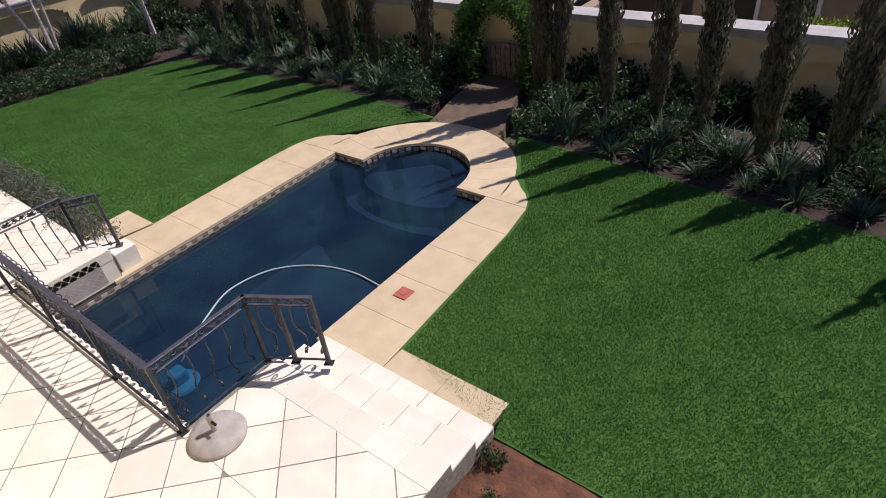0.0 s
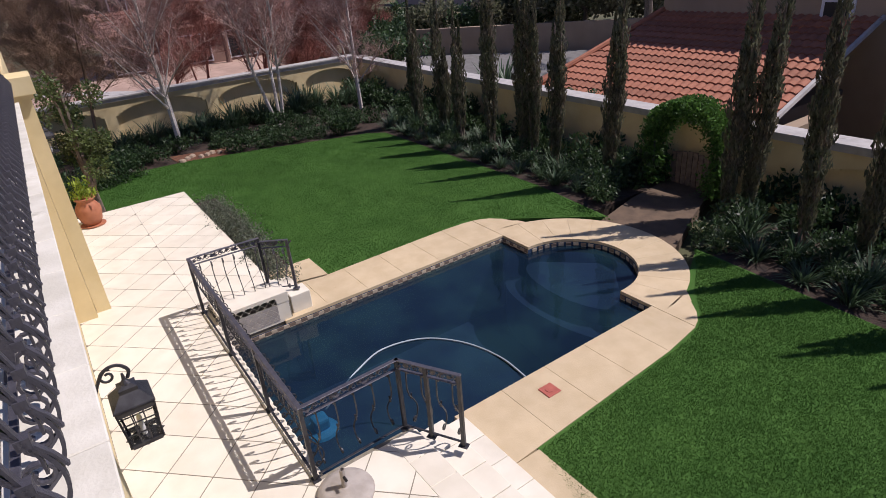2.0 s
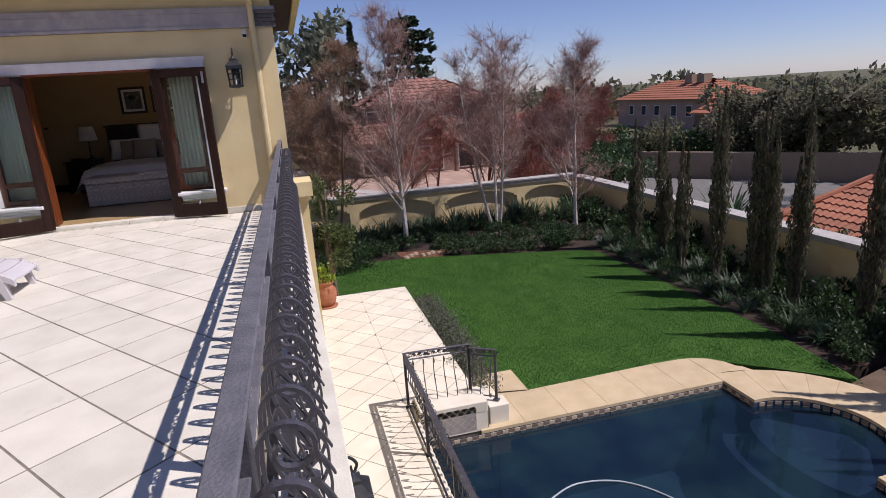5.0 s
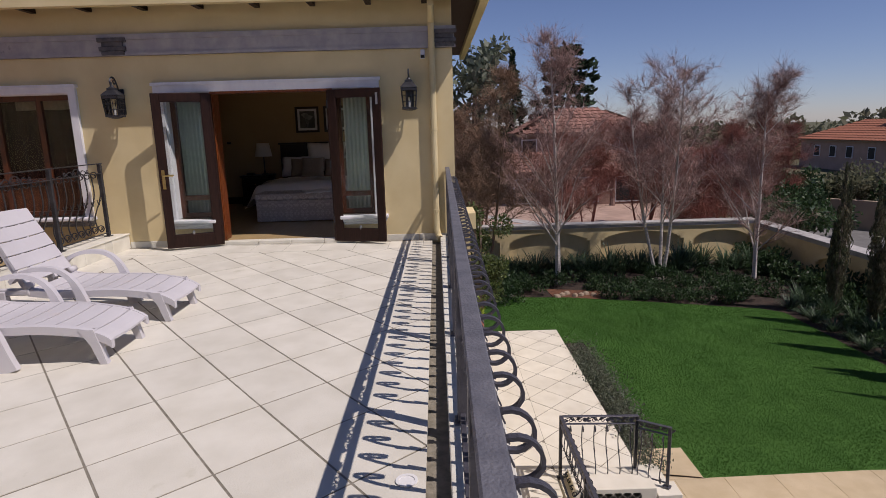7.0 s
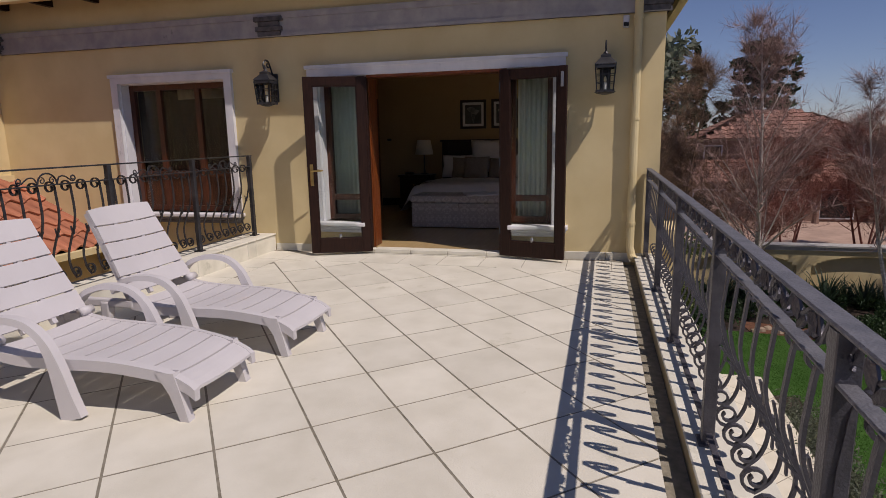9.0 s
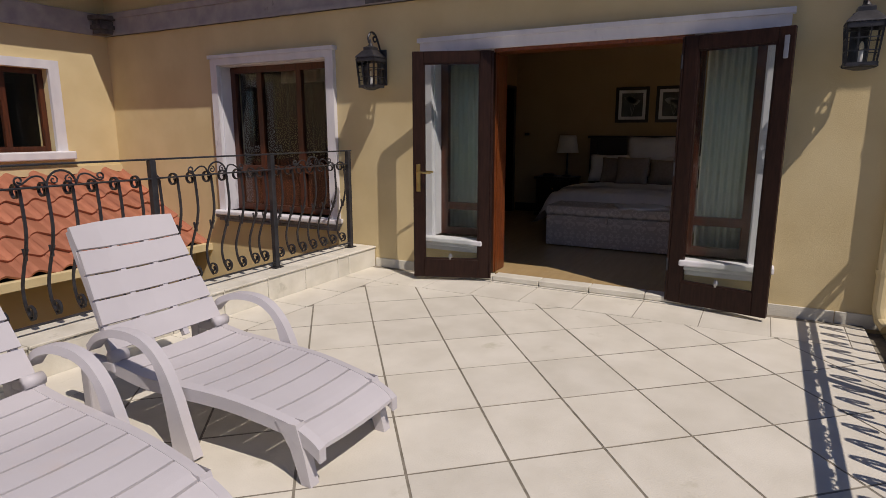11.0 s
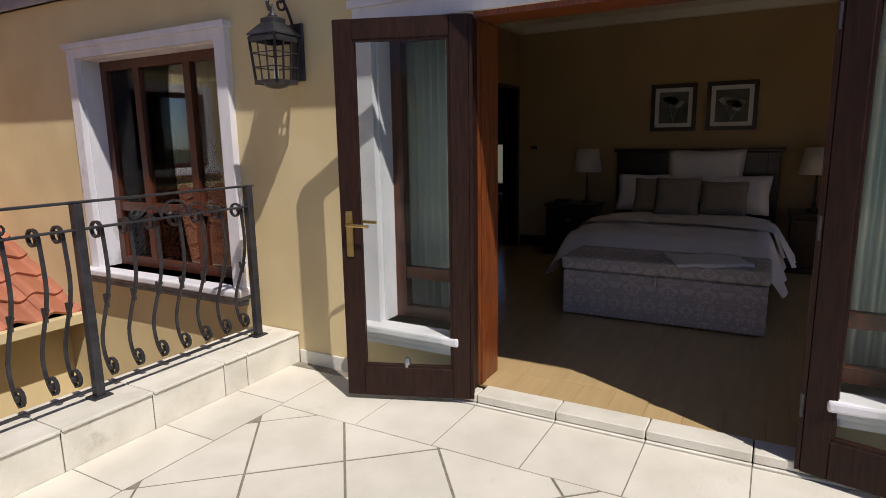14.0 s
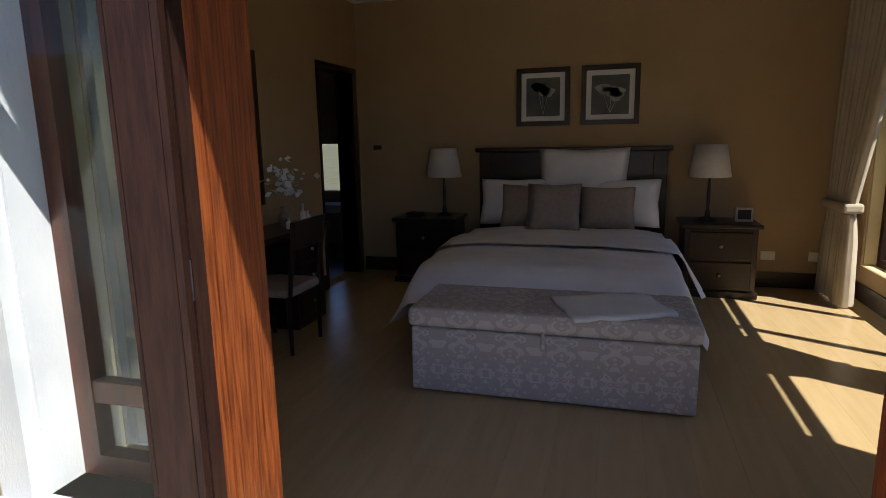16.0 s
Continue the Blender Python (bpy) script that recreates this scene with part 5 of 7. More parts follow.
    # raised back: slats with slots between
    bk = Matrix.Translation((0, 0.0, 0.34)) @ pose(0, 0, 0, 118, 0, 0)
    n = 5
    for k in range(n):
        u0, u1 = 0.03 + 0.127 * k + 0.005, 0.03 + 0.127 * (k + 1) - 0.005
        bm = BM()
        row = []
        for i in range(5):
            u = u0 + (u1 - u0) * i / 4
            wd = W * (1.0 if u < 0.6 else 1.0 - 0.6 * max(0, u - 0.62) ** 1.5)
            row.append([(wd * q, u + (0.02 * (1 - q * q) if k == n - 1 and i == 4 else 0), 0.02 * (1 - q * q)) for q in (-1, -0.97, -0.5, 0, 0.5, 0.97, 1)])
        up = [[bm.verts.new(p) for p in r] for r in row]
        lo_ = [[bm.verts.new((p[0], p[1], p[2] + 0.022)) for p in r] for r in row]
        for i in range(4):
            for j in range(6):
                bm.faces.new((up[i][j], up[i + 1][j], up[i + 1][j + 1], up[i][j + 1]))
                bm.faces.new((lo_[i][j], lo_[i][j + 1], lo_[i + 1][j + 1], lo_[i + 1][j]))
            bm.faces.new((up[i][0], lo_[i][0], lo_[i + 1][0], up[i + 1][0]))
            bm.faces.new((up[i][6], up[i + 1][6], lo_[i + 1][6], lo_[i][6]))
        for j in range(6):
            bm.faces.new((up[0][j], up[0][j + 1], lo_[0][j + 1], lo_[0][j]))
            bm.faces.new((up[4][j + 1], up[4][j], lo_[4][j], lo_[4][j + 1]))
        bmesh.ops.recalc_face_normals(bm, faces=bm.faces[:])
        bm.transform(bk)
        part("back_slat", bm, M_PLASTIC, l)
    for s in (-1, -0.33, 0.33, 1):
        bm = box(BM(), (s * (W - 0.02) - 0.015, 0.0, 0.022), (s * (W - 0.02) + 0.015, 0.65, 0.05))
        bm.transform(bk)
        part("back_rib", bm, M_PLASTIC, l)
    bm = tube(BM(), [(0, -0.20, 0.60), (0, -0.36, 0.30)], 0.012, 8)
    part("prop", bm, M_PLASTIC, l)
    # the seat narrows towards the foot, the back towards its top
    for p in l.children:
        for v in p.data.vertices:
            if p.name.split(".")[0] not in ("armrest", "rear_leg", "pivot"):
                f = min(1, max(0, (v.co.y - 0.25) / 0.8))
                b = min(1, max(0, (v.co.z - 0.40) / 0.4)) if v.co.y < 0.05 else 0
                v.co.x *= 1 - 0.17 * f - 0.12 * b
    return l


LG = lounger()
LG.matrix_basis = pose(-4.03, -3.67, 0, 0, 0, 0.5)
copy_thing(LG, pose(-4.97, -3.63, 0, 0, 0, -0.5))


# ---- things on the lower terrace and the pool ----
um = thing("umbrella_base", "round grey concrete umbrella base with steel tube", "umbrella base")
part("base", lathe(BM(), [(0.27, 0.0), (0.275, 0.02), (0.26, 0.05), (0.18, 0.075), (0.05, 0.085), (0.045, 0.09)], 28, (-2.79, 1.45, T)), M_CONCRETE, um, "", True)
part("tube", lathe(BM(), [(0.026, 0.085), (0.026, 0.30), (0.022, 0.30), (0.022, 0.2)], 14, (-2.79, 1.45, T)), M_CONCRETE, um)
part("knob", tube(BM(), [(-2.77, 1.45, T + 0.22), (-2.71, 1.45, T + 0.22)], 0.014, 8), M_BLACK, um)
dc = thing("drain_cover", "square red cast cover in the pool coping", "cover")
part("plate", rbox((-2.98, 4.06, G + 0.001), (-2.78, 4.26, G + 0.012), 0.006, 1), M_REDCOVER, dc)
part("lid", lathe(BM(), [(0.05, 0.014), (0.05, 0.018), (0.015, 0.019)], 16, (-2.88, 4.16, G)), M_REDCOVER, dc)
ho = thing("pool_hose", "floating pale pool cleaner hose", "hose")
hp = spline([(-3.26, 4.19, G - 0.10), (-3.9, 4.23, G - 0.115), (-4.5, 4.05, G - 0.115), (-4.95, 3.66, G - 0.115), (-5.1, 3.1, G - 0.115), (-4.93, 2.62, G - 0.13), (-4.76, 2.3, G - 0.16), (-4.58, 1.98, G - 0.2)], 8)
part("hose", tube(BM(), hp, 0.013, 7), M_HOSE, ho, "", True)
pc = thing("pool_cleaner", "blue and white pool cleaner under water", "pool cleaner")
part("skirt", lathe(BM(), [(0.22, 0), (0.2, 0.03), (0.12, 0.06)], 18, (-4.52, 1.86, G - 0.42)), M_BLUEPL, pc)
part("body", rbox((-4.62, 1.76, G - 0.37), (-4.42, 1.96, G - 0.20), 0.04), M_BLUEPL, pc)
pot = thing("plant_pot", "terracotta urn with a small leafy plant", "pot")
pp = (-12.35, 0.45, T)
part("urn", lathe(BM(), [(0.13, 0), (0.20, 0.12), (0.24, 0.28), (0.235, 0.40), (0.17, 0.50), (0.15, 0.54), (0.20, 0.58), (0.20, 0.61), (0.16, 0.61), (0.14, 0.55)], 24, pp), M_TERRACOTTA, pot, "", True)
part("saucer", lathe(BM(), [(0.2, 0), (0.24, 0.015), (0.24, 0.03), (0.2, 0.03)], 24, pp), M_TERRACOTTA, pot)
me = leaves(260, lambda g: ((pp[0] + g.normal(0, 0.13), pp[1] + g.normal(0, 0.13), pp[2] + 0.62 + abs(g.normal(0, 0.18))), (0, 0, 0.5)), 0.09, 0.5, 0.5)
me.materials.append(M_LIME)
tagged(new("plant", me), "yellow-green leafy plant", kind="stuff").parent = pot

# paving last of the floors
WB, KB = FX + 0.58, KERB + 0.37
cutting = (-3.66, -3.20, -2.75, -2.30, -1.84, -1.38, -0.92, -0.46)
for y0, y1 in zip((KB,) + cutting, cutting + (-0.335,)):
    part("tile", prism(BM(), [(FX + 0.095, y0 + 0.003), (WB - 0.003, y0 + 0.003), (WB - 0.003, y1 - 0.003), (FX + 0.095, y1 - 0.003)], -0.03, random.uniform(-0.001, 0.001)), M_TILE, slabob)
x = FX + 0.095
for k in range(24):
    x1 = -7.55 + 0.482 * k
    part("tile", prism(BM(), [(x + 0.003, KERB + 0.004), (x1 - 0.003, KERB + 0.004), (x1 - 0.003, KB - 0.003), (x + 0.003, KB - 0.003)], -0.03, random.uniform(-0.001, 0.001)), M_TILE, slabob)
    x = x1
paving(slabob, "tile", (WB + 0.003, KB + 0.003, END - 0.02, -0.335), (0.507, 0.442), 38.6, (-6.82, -3.168), -0.03, 0.0, M_TILE, 0.006, 3.2)
paving(terrace, "tile", (-12.99, -0.245, 2.55, 1.25), 0.5, 45, (-3.1, 1.2), T - 0.032, T, M_TERR, 0.006)
for x0, x1, y0, y1 in ((-12.99, -7.16, 1.255, 2.41), (-3.08, -0.81, 1.255, 2.39)):
    paving(terrace, "tile", (x0, y0, x1, y1), 0.5, 45, (-3.1, 1.2), T - 0.032, T, M_TERR, 0.006)
for k in range(9):
    part("tile", rbox((-7.09 + 0.44 * k, 1.255, T - 0.03), (-6.655 + 0.44 * k, 1.37, T + 0.004), 0.005, 1), M_TERR, terrace)
part("tile", rbox((-7.10, 1.38, T - 0.03), (-6.60, 2.41, -2.99), 0.008, 1), M_TERR, terrace)


# ---- garden walls ----
def arch_wall(name, label, axis, face, back, u0, u1, z0, z1, arches, capz, material=M_YELLOW):
    """A wall with shallow arched niches on its face; the niches are steps of 0.1 m under a flat arch."""
    bm = BM()
    d = 0.16 if face > back else -0.16
    holes = []
    for a, b, spring, rise in arches:
        n = 24
        for k in range(n):
            q = (k + 0.5) / n * 2 - 1
            holes.append((a + (b - a) * k / n, a + (b - a) * (k + 1) / n, z0 - 1, spring + rise * math.sqrt(max(0, 1 - q * q))))
    us = sorted({u0, u1, *[h[i] for h in holes for i in (0, 1)]})
    for a, b in zip(us, us[1:]):
        h = [x for x in holes if x[0] < (a + b) / 2 < x[1]]
        lo = h[0][3] if h else z0
        p, q = (face - d, a, lo), (face, b, z1)
        if axis == "y":
            p, q = (a, face - d, lo), (b, face, z1)
        box(bm, tuple(map(min, p, q)), tuple(map(max, p, q)))
    p, q = (back, u0, z0), (face - d, u1, z1)
    if axis == "y":
        p, q = (u0, back, z0), (u1, face - d, z1)
    box(bm, tuple(map(min, p, q)), tuple(map(max, p, q)))
    bmesh.ops.remove_doubles(bm, verts=bm.verts[:], dist=1e-4)
    setting(name, bm, material, label, "wall")
    c = BM()
    for a, b, z in capz:
        lo, hi = min(face, back) - 0.05, max(face, back) + 0.05
        if axis == "x":
            box(c, (lo, a, z), (hi, b, z + 0.1))
            box(c, (lo - 0.03, a, z + 0.102), (hi + 0.03, b, z + 0.15))
        else:
            box(c, (a, lo, z), (b, hi, z + 0.1))
            box(c, (a, lo - 0.03, z + 0.102), (b, hi + 0.03, z + 0.15))
    setting("wall_cap", c, M_CAP, "grey moulded cap of the garden wall", "cap")


arch_wall("wall_far_garden", "yellow plastered garden wall with arched niches", "x", -20.9, -21.25, -3.0, 11.25, -3.7, -2.14,
          [(-0.75, 1.95, -2.72, 0.42), (2.3, 5.2, -2.72, 0.42), (5.6, 8.6, -2.72, 0.42), (8.95, 11.0, -2.72, 0.38)], [(-3.0, 5.4, -2.14), (5.4, 11.2, -2.14)])
arch_wall("wall_side_garden", "yellow plastered garden wall beside the cypresses", "y", 11.25, 11.6, -21.25, 9.0, -3.7, -2.25,
          [(-20.5 + 3.0 * k, -17.9 + 3.0 * k, -2.9, 0.4) for k in range(4)] + [(-3.6 + 3.0 * k, -1.0 + 3.0 * k, -2.9, 0.4) for k in range(4)], [(-21.25, 9.0, -2.25)])
gp = thing("garden_gate", "brown slatted wooden garden gate", "gate")
for k in range(8):
    part("board", rbox((-6.16 + 0.125 * k, 10.92, G - 0.02), (-6.05 + 0.125 * k, 10.95, -2.72 - 0.02 * abs(k - 3.5)), 0.006, 1), M_CYPWOOD, gp)
for z in (-3.25, -2.9):
    part("crossbar", rbox((-6.18, 10.95, z), (-5.14, 10.98, z + 0.07), 0.006, 1), M_CYPWOOD, gp)


# ---- plants ----
def leaf_thing(name, label, category, me, material, m=None, group="", parent=None):
    if not me.materials:
        me.materials.append(material)
    ob = new(name, me)
    ob.parent = parent
    if m:
        ob.matrix_basis = m
    return ob


def cypress_parts(h, seed):
    rng = np.random.RandomState(seed)
    stems = BM()
    st = []
    for k in range(4):
        a = rng.uniform(0, 6.28)
        b = (0.05 * math.cos(a), 0.05 * math.sin(a))
        t = (0.13 * math.cos(a) + rng.normal(0, 0.03), 0.13 * math.sin(a) + rng.normal(0, 0.03))
        hh = h * (1.0 if k == 0 else rng.uniform(0.6, 0.92))
        mid = ((b[0] + t[0]) * 0.62, (b[1] + t[1]) * 0.62)
        tp = (t[0] * (0.2 if k == 0 else 0.9), t[1] * (0.2 if k == 0 else 0.9))
        pts = [(b[0], b[1], 0), (mid[0], mid[1], hh * 0.4), (tp[0], tp[1], hh)]
        st.append(pts)
        tube(stems, spline(pts, 4), [0.04 * (1 - 0.1 * i) for i in range(9)], 6)

    def place(g):
        p = st[g.randint(4)]
        q = g.uniform(0.10, 1.0)
        i = 0 if q < 0.4 else 1
        f = q / 0.4 if i == 0 else (q - 0.4) / 0.6
        a, b = np.array(p[i]), np.array(p[i + 1])
        c = a + (b - a) * f
        r = (0.138 if q < 0.62 else 0.138 * (1.02 - q) / 0.40) * (0.3 + 0.7 * min(1, q / 0.5)) * (0.75 + 0.5 * math.sin(q * 23 + seed) ** 2)
        an = g.uniform(0, 6.28)
        rr = r * math.sqrt(g.uniform(0.1, 1))
        return (c[0] + rr * math.cos(an), c[1] + rr * math.sin(an), c[2]), (0.35 * math.cos(an), 0.35 * math.sin(an), 1.6)
    me = leaves(7000, place, 0.11, 0.26, 0.9, rng)
    return stems, me


CYP = []
for k, hh in enumerate((3.9, 4.5, 5.0)):
    t = tagged(new("cypress"), "narrow columnar cypress in the bed by the garden wall", "cypress", "cypresses along the garden wall")
    stems, me = cypress_parts(hh, 11 + k)
    part("trunk", stems, M_CYPWOOD, t)
    tagged(leaf_thing("crown", "", "", me, M_CYP, parent=t), kind="stuff")
    CYP.append((t, hh))
spots = [(-14.56, 9.95, 3.9), (-13.19, 9.95, 4.0), (-12.37, 9.95, 3.6), (-11.01, 9.95, 4.7), (-9.74, 9.95, 4.4), (-9.5, 10.1, 4.2), (-8.65, 9.95, 4.8), (-7.05, 9.95, 5.2),
         (-4.3, 9.95, 5.0), (-4.02, 10.15, 5.0), (-2.75, 9.7, 4.9), (-1.93, 9.7, 4.8), (-1.1, 9.55, 4.8), (-0.07, 9.25, 4.1), (0.79, 9.4, 3.9), (1.7, 9.2, 3.7), (2.8, 9.0, 4.9), (3.6, 9.0, 5.0)]
used = set()
for k, (x, y, h) in enumerate(spots):
    i = min(range(3), key=lambda j: abs(CYP[j][1] - h))
    src, hh = CYP[i]
    m = pose(x, y, G - 0.04, random.uniform(-1.5, 1.5), random.uniform(-1.5, 1.5), random.uniform(0, 360)) @ Matrix.Scale(h / hh, 4)
    if i not in used:
        used.add(i)
        src.matrix_basis = m
    else:
        c = copy_thing(src, pose(0, 0, 0))
        c.matrix_basis = m


def strap_mesh(seed, n=110, L=0.5):
    rng = np.random.RandomState(seed)
    V, F = [], []
    for k in range(n):
        a = rng.uniform(0, 6.28)
        r0 = abs(rng.normal(0, 0.07))
        l = L * rng.uniform(0.6, 1.2)
        el = rng.uniform(0.7, 1.45)
        w = rng.uniform(0.008, 0.015)
        d = (math.cos(a), math.sin(a))
        base = (r0 * d[0], r0 * d[1], 0)
        pts = []
        for q in (0, 0.4, 0.75, 1.0):
            out = l * math.cos(el) * q + 0.25 * l * q * q
            z = l * math.sin(el) * q - 0.45 * l * q ** 3 * math.cos(el)
            pts.append((base[0] + d[0] * out, base[1] + d[1] * out, z))
        i = len(V)
        for j, p in enumerate(pts):
            ww = w * (1, 1, 0.7, 0.1)[j]
            V += [(p[0] - d[1] * ww, p[1] + d[0] * ww, p[2]), (p[0] + d[1] * ww, p[1] - d[0] * ww, p[2])]
        for j in range(3):
            F.append((i + 2 * j, i + 2 * j + 1, i + 2 * j + 3, i + 2 * j + 2))
    me = bpy.data.meshes.new("strap_clump")
    me.from_pydata(V, [], F)
    me.materials.append(M_STRAP)
    return me


STRAPS = [strap_mesh(s) for s in (1, 2, 3)]
SHRUBS = []
for s in (1, 2, 3):
    lump = [(np.random.RandomState(s * 7 + j).normal(0, 0.22, 3) * (1, 1, 0.6) + (0, 0, 0.35)) for j in range(7)]

    def place(g, lump=lump):
        c = lump[g.randint(7)]
        d = g.normal(0, 1, 3)
        d /= np.linalg.norm(d)
        p = c + d * 0.24 * g.uniform(0.5, 1)
        return (p[0], p[1], max(0.03, p[2])), d
    me = leaves(620, place, 0.10, 0.45, 0.3, np.random.RandomState(s))
    me.materials.append(M_LEAF)
    SHRUBS.append(me)


def scatter(meshes, name, label, category, group, spots, lo, hi, zs=1.0):
    for x, y in spots:
        k = random.uniform(lo, hi)
        ob = tagged(new(name, random.choice(meshes)), label, category, group)
        ob.matrix_basis = pose(x, y, G - 0.05, 0, 0, random.uniform(0, 360)) @ Matrix.Diagonal((k, k, k * zs * random.uniform(0.85, 1.2), 1))


J = lambda a: random.uniform(-a, a)
edge = lambda x: 8.8 if x < -6 else 8.55 - (x + 3.6) * 0.105
front = [(x + J(0.1), edge(x) + 0.32 + J(0.08)) for x in [-15.2 + 0.62 * k for k in range(15)] + [-3.75 + 0.72 * k for k in range(11)]]
scatter(STRAPS, "agapanthus_clump", "green strap-leaved agapanthus clump at the lawn edge", "plant", "agapanthus clumps", front, 0.65, 0.9)
mid = [(x + J(0.2), edge(x) + 0.95 + J(0.2)) for x in [-16.0 + 0.6 * k for k in range(16)] + [-3.4 + 0.6 * k for k in range(14)]]
scatter(STRAPS, "agapanthus_clump", "tall green strap-leaved clump among the cypresses", "plant", "agapanthus clumps", mid, 0.9, 1.2)
backs = [(x + J(0.2), 10.75 + J(0.2)) for x in [-20.3 + 0.62 * k for k in range(23)] + [-3.6 + 0.62 * k for k in range(14)]]
scatter(SHRUBS, "shrub", "dense dark green shrub against the garden wall", "shrub", "garden shrubs", backs, 0.9, 1.3)
mids = [(x + J(0.2), edge(x) + 1.4 + J(0.25)) for x in [-16.5 + 0.75 * k for k in range(13)] + [-3.2 + 0.8 * k for k in range(9)]]
scatter(SHRUBS, "shrub", "dark green shrub between the cypress trunks", "shrub", "garden shrubs", mids, 0.7, 1.0)
far = [(-17.5 + J(0.25) - (0.25 if y > 3 else 0), y) for y in [2.6 + 0.55 * k for k in range(12)]] + [(-19.0 + J(0.4), y) for y in [-0.5 + 0.7 * k for k in range(16)]] + [(-16.6 - J(0.3), 8.9 + J(0.5)) for k in range(4)]
far += [(-17.25 + 0.27 * max(0, y - 2.4) + J(0.15), y) for y in [0.9, 1.5, 2.0] + [4.3 + 0.36 * k for k in range(12)]]
far += [(-18.0 + 0.2 * max(0, y - 2.4) + J(0.2), y) for y in [1.0 + 0.5 * k for k in range(16)]]
far = [p for p in far if not (3.1 < p[1] < 4.4 and p[0] > -17.9)]
setting("soil_patch", prism(BM(), [(-17.7, 3.0), (-16.75, 3.1), (-16.45, 4.4), (-17.3, 4.6)], -3.7, G - 0.015), M_SOIL, "bare red soil patch in the far bed", "bed")
for k in range(7):
    st = lathe(BM(), [(0.02, -0.03), (0.10, 0.0), (0.08, 0.06), (0.03, 0.085)], 7)
    for v in st.verts:
        v.co += Vector((noise.noise(v.co * 9 + Vector((k, 0, 0))), noise.noise(v.co * 9 + Vector((0, k, 0))), 0)) * 0.04
    st.transform(pose(-16.8 - 0.11 * (k % 3) + J(0.08), 3.2 + 0.18 * k, G - 0.01, 0, 0, 50 * k))
    tagged(part("garden_stone", st, M_TAN), "small grey stone edging the red soil", "stone", "garden stones")
scatter(SHRUBS, "shrub", "low dark green shrub in the far bed", "shrub", "garden shrubs", far, 0.6, 0.9)
gaps = [(x + J(0.15), edge(x) + 0.62 + J(0.1)) for x in [-3.5 + 0.5 * k for k in range(15)] + [-14.8 + 0.6 * k for k in range(14)]]
scatter(SHRUBS, "shrub", "low dark green shrub between the strap-leaved clumps", "shrub", "garden shrubs", gaps, 0.45, 0.65)
farst = [(-20.0 + J(0.5), y + J(0.15)) for y in [-1.0 + 0.42 * k for k in range(29)]]
scatter(STRAPS, "grass_clump", "tall dark green grass clump below the garden wall", "plant", "tall grass clumps", farst, 1.35, 1.75)
pathside = [(-6.5, 8.95), (-6.6, 9.5), (-6.8, 10.2), (-3.75, 8.9), (-3.7, 9.5), (-3.9, 10.3), (-4.2, 10.8), (-7.1, 10.6)]
scatter(SHRUBS, "shrub", "dark green shrub beside the garden path", "shrub", "garden shrubs", pathside, 0.75, 1.0)
hedge = [(-16.3 + J(0.2) , 0.1 + 0.45 * k + J(0.1)) for k in range(5)] + [(-15.0 + J(0.2), 0.3 + J(0.2)) for k in range(2)]
scatter(SHRUBS, "shrub", "clipped low green hedge shrub", "shrub", "garden shrubs", hedge, 0.7, 0.9)
greys = [(-12.0 + 0.42 * k + J(0.08), 2.68 + J(0.08)) for k in range(11)]
GREY = []
for s in (4, 5):
    me = leaves(1100, lambda g: ((0.42 * math.tanh(g.normal(0, 0.5)), 0.32 * math.tanh(g.normal(0, 0.5)), abs(g.normal(0.2, 0.12))), g.normal(0, 1, 3)), 0.05, 0.35, 0.5, np.random.RandomState(s))
    me.materials.append(M_GREYLEAF)
    GREY.append(me)
for x, y in greys:
    ob = tagged(new("lavender_bush", random.choice(GREY)), "grey-green flowering bush along the terrace edge", "bush", "terrace edge bushes")
    ob.matrix_basis = pose(x, y, G - 0.04, 0, 0, random.uniform(0, 360)) @ Matrix.Scale(random.uniform(0.9, 1.2), 4)
for x, y, k in ((-0.72, 2.8, 0.32), (-0.45, 2.45, 0.28), (-0.1, 2.25, 0.25), (0.35, 2.4, 0.3)):
    ob = tagged(new("seedling", SHRUBS[0]), "small green weed in the red soil bed", "weed", "soil bed weeds")
    ob.matrix_basis = pose(x, y, G - 0.06, 0, 0, 40 * k) @ Matrix.Scale(k, 4)
setting("terrace_border", box(BM(), (-13.0, 2.43, -3.7), (-8.32, 3.05, G - 0.03)), M_BEDSOIL, "dark soil strip along the terrace edge", "bed")
# creeper arch over the gate
arc_ = thing("creeper_arch", "green creeper grown over a garden gate arch", "arch")


def place(g):
    a = g.uniform(-0.75, math.pi + 0.75)
    r = min(0.94, max(0.47, 0.80 + g.normal(0, 0.13)))
    y = min(0.36, max(-0.36, g.normal(0, 0.2)))
    if a < 0 or a > math.pi:
        z = -3.42 + g.uniform(0, 0.95)
        x = (1 if a < 0 else -1) * (r - 0.08 * (z < -2.9))
    else:
        x, z = r * math.cos(a), -2.48 + 0.95 * r * math.sin(a)
    return (-5.66 + x, 10.7 + y, z), (x, -0.5, 0.6)


tagged(leaf_thing("foliage", "", "", leaves(15000, place, 0.075, 0.55, 0.2, np.random.RandomState(9)), M_TOPIARY, parent=arc_), kind="stuff")
bm = BM()
for y in (10.6, 10.9):
    tube(bm, [(-5.66 + 0.72 * math.cos(a), y, -2.45 + 0.66 * math.sin(a)) for a in [math.pi * k / 12 for k in range(13)]], 0.02, 5)
    for s in (-1, 1):
        tube(bm, [(-5.66 + 0.72 * s, y, G - 0.05), (-5.66 + 0.72 * s, y, -2.45)], 0.02, 5)
part("arch_frame", bm, M_IRON, arc_)


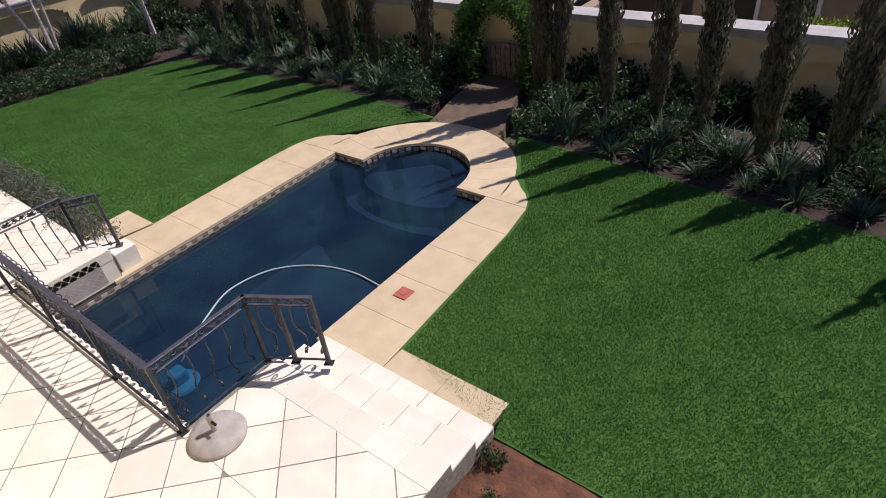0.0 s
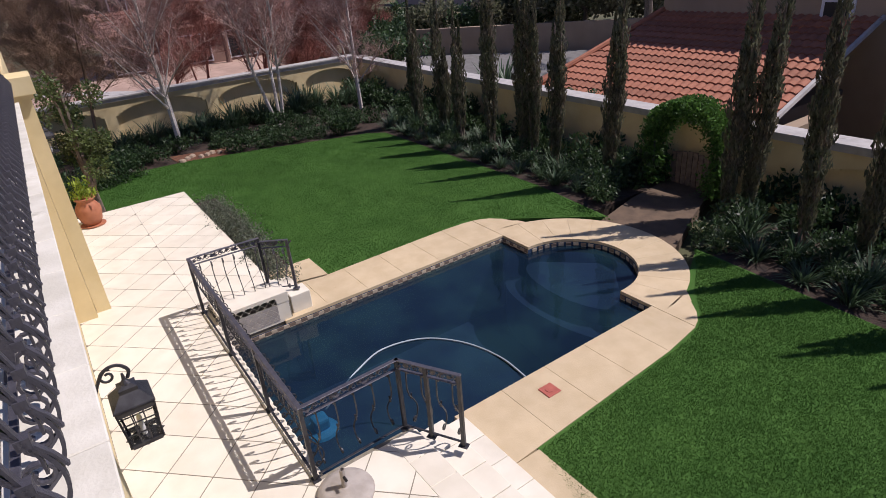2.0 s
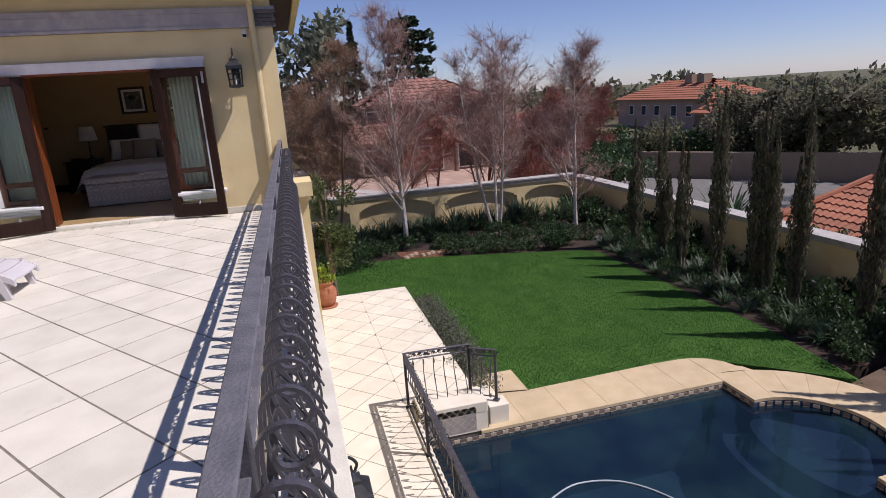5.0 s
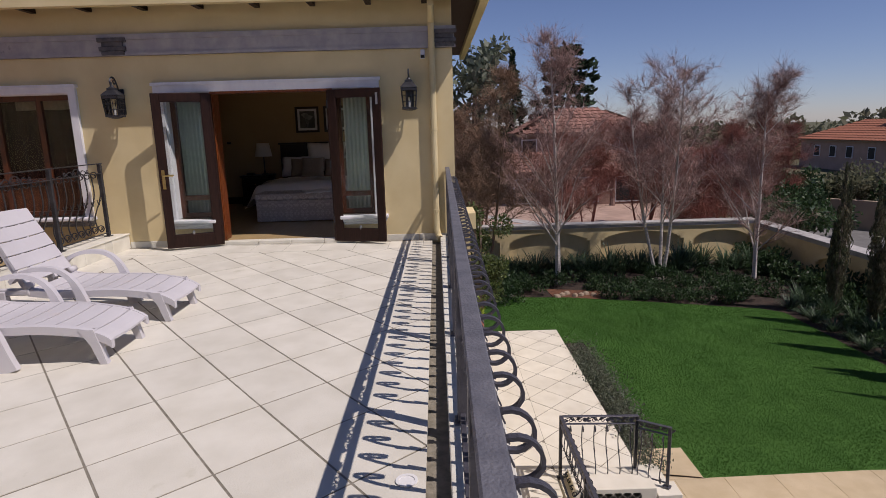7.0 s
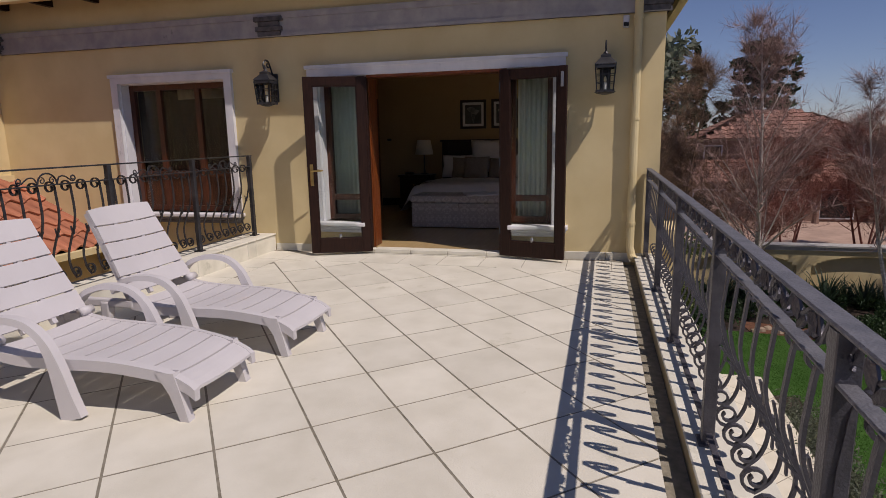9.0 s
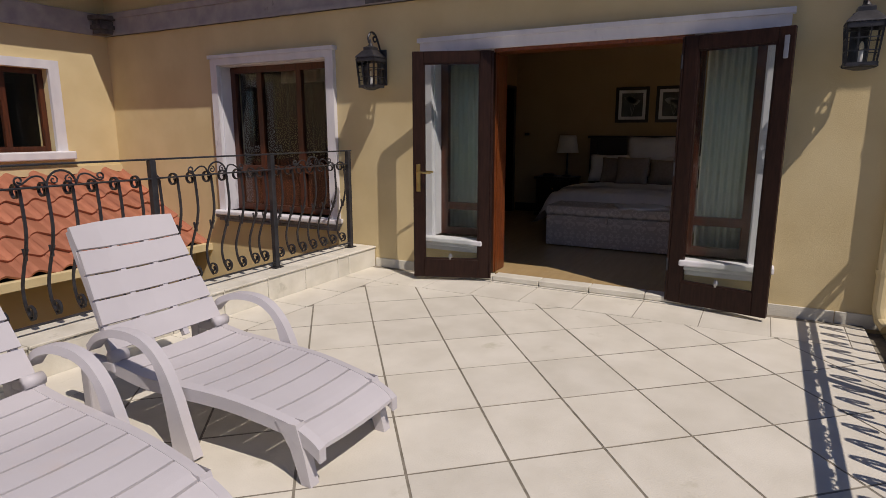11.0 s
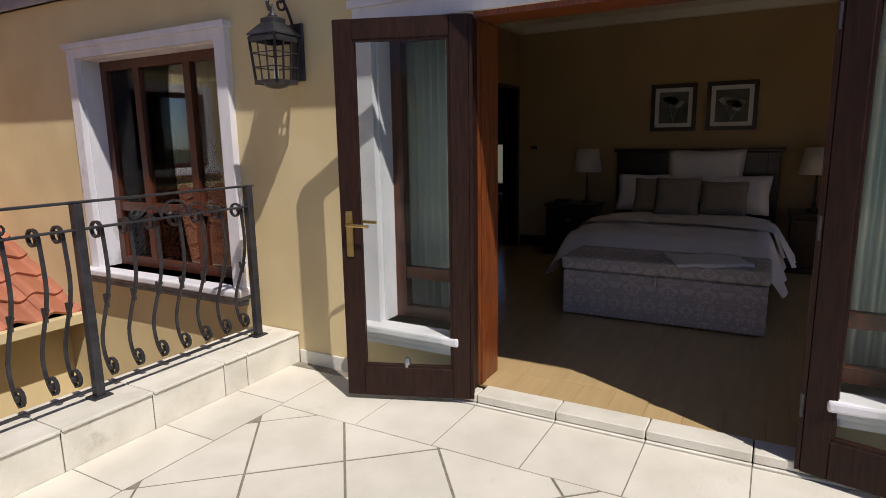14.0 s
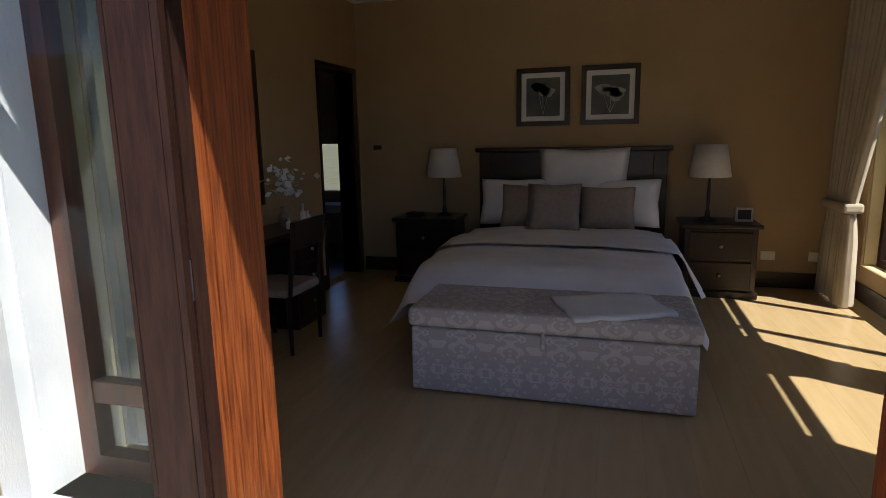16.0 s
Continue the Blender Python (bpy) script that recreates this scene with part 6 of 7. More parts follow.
# ---- bare trees ----
def bare_tree(name, label, x, y, z, h, seed, bark, twig, stems=1, spread=1.0, fine=9000, tlen=0.45):
    """Stems with ascending limbs; everything finer is one haze of branches and twigs."""
    rng = np.random.RandomState(seed)
    t = tagged(new(name), label, "tree", "bare garden trees")
    t.matrix_basis = pose(x, y, z)
    tw = BM()
    ends = []

    def grow(p, d, L, r, level, tip):
        n = (6, 4, 4, 3)[level]
        pts, rs = [p], [r]
        for k in range(n):
            d = (d + Vector(rng.normal(0, 0.028 if level == 0 else 0.05 + 0.05 * level, 3)) + Vector((0, 0, 0.05 if level else 0.15))).normalized()
            p = p + d * (L / n)
            pts.append(p)
            rs.append(max(0.0025, r * (1 - (1 - tip) * (k + 1) / n)))
        if level < 2:
            part("trunk" if level == 0 else "limb", tube(BM(), pts, rs, 7 if level == 0 else 5, False), bark, t)
        else:
            tube(tw, pts, rs, 3, False)
        if level:
            ends.extend((a, (b - a).normalized()) for a, b in zip(pts, pts[1:]))
        if level < 3:
            for k in range((30 if stems == 1 else 16, 7, 4)[level]):
                q = (0.14 if stems == 1 else 0.26) + (0.80 if stems == 1 else 0.7) * rng.uniform(0, 1) ** 1.25 if level == 0 else rng.uniform(0.15, 0.97)
                i = min(int(q * n), n - 1)
                b = pts[i].lerp(pts[i + 1], q * n - i)
                a = rng.uniform(0, 6.283)
                side = Vector((math.cos(a), math.sin(a), 0))
                nd = (d * 0.35 + side * spread * rng.uniform(0.55, 1.0) + Vector((0, 0, 0.42 if level == 0 else 0.2))).normalized()
                ln = h * 0.34 * (1.15 - 0.92 * q) * rng.uniform(0.7, 1.2) if level == 0 else L * rng.uniform(0.32, 0.6)
                grow(b, nd, ln, max(0.003, rs[i] * (0.36 if level == 0 else 0.5)), level + 1, 0.25)
    for s in range(stems):
        a = 6.283 * s / stems + rng.uniform(0, 1)
        lean_ = 0.0 if stems == 1 else 0.30
        grow(Vector((0.1 * math.cos(a), 0.1 * math.sin(a), -0.1)), Vector((lean_ * math.cos(a), lean_ * math.sin(a), 1)).normalized(), h * (0.97 if s == 0 else rng.uniform(0.72, 0.95)), (0.0105 * h + 0.008) * (1 if stems == 1 else 0.75), 0, 0.08)
    me = bpy.data.meshes.new("twig_haze")
    tw.to_mesh(me)
    tw.free()
    me.materials.append(twig)
    tagged(new("branch_haze", me), kind="stuff").parent = t
    V, F = [], []
    for k in range(fine):
        p, d0 = ends[rng.randint(len(ends))]
        d = np.array(d0) * 0.7 + rng.normal(0, 0.45, 3) + (0, 0, 0.12)
        d /= np.linalg.norm(d)
        L = tlen * rng.uniform(0.4, 1.4)
        s = np.cross(d, rng.normal(0, 1, 3))
        s *= 0.0030 / (np.linalg.norm(s) + 1e-6)
        i = len(V)
        c = np.array(p)
        V += [tuple(c - s), tuple(c + s), tuple(c + d * L)]
        F.append((i, i + 1, i + 2))
    me = bpy.data.meshes.new("twig_haze")
    me.from_pydata(V, [], F)
    me.materials.append(twig)
    tagged(new("twig_haze", me), kind="stuff").parent = t
    return t


bare_tree("birch", "bare white-barked birch tree in the far bed", -18.5, 3.55, G, 8.0, 21, M_BIRCH, M_BIRCHTWIG, 1, 0.8, 15000)
bare_tree("birch", "bare multi-stemmed birch tree with reddish twigs", -18.4, 6.85, G, 7.2, 22, M_BIRCH, M_BIRCHTWIG, 3, 0.85, 20000)
bare_tree("birch", "bare slender birch tree with reddish twigs", -18.4, 9.8, G, 6.6, 23, M_BIRCH, M_BIRCHTWIG, 1, 0.95, 16000)
bare_tree("bare_tree", "bare brown-twigged tree near the house", -19.2, 1.2, G, 7.0, 24, M_TWIGB, M_TWIGB, 2, 0.9, 24000)
for k, (x, y, h) in enumerate(((-25.0, 8.6, 6.0), (-26.0, 13.2, 5.6), (-24.5, 5.0, 5.0), (-24.0, 11.3, 5.0), (-24.0, 1.5, 7.0), (-30.0, 10.5, 5.8), (-28.0, 15.5, 5.0), (-27.5, 6.8, 5.4), (-22.8, 9.6, 4.4))):
    bare_tree("bare_tree", "bare red-twigged tree beyond the garden wall", x, y, -3.7, h, 31 + k, M_TWIG if k != 4 else M_TWIGB, M_TWIG if k != 4 else M_TWIGB, 3, 1.0, 17000, tlen=0.55)


def leafy_tree(name, label, x, y, z, h, r, seed, material, n=2600, size=0.2, trunk=0.35, cat="tree", group="leafy trees", shape="round"):
    rng = np.random.RandomState(seed)
    t = tagged(new(name), label, cat, group)
    t.matrix_basis = pose(x, y, z)
    bm = BM()
    tube(bm, [(0, 0, -0.1), (0.03 * r, 0, h * trunk), (0, 0.05 * r, h * 0.8)], [0.03 * h, 0.02 * h, 0.006 * h], 6)
    if shape == "tiers":
        lobes = rng.uniform(0.45, 1.1, (9, 7))

        def pick(g):
            k = g.randint(9)
            a = g.uniform(0, 6.283)
            rad = r * (1.0 - 0.5 * (k / 8) ** 1.6) * lobes[k][int(a / 6.284 * 7)]
            q = math.sqrt(g.uniform(0.02, 1))
            return (rad * q * math.cos(a), rad * q * math.sin(a), h * (0.3 + 0.68 * k / 8) - 0.12 * rad * q + g.normal(0, 0.014 * h)), (math.cos(a), math.sin(a), 0.1)
    elif shape == "cone":
        pick = lambda g: (lambda q, a: ((r * (1.02 - q) * math.sqrt(g.uniform(0.2, 1)) * math.cos(a), r * (1.02 - q) * math.sqrt(g.uniform(0.2, 1)) * math.sin(a), h * (0.12 + 0.88 * q) + 0.05 * h * math.sin(q * 40)), (math.cos(a), math.sin(a), -0.2)))(g.uniform(0, 1) ** 1.3, g.uniform(0, 6.283))
    else:
        lumps = [(rng.normal(0, 0.45, 3) * (r, r, 0.30 * h) + (0, 0, h * (trunk + 1) / 2)) for j in range(16)]
        for lp in lumps[:7]:
            tube(bm, [(0, 0, h * trunk * 0.9), tuple(lp * (0.5, 0.5, 0.85)), tuple(lp)], [0.012 * h, 0.008 * h, 0.003 * h], 4)

        def pick(g):
            c = lumps[g.randint(16)]
            d = g.normal(0, 1, 3)
            d /= np.linalg.norm(d)
            return tuple(c + d * r * 0.42 * g.uniform(0.45, 1)), d
    part("trunk", bm, M_CYPWOOD, t)
    leaf_thing("crown", "", "", leaves(n, pick, size, 0.5, 0.1, rng), material, parent=t)
    return t


leafy_tree("small_tree", "small dark green leafy tree beside the terracotta urn", -13.6, 0.7, G, 3.9, 0.72, 41, M_OLIVE, 6500, 0.075, 0.15)
for k, (x, y) in enumerate(((-28.5, 17.0), (-26.5, 16.0), (-25.2, 14.6), (-23.8, 14.9), (-22.4, 13.6), (-30.5, 18.0), (-32.5, 15.0))):
    leafy_tree("large_bush", "large dark green bush beyond the garden wall", x, y, -3.75, 2.5, 1.3, 141 + k, M_LEAF, 1500, 0.2, 0.15, group="bushes beyond the wall")
leafy_tree("conifer", "tall dark conifer behind the far house", -50, 10.6, -3.7, 11.3, 3.6, 42, M_CONIFER, 5200, 0.6, 0.1, shape="tiers")
leafy_tree("conifer", "dark green conifer behind the far house", -46, 5.6, -3.7, 10.2, 1.9, 43, M_CONIFER, 3000, 0.5, 0.1, shape="cone")
leafy_tree("willow", "pale green feathery tree behind the house corner", -38, 2.2, -3.7, 11.5, 2.6, 44, M_GREYLEAF, 1800, 0.55, 0.4)
rng_ = np.random.RandomState(77)
RD, RN = Vector((0.77, 0.64, 0)), Vector((-0.64, 0.77, 0))
for k in range(10):
    p = Vector((-25.36, 20.7, 0)) + RD * (1.5 + 2.0 * k) + RN * rng_.uniform(1.8, 4.0)
    leafy_tree("street_tree", "leafy street tree behind the street wall, paled for haze", p.x, p.y, -3.8, rng_.uniform(4.1, 4.9), 1.9, 60 + k, M_FARLEAF, 3600, 0.26, 0.42, group="street trees")
for k in range(13):
    p = Vector((-25.36, 20.7, 0)) + RD * (-11.0 + 1.35 * k) + RN * rng_.uniform(2.4, 4.4)
    leafy_tree("large_bush", "dark green bush behind the street wall", p.x, p.y, -3.8, rng_.uniform(2.4, 3.3), 1.5, 260 + k, M_LEAF if k % 3 else M_FARLEAF, 1500, 0.24, 0.15, group="bushes behind the street wall")
for k in range(9):
    x = -46 + k * 4.2
    leafy_tree("street_tree", "leafy tree beyond the street, paled for haze", x, 43 + rng_.uniform(-3, 3), -4.2, rng_.uniform(3.6, 4.5), 2.6, 160 + k, M_FARLEAF, 1700, 0.5, 0.3, group="street trees")
for k in range(26):
    a = radians(96 + 3.9 * k)
    d = 92 + rng_.uniform(-8, 14)
    leafy_tree("distant_tree", "hazy distant tree on the skyline", d * math.cos(a), 6 + d * math.sin(a), -4.0, rng_.uniform(3.4, 5.2), 4.5, 90 + k, M_FARLEAF, 700, 1.1, 0.3, group="skyline trees")


def palm(x, y, z, h):
    t = tagged(new("palm_tree"), "tall feathery palm beyond the neighbour's roof", "palm")
    t.matrix_basis = pose(x, y, z)
    part("trunk", tube(BM(), [(0, 0, 0), (0.1, 0, h * 0.5), (0, 0, h)], [0.22, 0.17, 0.15], 8), M_CYPWOOD, t)
    rng = np.random.RandomState(8)
    for k in range(26):
        a = rng.uniform(0, 6.283)
        el = rng.uniform(0.0, 1.2)
        V, F = [], []
        for q in range(16):
            s = q / 15
            c = np.array((math.cos(a) * 2.7 * s * math.cos(el), math.sin(a) * 2.7 * s * math.cos(el), h + 2.5 * s * math.sin(el) - 1.9 * s * s))
            side = np.array((-math.sin(a), math.cos(a), -0.5))
            for sg in (-1, 1):
                i = len(V)
                tip = c + side * (1, 1, 1) * sg * 0.5 * (1 - 0.5 * s) * (1, 1, sg) + np.array((math.cos(a), math.sin(a), 0)) * 0.25
                V += [tuple(c - (0, 0, 0.02)), tuple(c + (math.cos(a) * 0.06, math.sin(a) * 0.06, 0.02)), tuple(tip)]
                F.append((i, i + 1, i + 2))
        me = bpy.data.meshes.new("frond")
        me.from_pydata(V, [], F)
        me.materials.append(M_FARLEAF)
        new("frond", me).parent = t


palm(-16.5, 23.2, -4.0, 4.9)

# ---- beyond the walls ----
setting("pavement", box(BM(), (-40, -2.0, -3.74), (-21.3, 14.0, -3.68)), M_PAVE, "pink paved forecourt beyond the garden wall", "pavement")
near, away = Vector((-18.45, 16.5, 0)), Vector((-25.36, 20.7, 0))
strip = lambda p, q, s0, s1, z0, z1: prism(BM(), [tuple((p + RD * s0).xy), tuple((p + RD * s1).xy), tuple((q + RD * s1).xy), tuple((q + RD * s0).xy)], z0, z1)
setting("road", strip(near, away, -30, 14, -3.745, -3.70), M_ROAD, "grey asphalt street beyond the garden", "road")
setting("pavement", strip(near - RN * 0.9, near, -30, 6, -3.745, -3.66), M_CAP, "pale concrete kerb strip beside the street", "pavement")
setting("verge", prism(BM(), [(-20.9, 12.0), (-13.2, 12.0), (-13.2, 18.5), (-15.2, 18.3), (-18.9, 15.2)], -3.745, -3.715), M_LAWN, "green grass verge beside the street", "verge")
setting("wall_street", strip(away + RN * 0.3, away + RN * 0.6, -8, 26, -3.75, -2.35), M_TAN, "grey boundary wall across the street", "wall")
for k, (x, y) in enumerate(((-16.0, 14.5), (-14.6, 13.2), (-13.4, 12.9))):
    c = tagged(new("yucca", STRAPS[k]), "spiky yucca beyond the garden wall", "plant", "yuccas")
    c.matrix_basis = pose(x, y, -3.7, 0, 0, 50 * k) @ Matrix.Scale(3.2, 4)
scr = [(x + J(0.2), 12.1 + J(0.15)) for x in (-10.5, -9.9, -9.2)]
for x, y in scr:
    ob = tagged(new("shrub", SHRUBS[1]), "green shrub behind the garden wall", "shrub", "shrubs beyond the wall")
    ob.matrix_basis = pose(x, y, -2.75) @ Matrix.Scale(0.9, 4)
lime_me = SHRUBS[2].copy()
lime_me.materials.clear()
lime_me.materials.append(M_LIME)
for x in (-0.7, -0.3, 0.1):
    ob = tagged(new("lime_shrub", lime_me), "bright lime green shrub behind the wall", "shrub", "shrubs beyond the wall")
    ob.matrix_basis = pose(x, 12.6, -2.75) @ Matrix.Scale(0.8, 4)
top_me = SHRUBS[0].copy()
top_me.materials.clear()
top_me.materials.append(M_TOPIARY)
for k in range(6):
    ob = tagged(new("shrub", top_me), "mid green shrub behind the wall", "shrub", "shrubs beyond the wall")
    ob.matrix_basis = pose(0.8 + 0.5 * k, 12.4, -2.7, 0, 0, 60 * k) @ Matrix.Scale(0.95, 4)


def facade_window(parent, c, w, h, axis, m=M_BLACK):
    x, y, z = c
    d = (0.03, w / 2, h / 2) if axis == "x" else (w / 2, 0.03, h / 2)
    win = part("window", box(BM(), (x - d[0] * 1.6, y - d[1] - (0.08 if axis == "x" else 0), z - h / 2 - 0.08) if axis == "x" else (x - w / 2 - 0.08, y - 0.05, z - h / 2 - 0.08), (x + d[0] * 1.6, y + d[1] + 0.08, z + h / 2 + 0.08) if axis == "x" else (x + w / 2 + 0.08, y + 0.05, z + h / 2 + 0.08)), M_TRIM, parent)
    part("pane", box(BM(), (x - d[0] * 2, y - d[1], z - d[2]) if axis == "x" else (x - d[0], y - 0.06, z - d[2]), (x + d[0] * 2, y + d[1], z + d[2]) if axis == "x" else (x + d[0], y + 0.06, z + d[2])), m, win)


def hip_roof(parent, x0, x1, y0, y1, z, rise, material, over=0.5, course=0.5, w=0.5):
    x0, x1, y0, y1 = x0 - over, x1 + over, y0 - over, y1 + over
    run = min(x1 - x0, y1 - y0) / 2
    L = math.hypot(run, rise)
    bm = BM()
    for (a, al, up, length) in (((x0, y0, z), (1, 0, 0), (0, run, rise), x1 - x0), ((x1, y0, z), (0, 1, 0), (-run, 0, rise), y1 - y0), ((x1, y1, z), (-1, 0, 0), (0, -run, rise), x1 - x0), ((x0, y1, z), (0, -1, 0), (run, 0, rise), y1 - y0)):
        tile_roof(bm, a, al, up, lambda q: run * q, lambda q, n=length: n - run * q, L, w, course, 0.06, 0.05, 4)
    r = tagged(part("roof", bm, material, parent), kind="stuff")
    part("eave", box(BM(), (x0 + 0.1, y0 + 0.1, z - 0.12), (x1 - 0.1, y1 - 0.1, z - 0.01)), M_TAN, parent)
    return r


fh = thing("far_house", "tan two-storey house with clay roof behind bare trees", "house")
part("wall", box(BM(), (-47, 5.6, -3.7), (-41, 14.6, 0.9)), M_FARWALL, fh)
hip_roof(fh, -47, -41, 5.6, 14.6, 0.92, 1.7, M_FARROOF)
part("wall", box(BM(), (-41, 4.6, -3.7), (-38.6, 17.0, -1.5)), M_FARWALL, fh)
bm = tile_roof(BM(), (-38.2, 4.2, -1.5), (0, 1, 0), (-2.8, 0, 1.2), lambda q: 0, lambda q: 13.2, 3.0, 0.5, 0.5, 0.06, 0.05, 4)
tagged(part("roof", bm, M_FARROOF, fh), kind="stuff")
for y in (5.5, 8.4, 11.2, 14.0):
    facade_window(fh, (-40.97, y + 0.6, 0.05), 0.9, 0.9, "x")
for y in (5.6, 9.4, 12.2):
    facade_window(fh, (-38.57, y, -2.7), 1.6, 1.5, "x")
for y in (7.3, 8.2, 11.0, 14.8):
    part("column", lathe(BM(), [(0.2, -3.7), (0.16, -3.5), (0.15, -1.6), (0.2, -1.5)], 10, (-37.9, y, 0)), M_FARWALL, fh)
part("balcony_rail", box(BM(), (-38.55, 7.0, -1.0), (-38.4, 11.2, -0.75)), M_FARWALL, fh)
f2 = thing("far_house", "tan house with red tiled roof and chimneys across the street", "house")
part("wall", box(BM(), (-66, 40, -4.5), (-50, 48, -0.75)), M_PINKWALL, f2)
hip_roof(f2, -66, -50, 40, 48, -0.75, 1.9, M_ROOF)
for x in (-57.5, -55.5):
    part("chimney", box(BM(), (x, 43, 0.4), (x + 1.2, 44, 1.7)), M_TAN, f2)
for x in (-63, -60.5, -58, -55, -52.5):
    facade_window(f2, (x, 39.98, -1.9), 0.8, 1.0, "y")
f3 = thing("far_house", "low red-roofed outbuilding across the street", "house")
part("wall", box(BM(), (-49, 38, -4.5), (-46, 42, -1.9)), M_FARWALL, f3)
hip_roof(f3, -49, -46, 38, 42, -1.9, 1.2, M_ROOF)
nh = thing("neighbour_house", "tan house with terracotta roofs behind the garden wall", "house")
part("wall", box(BM(), (-11.2, 13.1, -5.5), (-5.6, 17.0, -2.55)), M_TAN, nh)
sl_ = (0, 4.5, 1.62)
bm = tile_roof(BM(), (-12.0, 12.5, -2.45), (1, 0, 0), sl_, lambda q: 0.9 * q, lambda q: 6.9, math.hypot(4.5, 1.62), 0.21, 0.30, 0.042, 0.035, 6)
tagged(part("roof", bm, M_ROOF, nh), "terracotta tile roof", kind="stuff")
bm = BM()
bm.faces.new([bm.verts.new(p) for p in ((-12.0, 12.5, -2.44), (-11.1, 17.0, -0.84), (-11.4, 17.0, -1.0), (-13.0, 13.6, -2.44))])
tube(bm, [(-12.0, 12.5, -2.38), (-11.1, 17.0, -0.76)], 0.09, 8)
part("ridge_tiles", bm, M_ROOF, nh)
part("verge", box(BM(), (-5.12, 12.45, -2.62), (-5.0, 12.6, -2.40)), M_CAP, nh)
bm = tube(BM(), [(-5.08, 12.5, -2.44), (-5.08, 17.0, -0.82)], 0.07, 6)
part("barge", bm, M_CAP, nh, "pale barge edge")
part("wall", box(BM(), (-11.1, 17.0, -5.5), (4.5, 24.0, 1.0)), M_TAN, nh)
hip_roof(nh, -11.1, 4.5, 17.0, 24.0, 1.02, 2.2, M_ROOF, 0.35, 0.36, 0.24)
part("wall", box(BM(), (-2.9, 14.2, -5.5), (9.0, 16.99, -1.72)), M_TAN, nh)
bm = tile_roof(BM(), (-3.1, 13.8, -1.75), (1, 0, 0), (0, 3.2, 1.2), lambda q: 0, lambda q: 12.1, 3.4, 0.21, 0.30, 0.042, 0.035, 6)
tagged(part("roof", bm, M_ROOF, nh), kind="stuff")
for x in (-1.9, -0.8, 0.9, 2.6):
    facade_window(nh, (x, 14.18, -2.5), 0.55, 0.9, "y")
facade_window(nh, (-6.1, 16.98, -0.75), 0.6, 0.5, "y")
setting("wall_neighbour", box(BM(), (-5.0, 12.3, -5.0), (-4.7, 14.2, -2.5)), M_TAN, "tan side wall of the neighbour's house", "wall")


# ---- bedroom shell ----
FZ = 0.055
BX = -12.6
LW = -4.78
fl = setting("floor_bedroom", box(BM(), (-14.3, -8.3, -0.15), (FX - 0.3, -0.28, FZ - 0.012)), M_FURN, "bedroom subfloor", "floor")
y = LW
k = 0
while y < -0.30:
    x = BX - (0.6 if k % 2 else 0.0)
    while x < FX - 0.02:
        x1 = min(x + 1.38, FX - 0.325)
        x0 = max(x, BX + 0.0)
        if x1 - x0 > 0.002:
            part("plank", box(BM(), (x0 + 0.0003, y + 0.0003, FZ - 0.011), (x1 - 0.0003, min(y + 0.193, -0.285) - 0.0003, FZ + random.uniform(-0.0004, 0.0004))), M_FLOOR, fl)
        x += 1.38
    y += 0.193
    k += 1
part("sub_floor", box(BM(), (FX - 0.301, -3.262, -0.1), (FX - 0.075, -1.61, FZ - 0.012)), M_FURN, fl)
for k in range(9):
    part("plank", box(BM(), (FX - 0.324, -3.26 + 0.1833 * k, FZ - 0.0118), (FX - 0.074, -3.2615 + 0.1833 * (k + 1), FZ)), M_FLOOR, fl)
setting("wall_bed_head", box(BM(), (BX - 0.2, LW - 0.15, -0.1), (BX, -0.281, 3.14)), M_INWALL, "ochre painted bedroom wall behind the bed", "wall")
setting("wall_bedroom_left", cells(BM(), "y", LW - 0.15, LW, (BX, FX - 0.32), (-0.1, 3.14), [(-12.44, -11.75, FZ, 2.05)]), M_INWALL, "ochre painted bedroom wall with a doorway", "wall")
bm = cells(BM(), "y", -0.30, -0.284, (BX, FX - 0.32), (-0.1, 3.14), [(-12.35, -9.0, 0.33, 2.25)])
setting("wall_bedroom_window", bm, M_INWALL, "ochre painted bedroom wall around the window", "wall")
bm = cells(BM(), "x", FX - 0.318, FX - 0.302, (LW, -0.30), (-0.1, 3.14), [(-3.28, -1.60, 0.0, 2.09), (-3.85, -3.28, 0.38, 2.09), (-1.60, -1.10, 0.38, 2.09)])
setting("wall_bedroom_front", bm, M_INWALL, "ochre painted bedroom wall inside the doors", "wall")
setting("ceiling", box(BM(), (-14.3, -8.3, 2.82), (FX - 0.3, -0.28, 2.9)), M_CEIL, "pale bedroom ceiling", "ceiling")
bm = BM()
box(bm, (BX, LW, 2.73), (BX + 0.08, -0.30, 2.82))
box(bm, (BX + 0.08, LW, 2.73), (FX - 0.32, LW + 0.08, 2.82))
setting("cornice", bm, M_CEIL, "pale plaster cornice", "cornice")
bm = BM()
box(bm, (BX, LW + 0.02, FZ), (BX + 0.018, -0.31, FZ + 0.14))
box(bm, (-11.70, LW, FZ), (FX - 0.33, LW + 0.018, FZ + 0.14))
box(bm, (BX + 0.02, -0.318, FZ), (FX - 0.33, -0.301, FZ + 0.14))
setting("baseboard", bm, M_FURN, "dark wooden baseboard of the bedroom", "baseboard")
bm = BM()
box(bm, (-12.53, LW - 0.17, FZ), (-12.44, LW + 0.02, 2.10))
box(bm, (-11.75, LW - 0.17, FZ), (-11.72, LW + 0.012, 2.10))
box(bm, (-12.44, LW - 0.17, 2.05), (-11.75, LW + 0.02, 2.10))
setting("door_frame", bm, M_FURN, "dark wooden frame of the inner doorway", "frame")
